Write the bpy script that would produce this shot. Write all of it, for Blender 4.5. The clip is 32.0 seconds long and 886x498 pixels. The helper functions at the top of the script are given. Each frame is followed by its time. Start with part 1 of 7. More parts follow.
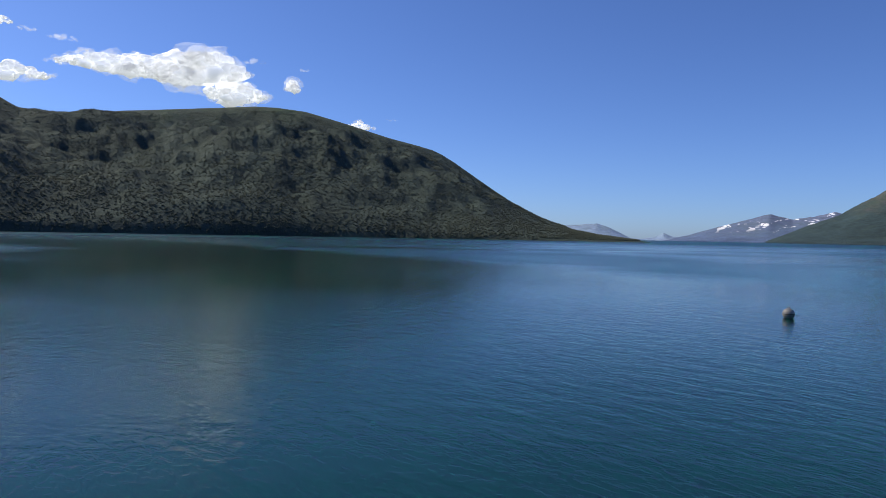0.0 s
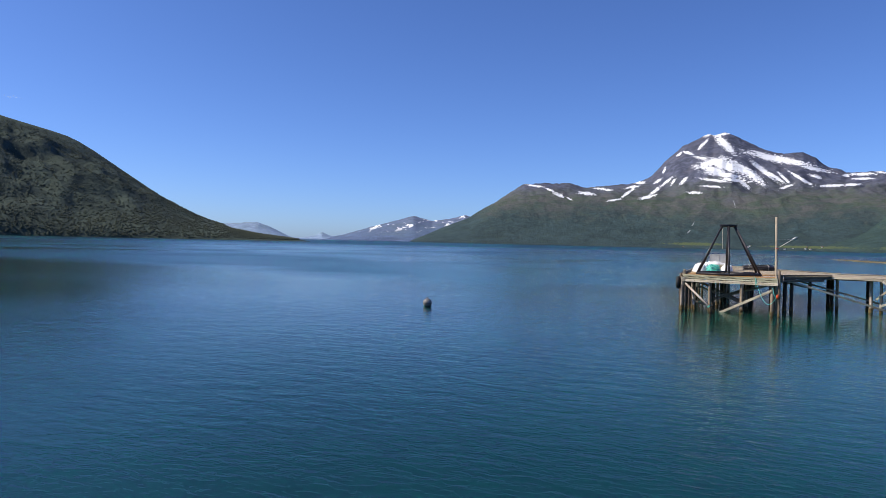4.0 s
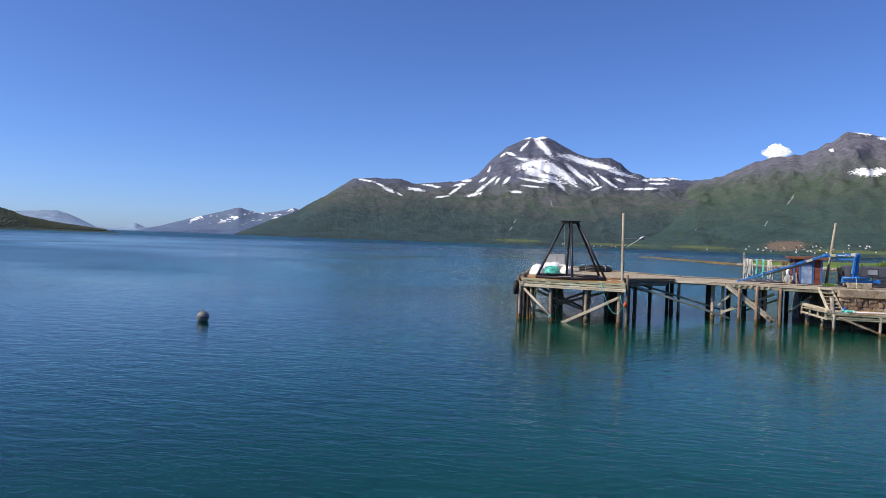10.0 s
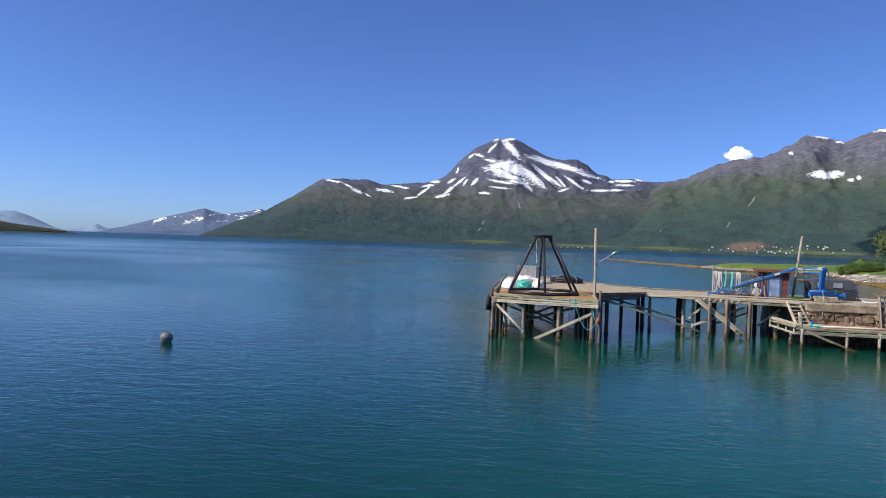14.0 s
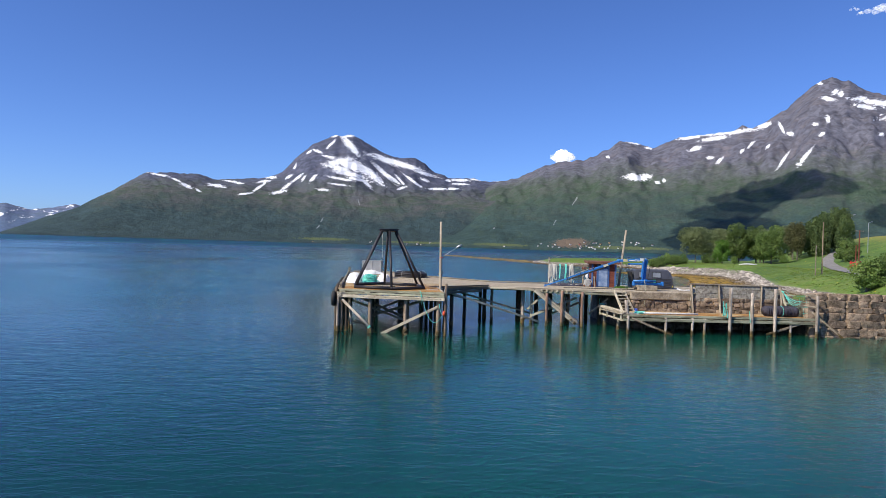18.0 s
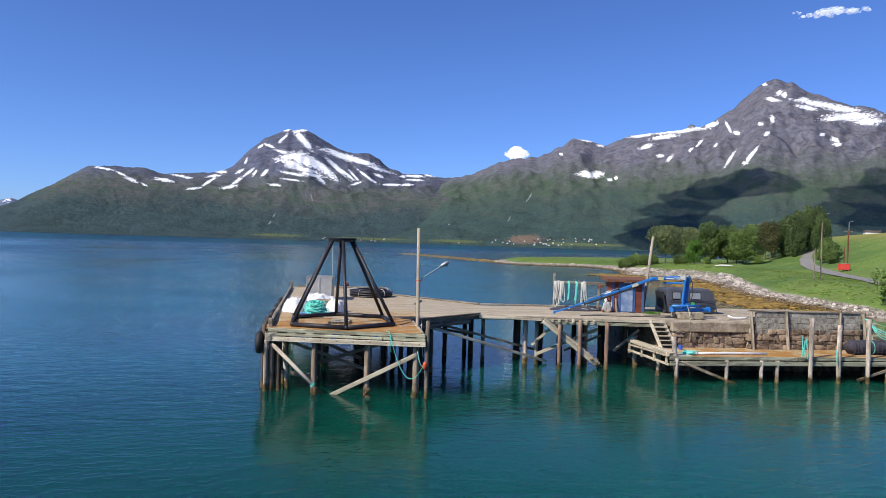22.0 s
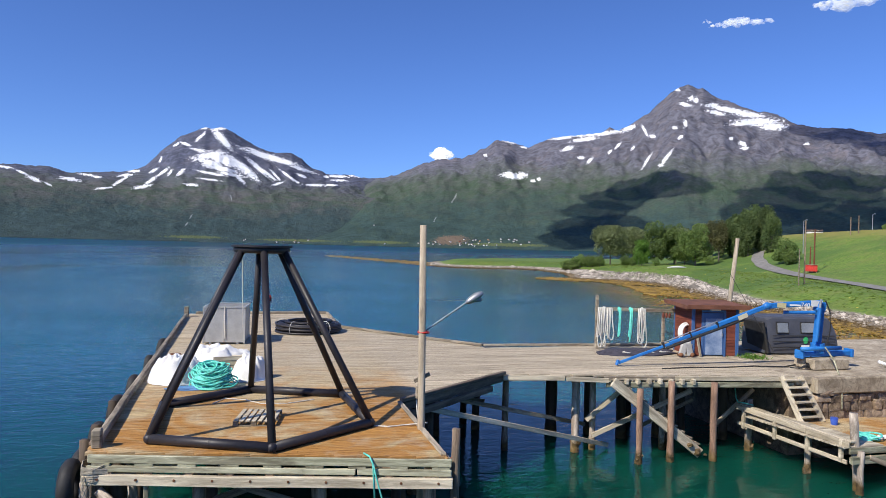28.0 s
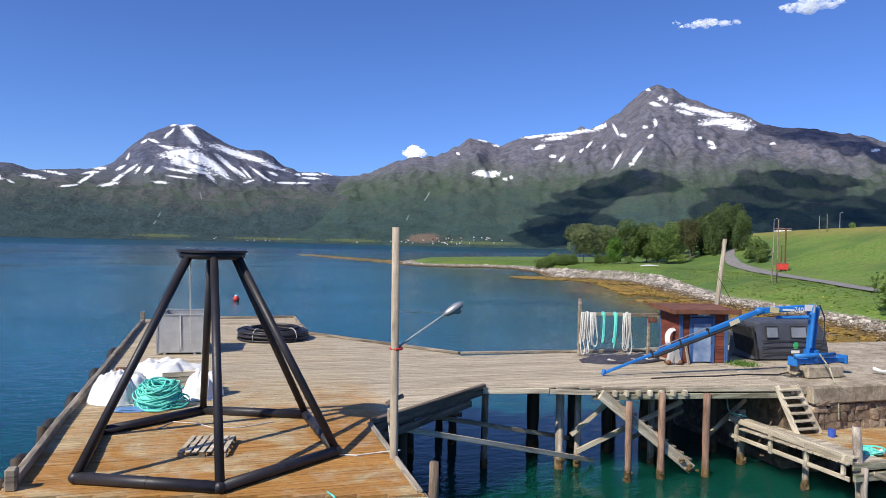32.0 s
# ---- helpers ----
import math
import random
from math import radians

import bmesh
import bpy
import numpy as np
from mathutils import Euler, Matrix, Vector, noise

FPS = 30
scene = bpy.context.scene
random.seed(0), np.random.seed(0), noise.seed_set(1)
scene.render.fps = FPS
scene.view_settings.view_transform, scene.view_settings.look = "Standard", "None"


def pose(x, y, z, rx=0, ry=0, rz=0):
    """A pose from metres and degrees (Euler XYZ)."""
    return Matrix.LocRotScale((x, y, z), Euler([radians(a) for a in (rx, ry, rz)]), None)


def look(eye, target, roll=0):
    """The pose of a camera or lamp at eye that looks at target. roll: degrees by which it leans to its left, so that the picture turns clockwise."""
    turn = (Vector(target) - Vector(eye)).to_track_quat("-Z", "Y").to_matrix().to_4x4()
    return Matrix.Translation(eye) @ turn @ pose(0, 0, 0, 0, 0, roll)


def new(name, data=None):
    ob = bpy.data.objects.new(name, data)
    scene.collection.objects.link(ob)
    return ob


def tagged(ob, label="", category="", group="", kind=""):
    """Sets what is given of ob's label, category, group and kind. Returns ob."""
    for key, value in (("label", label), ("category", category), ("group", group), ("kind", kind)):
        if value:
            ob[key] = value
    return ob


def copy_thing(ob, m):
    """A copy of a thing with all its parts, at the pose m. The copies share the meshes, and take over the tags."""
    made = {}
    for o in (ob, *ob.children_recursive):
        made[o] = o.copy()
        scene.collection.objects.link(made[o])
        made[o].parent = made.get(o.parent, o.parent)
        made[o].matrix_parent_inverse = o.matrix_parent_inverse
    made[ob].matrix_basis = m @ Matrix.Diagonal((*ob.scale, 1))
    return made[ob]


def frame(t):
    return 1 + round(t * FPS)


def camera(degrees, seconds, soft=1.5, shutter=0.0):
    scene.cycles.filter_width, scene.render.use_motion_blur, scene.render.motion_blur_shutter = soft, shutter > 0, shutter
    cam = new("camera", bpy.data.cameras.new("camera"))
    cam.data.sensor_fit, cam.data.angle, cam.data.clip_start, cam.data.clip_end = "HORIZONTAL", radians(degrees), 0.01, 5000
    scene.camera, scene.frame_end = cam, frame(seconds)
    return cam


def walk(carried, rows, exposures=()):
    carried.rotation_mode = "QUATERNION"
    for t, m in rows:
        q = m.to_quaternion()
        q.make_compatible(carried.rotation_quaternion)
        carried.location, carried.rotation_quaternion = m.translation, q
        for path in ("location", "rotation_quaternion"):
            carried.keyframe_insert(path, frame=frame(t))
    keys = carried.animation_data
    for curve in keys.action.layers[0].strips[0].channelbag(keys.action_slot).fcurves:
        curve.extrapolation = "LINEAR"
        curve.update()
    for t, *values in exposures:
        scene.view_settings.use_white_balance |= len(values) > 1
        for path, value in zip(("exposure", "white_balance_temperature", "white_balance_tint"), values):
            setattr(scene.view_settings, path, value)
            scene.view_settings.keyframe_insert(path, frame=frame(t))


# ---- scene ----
cam = camera(66.0, 32.0, soft=0.7)
PATH = [
    (0, (-3.885, -55.738, 5.028), (-84.509, 3.389, 3.105), 1.04),
    (0.5, (-2.825, -57.643, 5.223), (-77.730, 8.585, 3.447), 1.08),
    (1, (-1.758, -59.677, 5.420), (-69.798, 13.589, 3.817), 1.18),
    (1.5, (-0.582, -61.624, 5.645), (-59.734, 18.994, 4.257), 1.25),
    (2, (0.254, -63.100, 5.646), (-51.936, 22.191, 4.363), 1.27),
    (2.5, (0.103, -63.050, 5.684), (-47.103, 25.099, 4.536), 1.45),
    (3, (-0.173, -62.570, 5.567), (-45.884, 26.364, 4.463), 1.45),
    (3.5, (-0.409, -62.250, 5.543), (-45.102, 27.200, 4.432), 1.36),
    (5.5, (-0.199, -62.666, 5.483), (-37.396, 30.151, 4.342), 1.45),
    (6, (-0.049, -62.900, 5.472), (-33.989, 31.158, 4.353), 1.61),
    (6.5, (-0.030, -62.833, 5.426), (-29.959, 32.578, 4.424), 1.56),
    (7, (-0.032, -62.870, 5.416), (-26.155, 33.653, 4.466), 1.53),
    (7.5, (-0.065, -62.528, 5.412), (-23.568, 34.665, 4.354), 1.60),
    (8, (-0.292, -61.153, 5.379), (-22.330, 36.380, 4.161), 1.63),
    (8.5, (-0.686, -59.127, 5.375), (-21.371, 38.701, 4.038), 1.77),
    (9, (-1.316, -56.462, 5.342), (-21.527, 41.463, 3.901), 1.83),
    (9.5, (-2.136, -53.180, 5.390), (-22.409, 44.733, 3.986), 1.94),
    (10, (-3.003, -50.332, 5.699), (-22.989, 47.643, 4.483), 2.04),
    (10.5, (-3.511, -49.026, 6.013), (-24.026, 48.841, 4.886), 2.01),
    (11, (-3.731, -49.090, 5.986), (-24.758, 48.668, 4.842), 2.04),
    (11.5, (-4.044, -49.393, 6.167), (-25.779, 48.209, 4.978), 1.98),
    (12, (-4.156, -49.468, 6.377), (-26.407, 48.017, 5.115), 1.94),
    (12.5, (-4.001, -49.272, 6.582), (-26.595, 48.133, 5.308), 1.96),
    (13, (-3.682, -49.040, 6.753), (-25.161, 48.620, 5.625), 1.98),
    (13.5, (-3.511, -49.278, 6.765), (-21.797, 49.031, 5.777), 1.98),
    (14, (-3.423, -49.637, 6.766), (-18.863, 49.159, 5.839), 1.98),
    (14.5, (-3.463, -49.999, 6.703), (-15.313, 49.293, 5.886), 1.90),
    (15, (-3.456, -50.164, 6.652), (-12.819, 49.394, 5.876), 1.83),
    (15.5, (-3.392, -50.303, 6.653), (-7.161, 49.624, 5.967), 1.85),
    (17.5, (-3.961, -49.225, 6.491), (3.414, 50.502, 6.014), 1.68),
    (18, (-3.915, -48.694, 6.484), (3.977, 50.993, 5.923), 1.72),
    (18.5, (-3.836, -47.712, 6.521), (4.592, 51.930, 5.891), 1.71),
    (19, (-3.605, -46.086, 6.667), (5.113, 53.530, 5.916), 1.72),
    (19.5, (-3.707, -44.616, 6.939), (4.936, 55.005, 6.057), 1.77),
    (20, (-3.639, -42.604, 7.142), (4.430, 57.065, 6.161), 1.77),
    (20.5, (-3.449, -40.093, 7.224), (6.846, 59.372, 6.371), 1.59),
    (21, (-3.799, -38.273, 7.280), (7.816, 61.046, 6.344), 1.82),
    (21.5, (-3.858, -35.513, 7.404), (10.941, 63.382, 6.474), 1.71),
    (22, (-3.933, -32.737, 7.523), (10.627, 66.193, 6.591), 1.75),
    (22.5, (-4.067, -30.010, 7.639), (9.963, 68.996, 6.674), 1.71),
    (23, (-4.197, -27.285, 7.893), (9.263, 71.800, 6.893), 1.81),
    (23.5, (-4.241, -24.430, 8.105), (11.032, 74.391, 7.033), 1.72),
    (24, (-4.164, -21.256, 8.177), (13.872, 77.098, 7.109), 1.71),
    (24.5, (-4.071, -18.050, 8.305), (13.934, 80.313, 7.508), 1.68),
    (26.5, (-4.049, -14.872, 8.143), (14.098, 83.466, 7.546), 1.52),
    (27, (-4.040, -14.807, 7.971), (14.100, 83.532, 7.333), 1.47),
    (27.5, (-3.946, -14.563, 7.816), (16.729, 83.275, 7.228), 1.48),
    (28, (-3.900, -14.494, 7.723), (21.439, 82.241, 7.219), 1.40),
    (28.5, (-3.802, -14.215, 7.567), (22.828, 82.172, 7.041), 1.33),
    (29, (-3.770, -14.069, 7.478), (23.531, 82.129, 6.784), 1.38),
    (29.5, (-3.626, -13.501, 7.414), (24.339, 82.507, 6.804), 1.41),
    (30, (-3.512, -13.042, 7.492), (24.850, 82.850, 6.907), 1.46),
    (30.5, (-3.403, -12.701, 7.526), (25.080, 83.155, 6.934), 1.34),
    (31, (-3.402, -12.569, 7.593), (25.182, 83.256, 6.992), 1.31),
    (31.5, (-3.454, -12.533, 7.735), (25.464, 83.192, 7.156), 1.37),
    (32, (-3.459, -12.599, 7.871), (25.703, 83.052, 7.192), 1.32),
]
walk(cam, [(t, look(eye, target, roll)) for t, eye, target, roll in PATH], [(0, -0.2, 6800, 10), (1.0, -0.1, 6750, 10), (3, 0.0, 6700, 10), (7, 0.0, 6700, 10), (13, -0.04, 6620, 10), (20, 0.05, 6470, 10), (32, 0.03, 6450, 10)])

# ---- world, sun, exposure ----
SUN_AZ, SUN_EL = -118.0, 43.0          # degrees; azimuth from +y towards +x
SUN_DIR = Vector((math.sin(radians(SUN_AZ)) * math.cos(radians(SUN_EL)), math.cos(radians(SUN_AZ)) * math.cos(radians(SUN_EL)), math.sin(radians(SUN_EL))))
world = bpy.data.worlds.new("sky")
scene.world = world
world.use_nodes = True
wn = world.node_tree.nodes
sky = wn.new("ShaderNodeTexSky")
sky.sky_type = "NISHITA"
sky.sun_disc = False
sky.sun_elevation, sky.sun_rotation = radians(SUN_EL), radians(SUN_AZ)
sky.altitude, sky.air_density, sky.dust_density, sky.ozone_density = 0, 0.75, 0.45, 4.5
wn["Background"].inputs["Strength"].default_value = 0.115
deep_sky = wn.new("ShaderNodeMix")        # the clear northern air: a deeper blue than the plain model
deep_sky.data_type, deep_sky.blend_type = "RGBA", "MULTIPLY"
deep_sky.inputs[0].default_value, deep_sky.inputs[7].default_value = 1.0, (0.71, 0.91, 1.36, 1)
world.node_tree.links.new(sky.outputs[0], deep_sky.inputs[6])
world.node_tree.links.new(deep_sky.outputs[2], wn["Background"].inputs["Color"])
sun = new("sun", bpy.data.lights.new("sun", "SUN"))
sun.data.energy, sun.data.angle, sun.data.color = 5.3, radians(0.55), (1.0, 0.92, 0.79)
sun.matrix_world = look((0, 0, 0), -SUN_DIR)


# ---- materials ----
def nodes(name):
    m = bpy.data.materials.new(name)
    m.use_nodes = True
    nt = m.node_tree
    return m, nt, nt.nodes["Principled BSDF"]


def coords(nt, scale=(1, 1, 1), space="Object", shift=True):
    tc = nt.nodes.new("ShaderNodeTexCoord")
    mp = nt.nodes.new("ShaderNodeMapping")
    mp.inputs["Scale"].default_value = scale
    nt.links.new(tc.outputs[space], mp.inputs["Vector"])
    if shift:
        oi = nt.nodes.new("ShaderNodeObjectInfo")
        mul = nt.nodes.new("ShaderNodeMath")
        mul.operation, mul.inputs[1].default_value = "MULTIPLY", 57.0
        nt.links.new(oi.outputs["Random"], mul.inputs[0])
        cx = nt.nodes.new("ShaderNodeCombineXYZ")
        for i in range(3):
            nt.links.new(mul.outputs[0], cx.inputs[i])
        nt.links.new(cx.outputs[0], mp.inputs["Location"])
    return mp.outputs[0]


def noise_tex(nt, vec, scale, detail=4.0, rough=0.55, dist=0.0):
    n = nt.nodes.new("ShaderNodeTexNoise")
    n.inputs["Scale"].default_value, n.inputs["Detail"].default_value = scale, detail
    n.inputs["Roughness"].default_value, n.inputs["Distortion"].default_value = rough, dist
    nt.links.new(vec, n.inputs["Vector"])
    return n.outputs["Fac"]


def ramp(nt, fac, *stops):
    r = nt.nodes.new("ShaderNodeValToRGB")
    el = r.color_ramp.elements
    while len(el) < len(stops):
        el.new(0.5)
    for e, (p, c) in zip(el, stops):
        e.position, e.color = p, (*c, 1) if len(c) == 3 else c
    nt.links.new(fac, r.inputs[0])
    return r.outputs["Color"]


def mixc(nt, fac, a, b, kind="MIX"):
    m = nt.nodes.new("ShaderNodeMix")
    m.data_type, m.blend_type = "RGBA", kind
    for v, s in ((fac, m.inputs[0]), (a, m.inputs[6]), (b, m.inputs[7])):
        if isinstance(v, (int, float)):
            s.default_value = v
        elif isinstance(v, tuple):
            s.default_value = (*v, 1)
        else:
            nt.links.new(v, s)
    return m.outputs[2]


def maths(nt, op, a, b=0.0, clamp=False):
    m = nt.nodes.new("ShaderNodeMath")
    m.operation, m.use_clamp = op, clamp
    for v, s in ((a, m.inputs[0]), (b, m.inputs[1])):
        if isinstance(v, (int, float)):
            s.default_value = v
        else:
            nt.links.new(v, s)
    return m.outputs[0]


def bump(nt, b, height, strength=0.3, distance=0.01):
    n = nt.nodes.new("ShaderNodeBump")
    n.inputs["Strength"].default_value, n.inputs["Distance"].default_value = strength, distance
    nt.links.new(height, n.inputs["Height"])
    nt.links.new(n.outputs[0], b.inputs["Normal"])


def spans(nt, v, lo, hi, a=0.0, b=1.0):
    n = nt.nodes.new("ShaderNodeMapRange")
    for i, k in enumerate((lo, hi, a, b)):
        n.inputs[i + 1].default_value = k
    nt.links.new(v, n.inputs[0])
    return n.outputs[0]


def position(nt):
    g = nt.nodes.new("ShaderNodeNewGeometry")
    s = nt.nodes.new("ShaderNodeSeparateXYZ")
    nt.links.new(g.outputs["Position"], s.inputs[0])
    return g, s.outputs


def plain(name, dark, light, rough=0.7, scale=3.0, relief=0.2, metal=0.0, stretch=(1, 1, 1), depth=0.01, random_tone=0.0, fine=14.0, tide=False, each=0.0, stain=0.0):
    """Two tones at two scales, with grain relief; stretch lays the grain along an axis."""
    m, nt, b = nodes(name)
    v = coords(nt, stretch)
    big, small = noise_tex(nt, v, scale, 5), noise_tex(nt, v, scale * fine, 6, 0.65)
    f = maths(nt, "ADD", maths(nt, "MULTIPLY", big, 0.6), maths(nt, "MULTIPLY", small, 0.4))
    col = ramp(nt, f, (0.36, dark), (0.64, light))
    if random_tone:
        oi = nt.nodes.new("ShaderNodeObjectInfo")
        col = mixc(nt, 1.0, col, ramp(nt, oi.outputs["Random"], (0, (1 - random_tone,) * 3), (1, (1 + random_tone,) * 3)), "MULTIPLY")
    if stain:
        spot = noise_tex(nt, coords(nt, tuple(min(k, 1.6) for k in stretch)), 2.6, 6, 0.68, 0.9)
        col = mixc(nt, 1.0, col, ramp(nt, spot, (0.40, (1 - stain, 1 - stain * 1.06, 1 - stain * 1.1)), (0.56, (1.06,) * 3)), "MULTIPLY")
    if each:
        gi = nt.nodes.new("ShaderNodeNewGeometry")
        col = mixc(nt, 1.0, col, ramp(nt, gi.outputs["Random Per Island"], (0, (1 - each,) * 3), (1, (1 + each,) * 3)), "MULTIPLY")
    if tide:
        g, p = position(nt)
        wet = noise_tex(nt, g.outputs["Position"], 3.0, 4, 0.6)
        col = mixc(nt, spans(nt, maths(nt, "ADD", p["Z"], maths(nt, "MULTIPLY", wet, 0.9)), 0.95, 0.70), col, ramp(nt, wet, (0.35, (0.045, 0.028, 0.01)), (0.65, (0.17, 0.11, 0.035))))
    nt.links.new(col, b.inputs["Base Color"])
    nt.links.new(spans(nt, small, 0.3, 0.7, max(rough - 0.12, 0.05), min(rough + 0.12, 1)), b.inputs["Roughness"])
    b.inputs["Metallic"].default_value = metal
    bump(nt, b, small, relief, depth)
    return m


GREY_WOOD = plain("weathered_wood", (0.13, 0.108, 0.078), (0.45, 0.39, 0.295), 0.85, 1.2, 0.5, stretch=(0.25, 5, 5), random_tone=0.16, stain=0.5)
PALE_WOOD = plain("bleached_timber", (0.33, 0.285, 0.205), (0.74, 0.66, 0.50), 0.85, 1.0, 0.5, stretch=(0.25, 5, 5), random_tone=0.16, stain=0.32)
PILE_WOOD = plain("pile_wood", (0.14, 0.10, 0.068), (0.50, 0.385, 0.275), 0.85, 1.0, 0.6, stretch=(4, 4, 0.35), random_tone=0.25, tide=True, stain=0.45)
OLD_WOOD = plain("old_dark_timber", (0.075, 0.055, 0.038), (0.27, 0.205, 0.145), 0.85, 1.2, 0.5, stretch=(0.25, 5, 5), random_tone=0.15, stain=0.4)
RUST_PILE = plain("ruddy_pile", (0.17, 0.10, 0.068), (0.50, 0.32, 0.225), 0.85, 1.0, 0.6, stretch=(4, 4, 0.35), random_tone=0.12, tide=True, stain=0.35)
DARK_PILE = plain("tarred_pile", (0.03, 0.022, 0.016), (0.12, 0.088, 0.06), 0.8, 1.0, 0.6, stretch=(4, 4, 0.35), random_tone=0.2, tide=True)
GREEN_WOOD = plain("algae_wood", (0.19, 0.19, 0.12), (0.50, 0.49, 0.35), 0.85, 1.2, 0.4, stretch=(0.25, 5, 5), random_tone=0.2, stain=0.5)
BARE_PILE = plain("bare_pile", (0.24, 0.195, 0.155), (0.66, 0.58, 0.49), 0.85, 1.0, 0.6, stretch=(4, 4, 0.35), random_tone=0.15, tide=True, stain=0.45)
BRACE_WOOD = plain("brace_timber", (0.15, 0.115, 0.075), (0.50, 0.41, 0.29), 0.85, 1.2, 0.5, stretch=(0.25, 5, 5), random_tone=0.25, tide=True, stain=0.45)
POLE_WOOD = plain("silvered_pole", (0.24, 0.20, 0.145), (0.50, 0.43, 0.325), 0.85, 1.0, 0.4, stretch=(7, 7, 0.22), random_tone=0.12, stain=0.35)
BLACK_PIPE = plain("black_plastic_pipe", (0.012, 0.011, 0.014), (0.030, 0.027, 0.032), 0.5, 1.5, 0.08)
RUBBER = plain("rubber", (0.008, 0.008, 0.008), (0.03, 0.03, 0.032), 0.7, 4, 0.3)
ALU = plain("brushed_aluminium", (0.42, 0.42, 0.40), (0.60, 0.60, 0.57), 0.45, 2, 0.1, metal=0.55)
STEEL = plain("galvanised_steel", (0.30, 0.31, 0.32), (0.52, 0.53, 0.54), 0.45, 5, 0.1, metal=0.7)
RUST = plain("rusted_steel", (0.07, 0.03, 0.015), (0.25, 0.11, 0.05), 0.85, 6, 0.5)
BLUE = plain("blue_crane_paint", (0.012, 0.13, 0.42), (0.03, 0.21, 0.58), 0.45, 2, 0.1)
BLUE_TRIM = plain("blue_house_paint", (0.03, 0.08, 0.22), (0.07, 0.16, 0.36), 0.6, 3, 0.2, stretch=(1, 1, 0.2))
RED_WOOD = plain("red_cladding", (0.10, 0.022, 0.012), (0.24, 0.065, 0.035), 0.75, 2, 0.3, stretch=(0.3, 1, 4), random_tone=0.15)
BROWN_ROOF = plain("brown_roof_board", (0.09, 0.035, 0.02), (0.22, 0.09, 0.05), 0.8, 2, 0.3)
NAVY = plain("dark_boat_paint", (0.05, 0.054, 0.068), (0.085, 0.09, 0.108), 0.5, 1.5, 0.08)
GLASS_GREY = plain("tinted_window", (0.16, 0.18, 0.2), (0.26, 0.28, 0.3), 0.15, 1.0, 0.02)
WHITE_CLOTH = plain("white_tarpaulin", (0.62, 0.62, 0.61), (0.84, 0.84, 0.82), 0.7, 2, 0.5, depth=0.03)
TEAL_ROPE = plain("turquoise_rope", (0.06, 0.48, 0.39), (0.22, 0.78, 0.66), 0.7, 8, 0.4)
WHITE_ROPE = plain("white_rope", (0.45, 0.43, 0.38), (0.72, 0.70, 0.64), 0.8, 8, 0.4)
ORANGE = plain("orange_float", (0.55, 0.06, 0.015), (0.75, 0.12, 0.03), 0.5, 4, 0.1)
RED = plain("red_paint", (0.40, 0.02, 0.015), (0.62, 0.05, 0.03), 0.5, 4, 0.1)
BUOY_GREY = plain("grey_buoy", (0.10, 0.10, 0.10), (0.26, 0.26, 0.25), 0.5, 3, 0.2)
CONCRETE = plain("concrete", (0.25, 0.20, 0.135), (0.52, 0.45, 0.335), 0.9, 0.8, 0.4, random_tone=0.1, stain=0.35)
BLOCK = plain("concrete_block", (0.25, 0.235, 0.195), (0.47, 0.45, 0.38), 0.9, 0.6, 0.5, random_tone=0.07, stain=0.5)
STONE = plain("wall_stone", (0.10, 0.072, 0.048), (0.40, 0.30, 0.205), 0.9, 1.2, 0.8, random_tone=0.35, depth=0.03, stain=0.5)
SHORE_ROCK = plain("shore_rock", (0.15, 0.125, 0.10), (0.51, 0.46, 0.395), 0.9, 0.5, 0.5, depth=0.05, each=0.55, tide=True)
WEED = plain("bladder_wrack", (0.13, 0.08, 0.012), (0.34, 0.215, 0.03), 0.6, 0.6, 0.6, depth=0.05, each=0.4)
TIDE_WEED = plain("tide_weed", (0.045, 0.03, 0.012), (0.17, 0.11, 0.045), 0.6, 5.0, 0.6, depth=0.02)
FRAYED = plain("frayed_rope", (0.20, 0.175, 0.135), (0.46, 0.42, 0.34), 0.85, 8, 0.4)
NET = plain("dark_net", (0.025, 0.025, 0.038), (0.075, 0.07, 0.095), 0.9, 6, 0.8, depth=0.03)
GRAVEL = plain("gravel_road", (0.15, 0.14, 0.13), (0.27, 0.26, 0.245), 0.95, 0.8, 0.4)
LEAF = plain("birch_leaf", (0.10, 0.175, 0.04), (0.27, 0.37, 0.10), 0.6, 0.35, 0.1, random_tone=0.25)
LEAF_GREY = plain("willow_leaf", (0.12, 0.155, 0.065), (0.29, 0.34, 0.15), 0.6, 0.35, 0.1, random_tone=0.1)
LEAF_BRIGHT = plain("sallow_leaf", (0.08, 0.19, 0.024), (0.20, 0.36, 0.055), 0.6, 0.35, 0.1)
LEAF_DARK = plain("spruce_needle", (0.07, 0.12, 0.04), (0.175, 0.235, 0.08), 0.7, 0.35, 0.1, random_tone=0.2)
LEAF_RUSTY = plain("rusty_needle", (0.085, 0.095, 0.035), (0.19, 0.19, 0.075), 0.7, 0.35, 0.1)
BARK = plain("bark", (0.06, 0.05, 0.04), (0.2, 0.18, 0.15), 0.9, 3, 0.6)
WHITE_PAINT = plain("white_paint", (0.62, 0.62, 0.60), (0.82, 0.82, 0.80), 0.6, 0.2, 0.05)
ROOF_TILE = plain("house_roof", (0.06, 0.05, 0.05), (0.16, 0.11, 0.10), 0.8, 0.2, 0.1, random_tone=0.4)
SKY_GLASS = plain("far_window", (0.03, 0.035, 0.045), (0.06, 0.07, 0.09), 0.2, 0.2, 0.0)


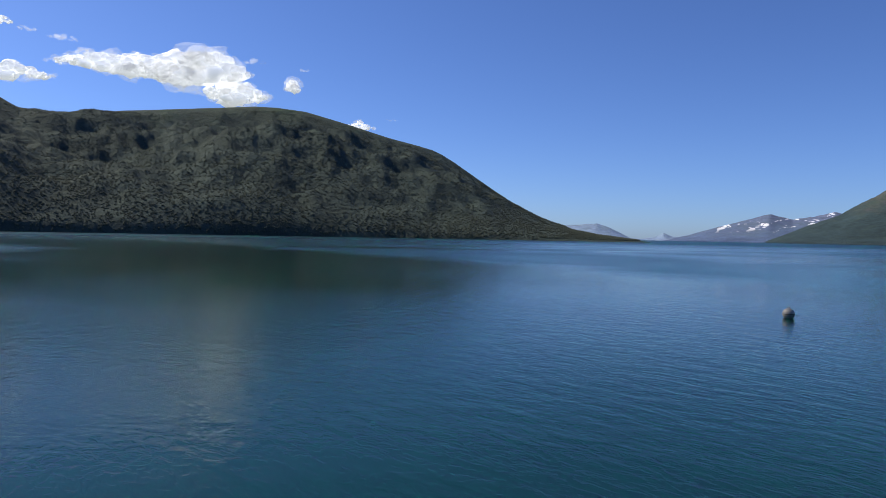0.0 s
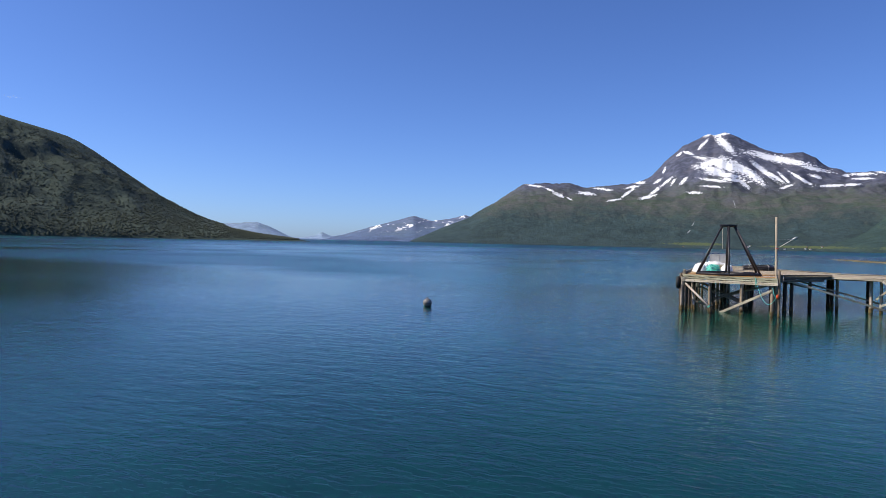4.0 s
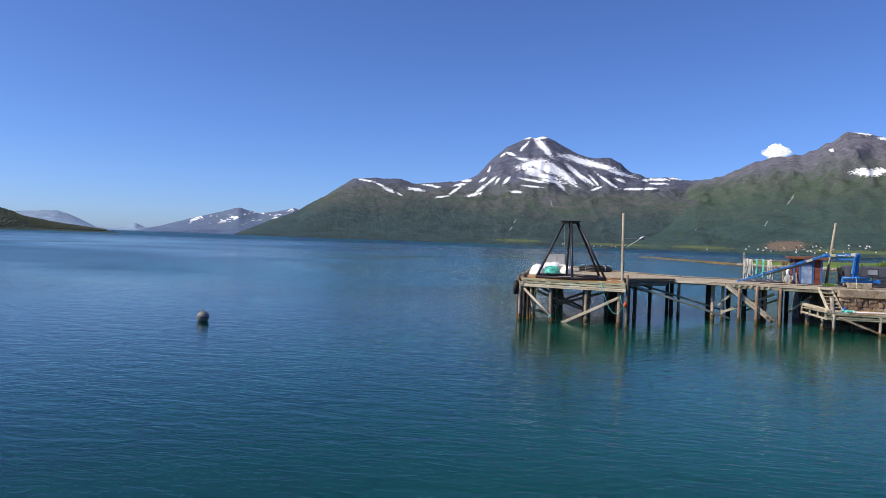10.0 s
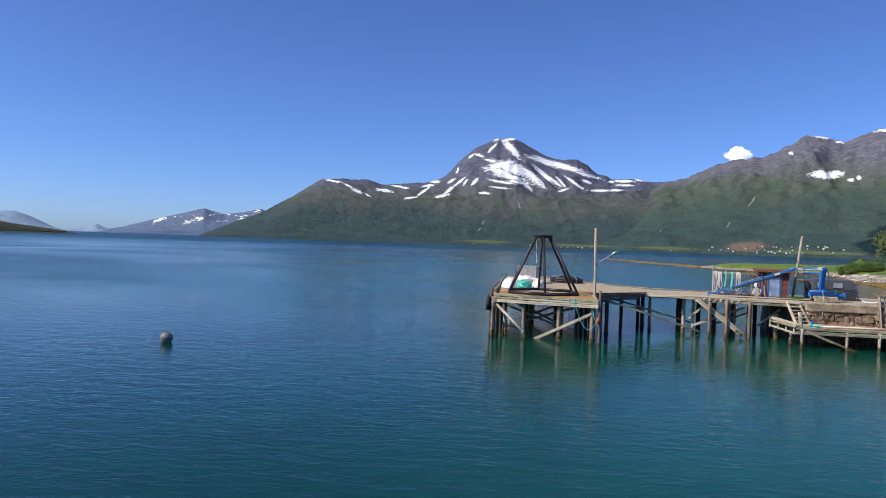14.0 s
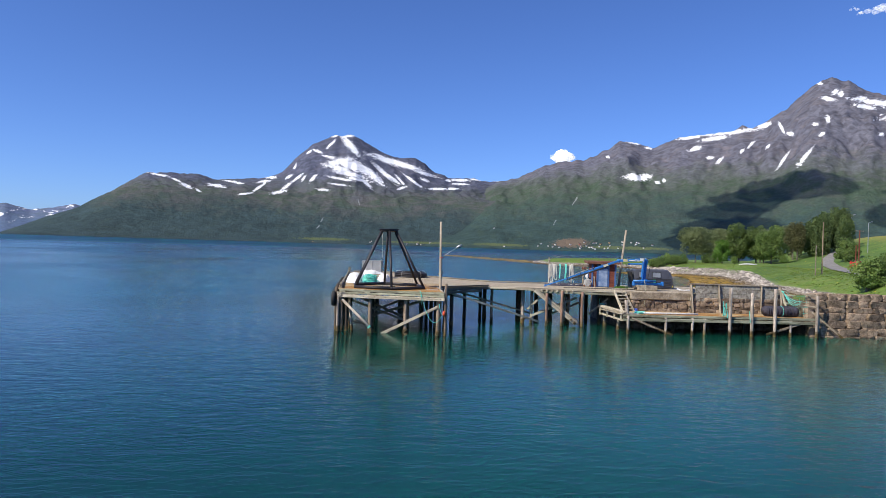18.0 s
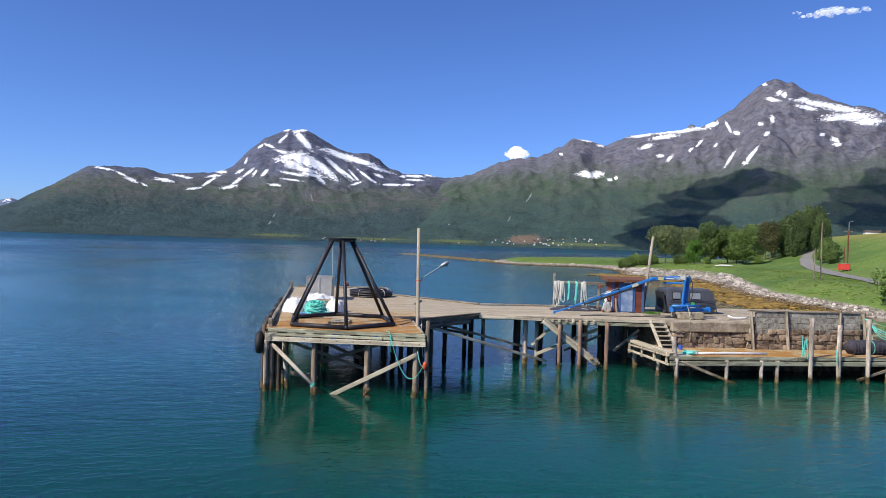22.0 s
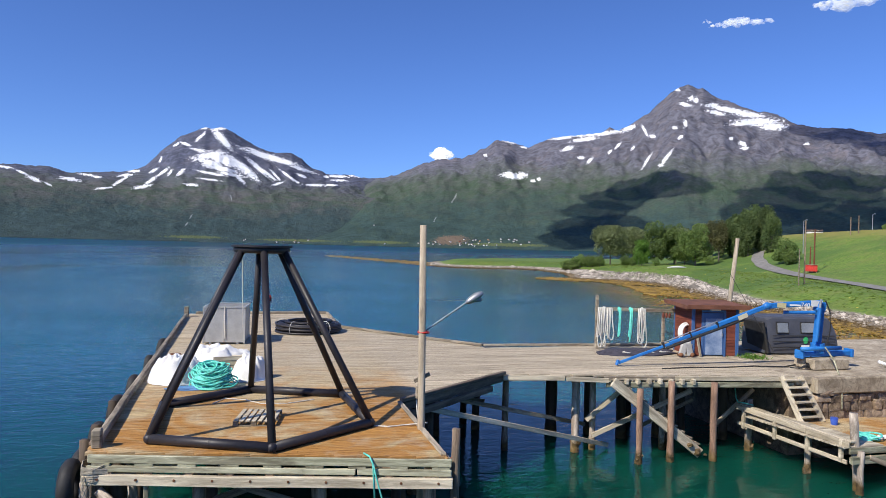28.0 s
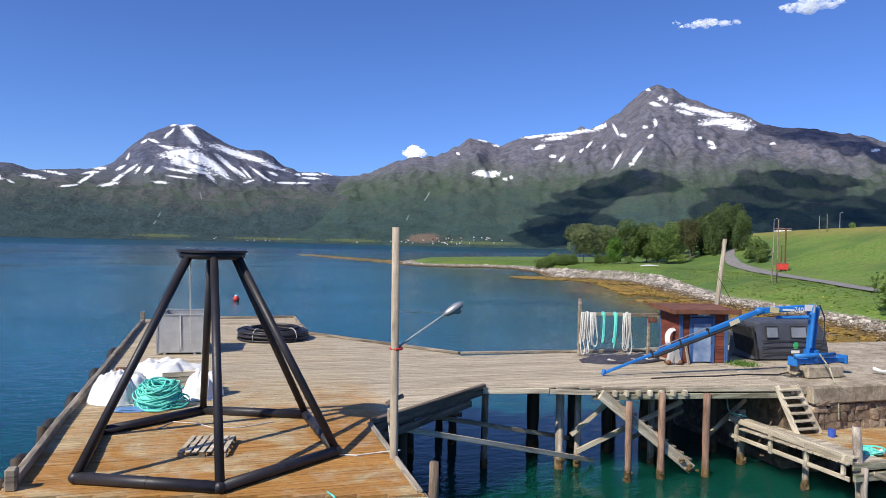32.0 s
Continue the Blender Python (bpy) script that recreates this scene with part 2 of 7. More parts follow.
def deck_material():
    """Pale grey boards, stained rusty orange at the outer end of the pier."""
    m, nt, b = nodes("deck_boards")
    g, p = position(nt)
    vm = nt.nodes.new("ShaderNodeMapping")
    vm.inputs["Scale"].default_value = (0.6, 7.5, 7.5)
    nt.links.new(g.outputs["Position"], vm.inputs["Vector"])
    v = vm.outputs[0]
    big, small = noise_tex(nt, v, 1.0, 5), noise_tex(nt, v, 13, 6, 0.7)
    f = maths(nt, "ADD", maths(nt, "MULTIPLY", big, 0.35), maths(nt, "MULTIPLY", small, 0.65))
    col = ramp(nt, f, (0.38, (0.22, 0.175, 0.115)), (0.62, (0.62, 0.53, 0.385)))
    oi = nt.nodes.new("ShaderNodeObjectInfo")
    ri = nt.nodes.new("ShaderNodeNewGeometry")
    tone = maths(nt, "ADD", maths(nt, "MULTIPLY", oi.outputs["Random"], 0.5), maths(nt, "MULTIPLY", ri.outputs["Random Per Island"], 0.5))
    col = mixc(nt, 1.0, col, ramp(nt, tone, (0.1, (0.74,) * 3), (0.9, (1.26,) * 3)), "MULTIPLY")
    blot, worn = noise_tex(nt, g.outputs["Position"], 0.5, 6, 0.62, 0.8), noise_tex(nt, g.outputs["Position"], 1.3, 6, 0.65, 0.5)
    inside = maths(nt, "MAXIMUM", spans(nt, p["X"], 0.2, 1.2, 1.0, 0.0), spans(nt, p["Z"], 2.4, 1.8))
    outer = maths(nt, "MULTIPLY", spans(nt, p["Y"], 5.0, 13.0, 1.0, 0.12), inside)
    # an even golden tint, and deeper rusty patches in it
    gold = maths(nt, "MULTIPLY", outer, spans(nt, worn, 0.3, 0.7, 0.95, 0.45))
    col = mixc(nt, gold, col, ramp(nt, f, (0.38, (0.24, 0.165, 0.065)), (0.62, (0.63, 0.47, 0.225))))
    rust = maths(nt, "MULTIPLY", spans(nt, maths(nt, "ADD", blot, spans(nt, p["Y"], 1.0, 12.0, 0.08, -0.08)), 0.42, 0.57), outer)
    col = mixc(nt, maths(nt, "MULTIPLY", rust, 0.85), col, ramp(nt, f, (0.38, (0.20, 0.075, 0.008)), (0.62, (0.52, 0.235, 0.03))))
    pale = maths(nt, "MULTIPLY", spans(nt, worn, 0.56, 0.70), 0.35)
    col = mixc(nt, pale, col, (0.50, 0.43, 0.31))
    nt.links.new(col, b.inputs["Base Color"])
    b.inputs["Roughness"].default_value = 0.82
    bump(nt, b, small, 0.4, 0.006)
    return m


DECK = deck_material()


def water_material():
    m, nt, b = nodes("fjord_water")
    g, p = position(nt)
    pos = g.outputs["Position"]
    mp = nt.nodes.new("ShaderNodeMapping")
    mp.inputs["Rotation"].default_value, mp.inputs["Scale"].default_value = (0, 0, radians(24)), (0.7, 1.4, 1)
    nt.links.new(pos, mp.inputs["Vector"])
    rip, chop = noise_tex(nt, mp.outputs[0], 3.0, 3, 0.55, 0.6), noise_tex(nt, mp.outputs[0], 0.85, 3, 0.5, 0.5)
    gust = noise_tex(nt, pos, 0.012, 3, 0.5, 0.8)
    tone = noise_tex(nt, pos, 0.03, 4, 0.55, 0.5)
    deep = ramp(nt, tone, (0.35, (0.0005, 0.029, 0.024)), (0.65, (0.001, 0.039, 0.031)))
    # the sea bed shows greenish over the shallows by the quay and the shore
    wander = maths(nt, "MULTIPLY", maths(nt, "SUBTRACT", tone, 0.5), 40)
    along = maths(nt, "ADD", p["X"], wander)
    out = maths(nt, "ADD", p["Y"], wander)
    near = maths(nt, "MULTIPLY", spans(nt, along, -22, 24), spans(nt, out, -52, -10))
    near = maths(nt, "MULTIPLY", near, spans(nt, out, 60, 14))
    col = mixc(nt, maths(nt, "MULTIPLY", near, 0.9), deep, (0.006, 0.084, 0.054))
    # golden wrack lies just under the surface along the beach
    beach = maths(nt, "MINIMUM", maths(nt, "MULTIPLY", maths(nt, "MAXIMUM", maths(nt, "SUBTRACT", p["Y"], 36), 0.0), 0.33), 28)
    off = maths(nt, "ADD", maths(nt, "SUBTRACT", maths(nt, "SUBTRACT", p["X"], 53.5), beach), maths(nt, "MULTIPLY", wander, 0.35))
    wrack = maths(nt, "MULTIPLY", spans(nt, off, -21, -13), maths(nt, "MULTIPLY", spans(nt, p["Y"], 134, 100), spans(nt, p["Y"], 8, 14)))
    patchy = noise_tex(nt, pos, 0.9, 5, 0.65, 0.4)
    bay = maths(nt, "MULTIPLY", maths(nt, "MULTIPLY", spans(nt, out, 5, 40), spans(nt, out, 420, 200)), maths(nt, "MULTIPLY", spans(nt, along, -90, -25), spans(nt, along, 60, 30)))
    col = mixc(nt, bay, col, (0.003, 0.078, 0.098))
    col = mixc(nt, maths(nt, "MULTIPLY", wrack, 0.95), col, ramp(nt, patchy, (0.35, (0.10, 0.062, 0.010)), (0.62, (0.26, 0.165, 0.020))))
    nt.links.new(col, b.inputs["Base Color"])
    b.inputs["Specular IOR Level"].default_value = 0.32
    b.subsurface_method = "BURLEY"          # light spreads through the clear water
    b.inputs["Subsurface Weight"].default_value, b.inputs["Subsurface Scale"].default_value = 1.0, 0.5
    b.inputs["Subsurface Radius"].default_value = (1.5, 4.5, 4.0)
    b.inputs["IOR"].default_value = 1.333
    b.inputs["Specular Tint"].default_value = (0.70, 0.97, 1.0, 1)
    calm = maths(nt, "MULTIPLY", spans(nt, out, -45, -20), spans(nt, out, 40, 18))
    rough = maths(nt, "MULTIPLY", spans(nt, gust, 0.35, 0.65, 0.12, 0.26), spans(nt, calm, 0.0, 1.0, 1.0, 0.3))
    reach = maths(nt, "SQRT", maths(nt, "ADD", maths(nt, "MULTIPLY", p["X"], p["X"]), maths(nt, "MULTIPLY", p["Y"], p["Y"])))
    rough = maths(nt, "MAXIMUM", rough, spans(nt, reach, 120, 900, 0.05, 0.36))
    nt.links.new(rough, b.inputs["Roughness"])
    h = maths(nt, "ADD", maths(nt, "MULTIPLY", rip, 0.09), maths(nt, "MULTIPLY", chop, 0.19))
    h = maths(nt, "MULTIPLY", h, spans(nt, gust, 0.3, 0.7, 0.5, 1.2))
    bump(nt, b, h, 0.40, 0.5)
    return m


WATER = water_material()


def land_material():
    """Weed-brown and stony below, meadow above."""
    m, nt, b = nodes("shore_land")
    g, p = position(nt)
    pos = g.outputs["Position"]
    a, c, d = noise_tex(nt, pos, 0.045, 5, 0.6), noise_tex(nt, pos, 1.5, 7, 0.78), noise_tex(nt, pos, 0.22, 6, 0.72, 0.6)
    grass = ramp(nt, c, (0.34, (0.045, 0.105, 0.010)), (0.64, (0.18, 0.275, 0.036)))
    grass = mixc(nt, spans(nt, d, 0.46, 0.62, 0, 0.75), grass, (0.165, 0.19, 0.045))
    grass = mixc(nt, spans(nt, a, 0.45, 0.58, 0, 0.7), grass, (0.055, 0.12, 0.018))
    up = spans(nt, maths(nt, "ADD", p["Z"], maths(nt, "MULTIPLY", d, 6)), 14.0, 17.5)
    grass = mixc(nt, maths(nt, "MULTIPLY", up, 0.8), grass, (0.26, 0.215, 0.045))
    stone = ramp(nt, c, (0.3, (0.15, 0.125, 0.095)), (0.7, (0.44, 0.40, 0.34)))
    zz = maths(nt, "ADD", p["Z"], maths(nt, "MULTIPLY", d, 1.0))
    col = mixc(nt, spans(nt, zz, 1.25, 1.6), stone, grass)
    weed = ramp(nt, c, (0.3, (0.10, 0.06, 0.012)), (0.7, (0.26, 0.165, 0.03)))
    col = mixc(nt, spans(nt, zz, 0.75, 1.15), weed, col)
    nt.links.new(col, b.inputs["Base Color"])
    b.inputs["Roughness"].default_value = 0.92
    bump(nt, b, c, 0.5, 0.12)
    return m


LAND = land_material()


# snow fields, streams and fields on the far mountain sides: azimuth, elevation, half length, half width, tilt, in degrees
PEAK_FIELD = [(-3.51, 8.04, 1.09, 0.26, 45), (-4.44, 6.68, 1.17, 0.29, -15), (-3.52, 6.43, 1.43, 0.36, 20), (-2.35, 6.14, 1.17, 0.31, 35), (-1.52, 5.65, 1.04, 0.29, 40), (-4.43, 6.13, 1.04, 0.23, 15), (-3.5, 5.7, 1.43, 0.18, 10), (-4.29, 5.29, 1.04, 0.1, 8), (-2.75, 5.29, 1.04, 0.13, 8), (-0.7, 5.95, 1.17, 0.16, 40), (0.03, 5.5, 1.04, 0.13, 35), (0.24, 6.84, 2.39, 0.21, 14), (-0.48, 6.99, 1.3, 0.23, 20), (2.81, 5.99, 0.99, 0.13, 15), (1.72, 5.39, 0.78, 0.1, 35), (-4.4, 4.8, 0.78, 0.08, 5), (-2.09, 4.94, 0.62, 0.13, 40), (0.75, 5.34, 0.57, 0.1, 45)]
PEAK_STREAKS = [(-8.5, 5.25, 0.31, 0.1, -30), (-7.85, 5.18, 0.57, 0.1, -40), (-8.69, 4.49, 0.57, 0.13, -40), (-9.32, 3.96, 0.65, 0.13, -15), (-7.31, 5.22, 0.29, 0.1, -60), (-6.54, 5.27, 0.39, 0.13, -50), (-8.04, 6.11, 0.23, 0.08, -70), (-6.91, 7.37, 0.26, 0.08, -40), (-6.25, 7.47, 0.36, 0.1, 15), (-5.15, 8.1, 0.47, 0.1, -45), (-4.83, 8.79, 0.31, 0.08, -20), (-3.8, 8.83, 0.67, 0.1, -5), (-5.24, 7.03, 0.52, 0.1, 10)]
RIDGE_WEST = [(-9.98, 5.15, 0.47, 0.13, 0), (-10.49, 4.77, 0.57, 0.1, -10), (-10.89, 4.28, 0.73, 0.1, -35), (-12.0, 3.7, 0.52, 0.08, -10), (-13.02, 4.63, 0.57, 0.08, 5), (-12.42, 4.51, 0.36, 0.08, 0), (-14.18, 4.23, 0.65, 0.13, 5), (-16.53, 4.1, 0.47, 0.13, 20), (-15.6, 3.77, 0.23, 0.08, 30), (5.81, 5.53, 0.83, 0.1, 0), (3.95, 4.74, 0.88, 0.1, 0), (5.82, 5.2, 0.67, 0.08, 0), (8.98, 5.58, 0.42, 0.1, 0), (9.5, 5.62, 0.3, 0.08, 0)]
RIDGE_EAST = [(-18.4, 4.82, 0.7, 0.08, 8), (-17.2, 4.5, 0.4, 0.08, 20), (4.81, 5.48, 0.23, 0.1, 0), (2.82, 5.44, 0.42, 0.1, 20), (2.22, 5.04, 0.39, 0.1, 30), (0.89, 4.72, 0.44, 0.1, -20), (-5.74, 4.32, 0.52, 0.1, 0), (7.2, 5.59, 0.52, 0.08, 5), (5.2, 4.79, 0.52, 0.08, 0)]
SUMMIT_SNOW = [(34.02, 11.52, 0.45, 0.13, 15), (34.44, 11.97, 0.26, 0.16, -30), (34.8, 11.81, 0.16, 0.22, 0), (33.41, 12.66, 0.19, 0.1, 0), (34.06, 10.08, 0.16, 0.29, 0), (36.34, 10.79, 0.64, 0.16, 15), (37.32, 10.95, 1.85, 0.19, 14), (38.58, 10.55, 1.15, 0.19, 10), (39.28, 9.97, 1.47, 0.29, 2), (40.37, 9.55, 0.8, 0.26, 0), (38.32, 9.87, 0.96, 0.13, 0), (36.12, 11.38, 0.32, 0.16, 10), (32.67, 7.38, 0.77, 0.13, -55), (32.29, 6.87, 0.19, 0.1, 0), (31.18, 7.18, 0.7, 0.1, -60), (31.58, 9.15, 0.26, 0.16, 20), (30.97, 9.61, 0.51, 0.1, 60)]
SHOULDER_SNOW = [(29.75, 9.84, 0.51, 0.19, -20), (27.16, 9.41, 1.98, 0.16, -4), (26.24, 8.98, 1.02, 0.16, -8), (24.86, 8.24, 0.54, 0.16, -15), (24.52, 9.13, 1.02, 0.13, -8), (28.54, 9.58, 0.48, 0.13, -10), (20.42, 5.96, 0.96, 0.22, 5), (21.18, 6.1, 0.38, 0.19, 0), (20.0, 6.17, 0.32, 0.13, 0), (22.08, 5.58, 0.19, 0.13, 0), (22.56, 5.74, 0.16, 0.13, 0), (28.88, 8.42, 0.35, 0.1, -50), (26.69, 7.28, 0.35, 0.13, -45), (25.97, 7.5, 0.29, 0.13, 0), (20.09, 8.78, 0.58, 0.13, 10), (21.22, 8.33, 0.29, 0.1, 10)]
GULLY_SNOW = [(33.74, 9.02, 0.22, 0.13, -30), (33.28, 9.77, 0.19, 0.13, 0), (37.46, 8.8, 0.19, 0.13, 0), (38.28, 8.39, 0.32, 0.16, 30), (38.45, 8.04, 0.29, 0.13, 0), (18.04, 7.62, 0.16, 0.1, 0), (42.64, 8.18, 0.19, 0.1, 0), (49.32, 7.38, 0.26, 0.1, 0), (28.28, 7.96, 0.22, 0.1, -50), (30.1, 8.26, 0.19, 0.1, -50)]
STREAMS = [(-5.77, 1.8, 0.22, 0.05, -60), (-6.07, 1.2, 0.2, 0.05, -50), (-2.74, 3.43, 0.25, 0.05, 75)]
EAST_STREAMS = [(15.6, 4.15, 0.26, 0.06, -65), (15.4, 3.8, 0.2, 0.05, -55), (13.93, 2.19, 0.2, 0.05, -65)]
GREENS = [(9.3, 0.16, 2.4, 0.12, 0), (19.8, 0.2, 3.8, 0.13, 0), (-5.5, 0.2, 2.2, 0.12, 0), (2.5, 0.14, 3.2, 0.1, 0)]
BROWNS = [(15.3, 0.5, 1.5, 0.4, -4)]


def mountain_material(name, tree, heath, rock, treeline, rockline, snow_z, snow_cut, fields=(), streams=(), greens=(), browns=(), soft=60, meadow=(0.11, 0.15, 0.06), lush=0.0):
    m, nt, b = nodes(name)
    g, p = position(nt)
    pos = g.outputs["Position"]
    # bearing and height angle as seen from the pier, to lay snow and fields along the slope
    az = maths(nt, "MULTIPLY", maths(nt, "ARCTAN2", p["X"], p["Y"]), 57.2958)
    reach = maths(nt, "SQRT", maths(nt, "ADD", maths(nt, "MULTIPLY", p["X"], p["X"]), maths(nt, "MULTIPLY", p["Y"], p["Y"])))
    el = maths(nt, "MULTIPLY", maths(nt, "ARCTAN2", maths(nt, "SUBTRACT", p["Z"], 7.5), reach), 57.2958)
    uv = nt.nodes.new("ShaderNodeCombineXYZ")
    nt.links.new(az, uv.inputs[0])
    nt.links.new(el, uv.inputs[1])
    uv = uv.outputs[0]
    broad, patch = noise_tex(nt, pos, 0.0032, 5, 0.6, 0.3), noise_tex(nt, pos, 0.011, 5, 0.62, 0.6)
    canopy, crag = noise_tex(nt, pos, 0.075, 4, 0.68), noise_tex(nt, pos, 0.022, 7, 0.66, 1.1)
    tilt = nt.nodes.new("ShaderNodeMapping")
    tilt.inputs["Rotation"].default_value, tilt.inputs["Scale"].default_value = (0, 0, 0.30), (0.8, 1.7, 1)
    nt.links.new(uv, tilt.inputs["Vector"])
    scree = noise_tex(nt, tilt.outputs[0], 1.5, 6, 0.62, 0.9)
    z = maths(nt, "ADD", p["Z"], maths(nt, "MULTIPLY", maths(nt, "SUBTRACT", broad, 0.5), 260))
    z = maths(nt, "ADD", z, maths(nt, "MULTIPLY", maths(nt, "SUBTRACT", scree, 0.5), 190))
    wood = mixc(nt, spans(nt, patch, 0.36, 0.66), tuple(c * 0.80 for c in tree), tuple(c * 1.25 for c in tree))
    wood = mixc(nt, spans(nt, scree, 0.50, 0.66, 0.0, lush), wood, meadow)
    moor = mixc(nt, spans(nt, patch, 0.40, 0.60), heath, tuple(c * t for c, t in zip(heath, (0.66, 0.86, 0.64))))
    low = mixc(nt, spans(nt, z, treeline - soft, treeline + soft), wood, moor)
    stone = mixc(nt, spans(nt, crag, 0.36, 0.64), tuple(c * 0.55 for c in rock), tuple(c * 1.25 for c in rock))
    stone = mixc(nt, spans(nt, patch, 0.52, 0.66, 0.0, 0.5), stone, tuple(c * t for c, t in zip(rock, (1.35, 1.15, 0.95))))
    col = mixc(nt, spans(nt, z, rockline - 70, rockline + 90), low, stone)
    col = mixc(nt, 1.0, col, ramp(nt, canopy, (0.30, (0.80,) * 3), (0.70, (1.20,) * 3)), "MULTIPLY")
    edge = noise_tex(nt, tilt.outputs[0], 6.5, 6, 0.75, 0.6)

    def laid(patches, rough):
        near = None
        for a, e, hx, hy, lean in patches:
            mp = nt.nodes.new("ShaderNodeMapping")
            mp.vector_type = "TEXTURE"
            mp.inputs["Location"].default_value, mp.inputs["Rotation"].default_value, mp.inputs["Scale"].default_value = (a, e, 0), (0, 0, -radians(lean)), (hx, hy, 1)
            nt.links.new(uv, mp.inputs["Vector"])
            n = nt.nodes.new("ShaderNodeVectorMath")
            n.operation = "LENGTH"
            nt.links.new(mp.outputs[0], n.inputs[0])
            near = n.outputs["Value"] if near is None else maths(nt, "MINIMUM", near, n.outputs["Value"])
        return spans(nt, maths(nt, "ADD", near, maths(nt, "MULTIPLY", maths(nt, "SUBTRACT", edge, 0.5), rough)), 1.0, 0.9)

    if greens:
        col = mixc(nt, laid(greens, 3.0), col, (0.10, 0.125, 0.06))
    if browns:
        col = mixc(nt, laid(browns, 3.0), col, (0.155, 0.12, 0.09))
    over = maths(nt, "MULTIPLY", spans(nt, scree, snow_cut, snow_cut + 0.02), spans(nt, p["Z"], snow_z - 40, snow_z), True)
    if fields:
        over = maths(nt, "MAXIMUM", over, laid(fields, 4.6))
    if streams:
        over = maths(nt, "MAXIMUM", over, maths(nt, "MULTIPLY", laid(streams, 5.0), 0.22))
    col = mixc(nt, over, col, (0.84, 0.86, 0.89))
    nt.links.new(col, b.inputs["Base Color"])
    b.inputs["Roughness"].default_value = 0.95
    b.inputs["Specular IOR Level"].default_value = 0.1
    bump(nt, b, maths(nt, "ADD", crag, maths(nt, "MULTIPLY", canopy, 0.22)), 0.5, 26.0)
    return m


HILL = mountain_material("wooded_hill", (0.050, 0.068, 0.056), (0.072, 0.088, 0.066), (0.12, 0.115, 0.095), 330, 560, 2000, 0.9)
# Tree and rock colours lean blue, standing in for haze over the distance.
RANGE = mountain_material("hazed_fell_range", (0.038, 0.062, 0.066), (0.098, 0.100, 0.098), (0.096, 0.106, 0.152), 165, 300, 2000, 0.9, fields=PEAK_FIELD + PEAK_STREAKS + RIDGE_WEST + RIDGE_EAST, streams=STREAMS, greens=GREENS, lush=0.2, meadow=(0.065, 0.09, 0.060))
FELL = mountain_material("hazed_rocky_fell", (0.038, 0.066, 0.062), (0.086, 0.100, 0.084), (0.135, 0.136, 0.168), 205, 370, 2000, 0.9, fields=SUMMIT_SNOW + SHOULDER_SNOW + GULLY_SNOW, streams=EAST_STREAMS, greens=GREENS, browns=BROWNS, soft=120, lush=0.28, meadow=(0.075, 0.105, 0.058))
# Air haze is put into the base colours of the two far ridges.
HAZY_FAR_FELL = mountain_material("haze_blue_fell", (0.105, 0.15, 0.25), (0.125, 0.165, 0.265), (0.14, 0.175, 0.275), 60, 90, 88, 0.58)
HAZY_PALE_FELL = mountain_material("haze_pale_fell", (0.22, 0.30, 0.44), (0.235, 0.315, 0.45), (0.25, 0.33, 0.46), 40, 60, 60, 0.75)
WOODS = plain("woods", (0.052, 0.070, 0.054), (0.098, 0.118, 0.080), 0.9, 0.006, 0.0, fine=9.0, each=0.2)


def let_light_through(mat, share):
    """Leaves glow when the sun stands behind them."""
    nt = mat.node_tree
    b, mix, thin = nt.nodes["Principled BSDF"], nt.nodes.new("ShaderNodeMixShader"), nt.nodes.new("ShaderNodeBsdfTranslucent")
    nt.links.new(b.inputs["Base Color"].links[0].from_socket, thin.inputs["Color"])
    mix.inputs[0].default_value = share
    nt.links.new(b.outputs[0], mix.inputs[1])
    nt.links.new(thin.outputs[0], mix.inputs[2])
    nt.links.new(mix.outputs[0], nt.nodes["Material Output"].inputs["Surface"])


for leafy in (WOODS, LEAF, LEAF_GREY, LEAF_BRIGHT, LEAF_DARK, LEAF_RUSTY):
    let_light_through(leafy, 0.5)
CLOUD = plain("cloud", (0.86, 0.87, 0.90), (0.95, 0.95, 0.96), 1.0, 0.01, 0.0)
b_cloud = CLOUD.node_tree.nodes["Principled BSDF"]
# Added emission whitens the backlit clouds; they give no light of their own.
b_cloud.inputs["Emission Color"].default_value, b_cloud.inputs["Emission Strength"].default_value = (0.92, 0.96, 1.0, 1), 0.55


WISP = plain("wispy_cloud", (0.86, 0.87, 0.90), (0.95, 0.95, 0.96), 1.0, 0.01, 0.0)
wt = WISP.node_tree
w_mix, w_clear = wt.nodes.new("ShaderNodeMixShader"), wt.nodes.new("ShaderNodeBsdfTransparent")
w_mix.inputs[0].default_value = 0.86
wt.links.new(wt.nodes["Principled BSDF"].outputs[0], w_mix.inputs[1])
wt.links.new(w_clear.outputs[0], w_mix.inputs[2])
wt.links.new(w_mix.outputs[0], wt.nodes["Material Output"].inputs["Surface"])
# The wisps get the same added emission, to stay white.
wt.nodes["Principled BSDF"].inputs["Emission Color"].default_value, wt.nodes["Principled BSDF"].inputs["Emission Strength"].default_value = (0.9, 0.95, 1.0, 1), 0.5
VEIL = bpy.data.materials.new("thin_cloud")
VEIL.use_nodes = True
vt = VEIL.node_tree
v_mix, v_clear = vt.nodes.new("ShaderNodeMixShader"), vt.nodes.new("ShaderNodeBsdfTransparent")
v_mix.inputs[0].default_value = 0.6
vt.links.new(vt.nodes["Principled BSDF"].outputs[0], v_mix.inputs[1])
vt.links.new(v_clear.outputs[0], v_mix.inputs[2])
vt.links.new(v_mix.outputs[0], vt.nodes["Material Output"].inputs["Surface"])
vt.nodes["Principled BSDF"].inputs["Base Color"].default_value = (0.9, 0.91, 0.93, 1)
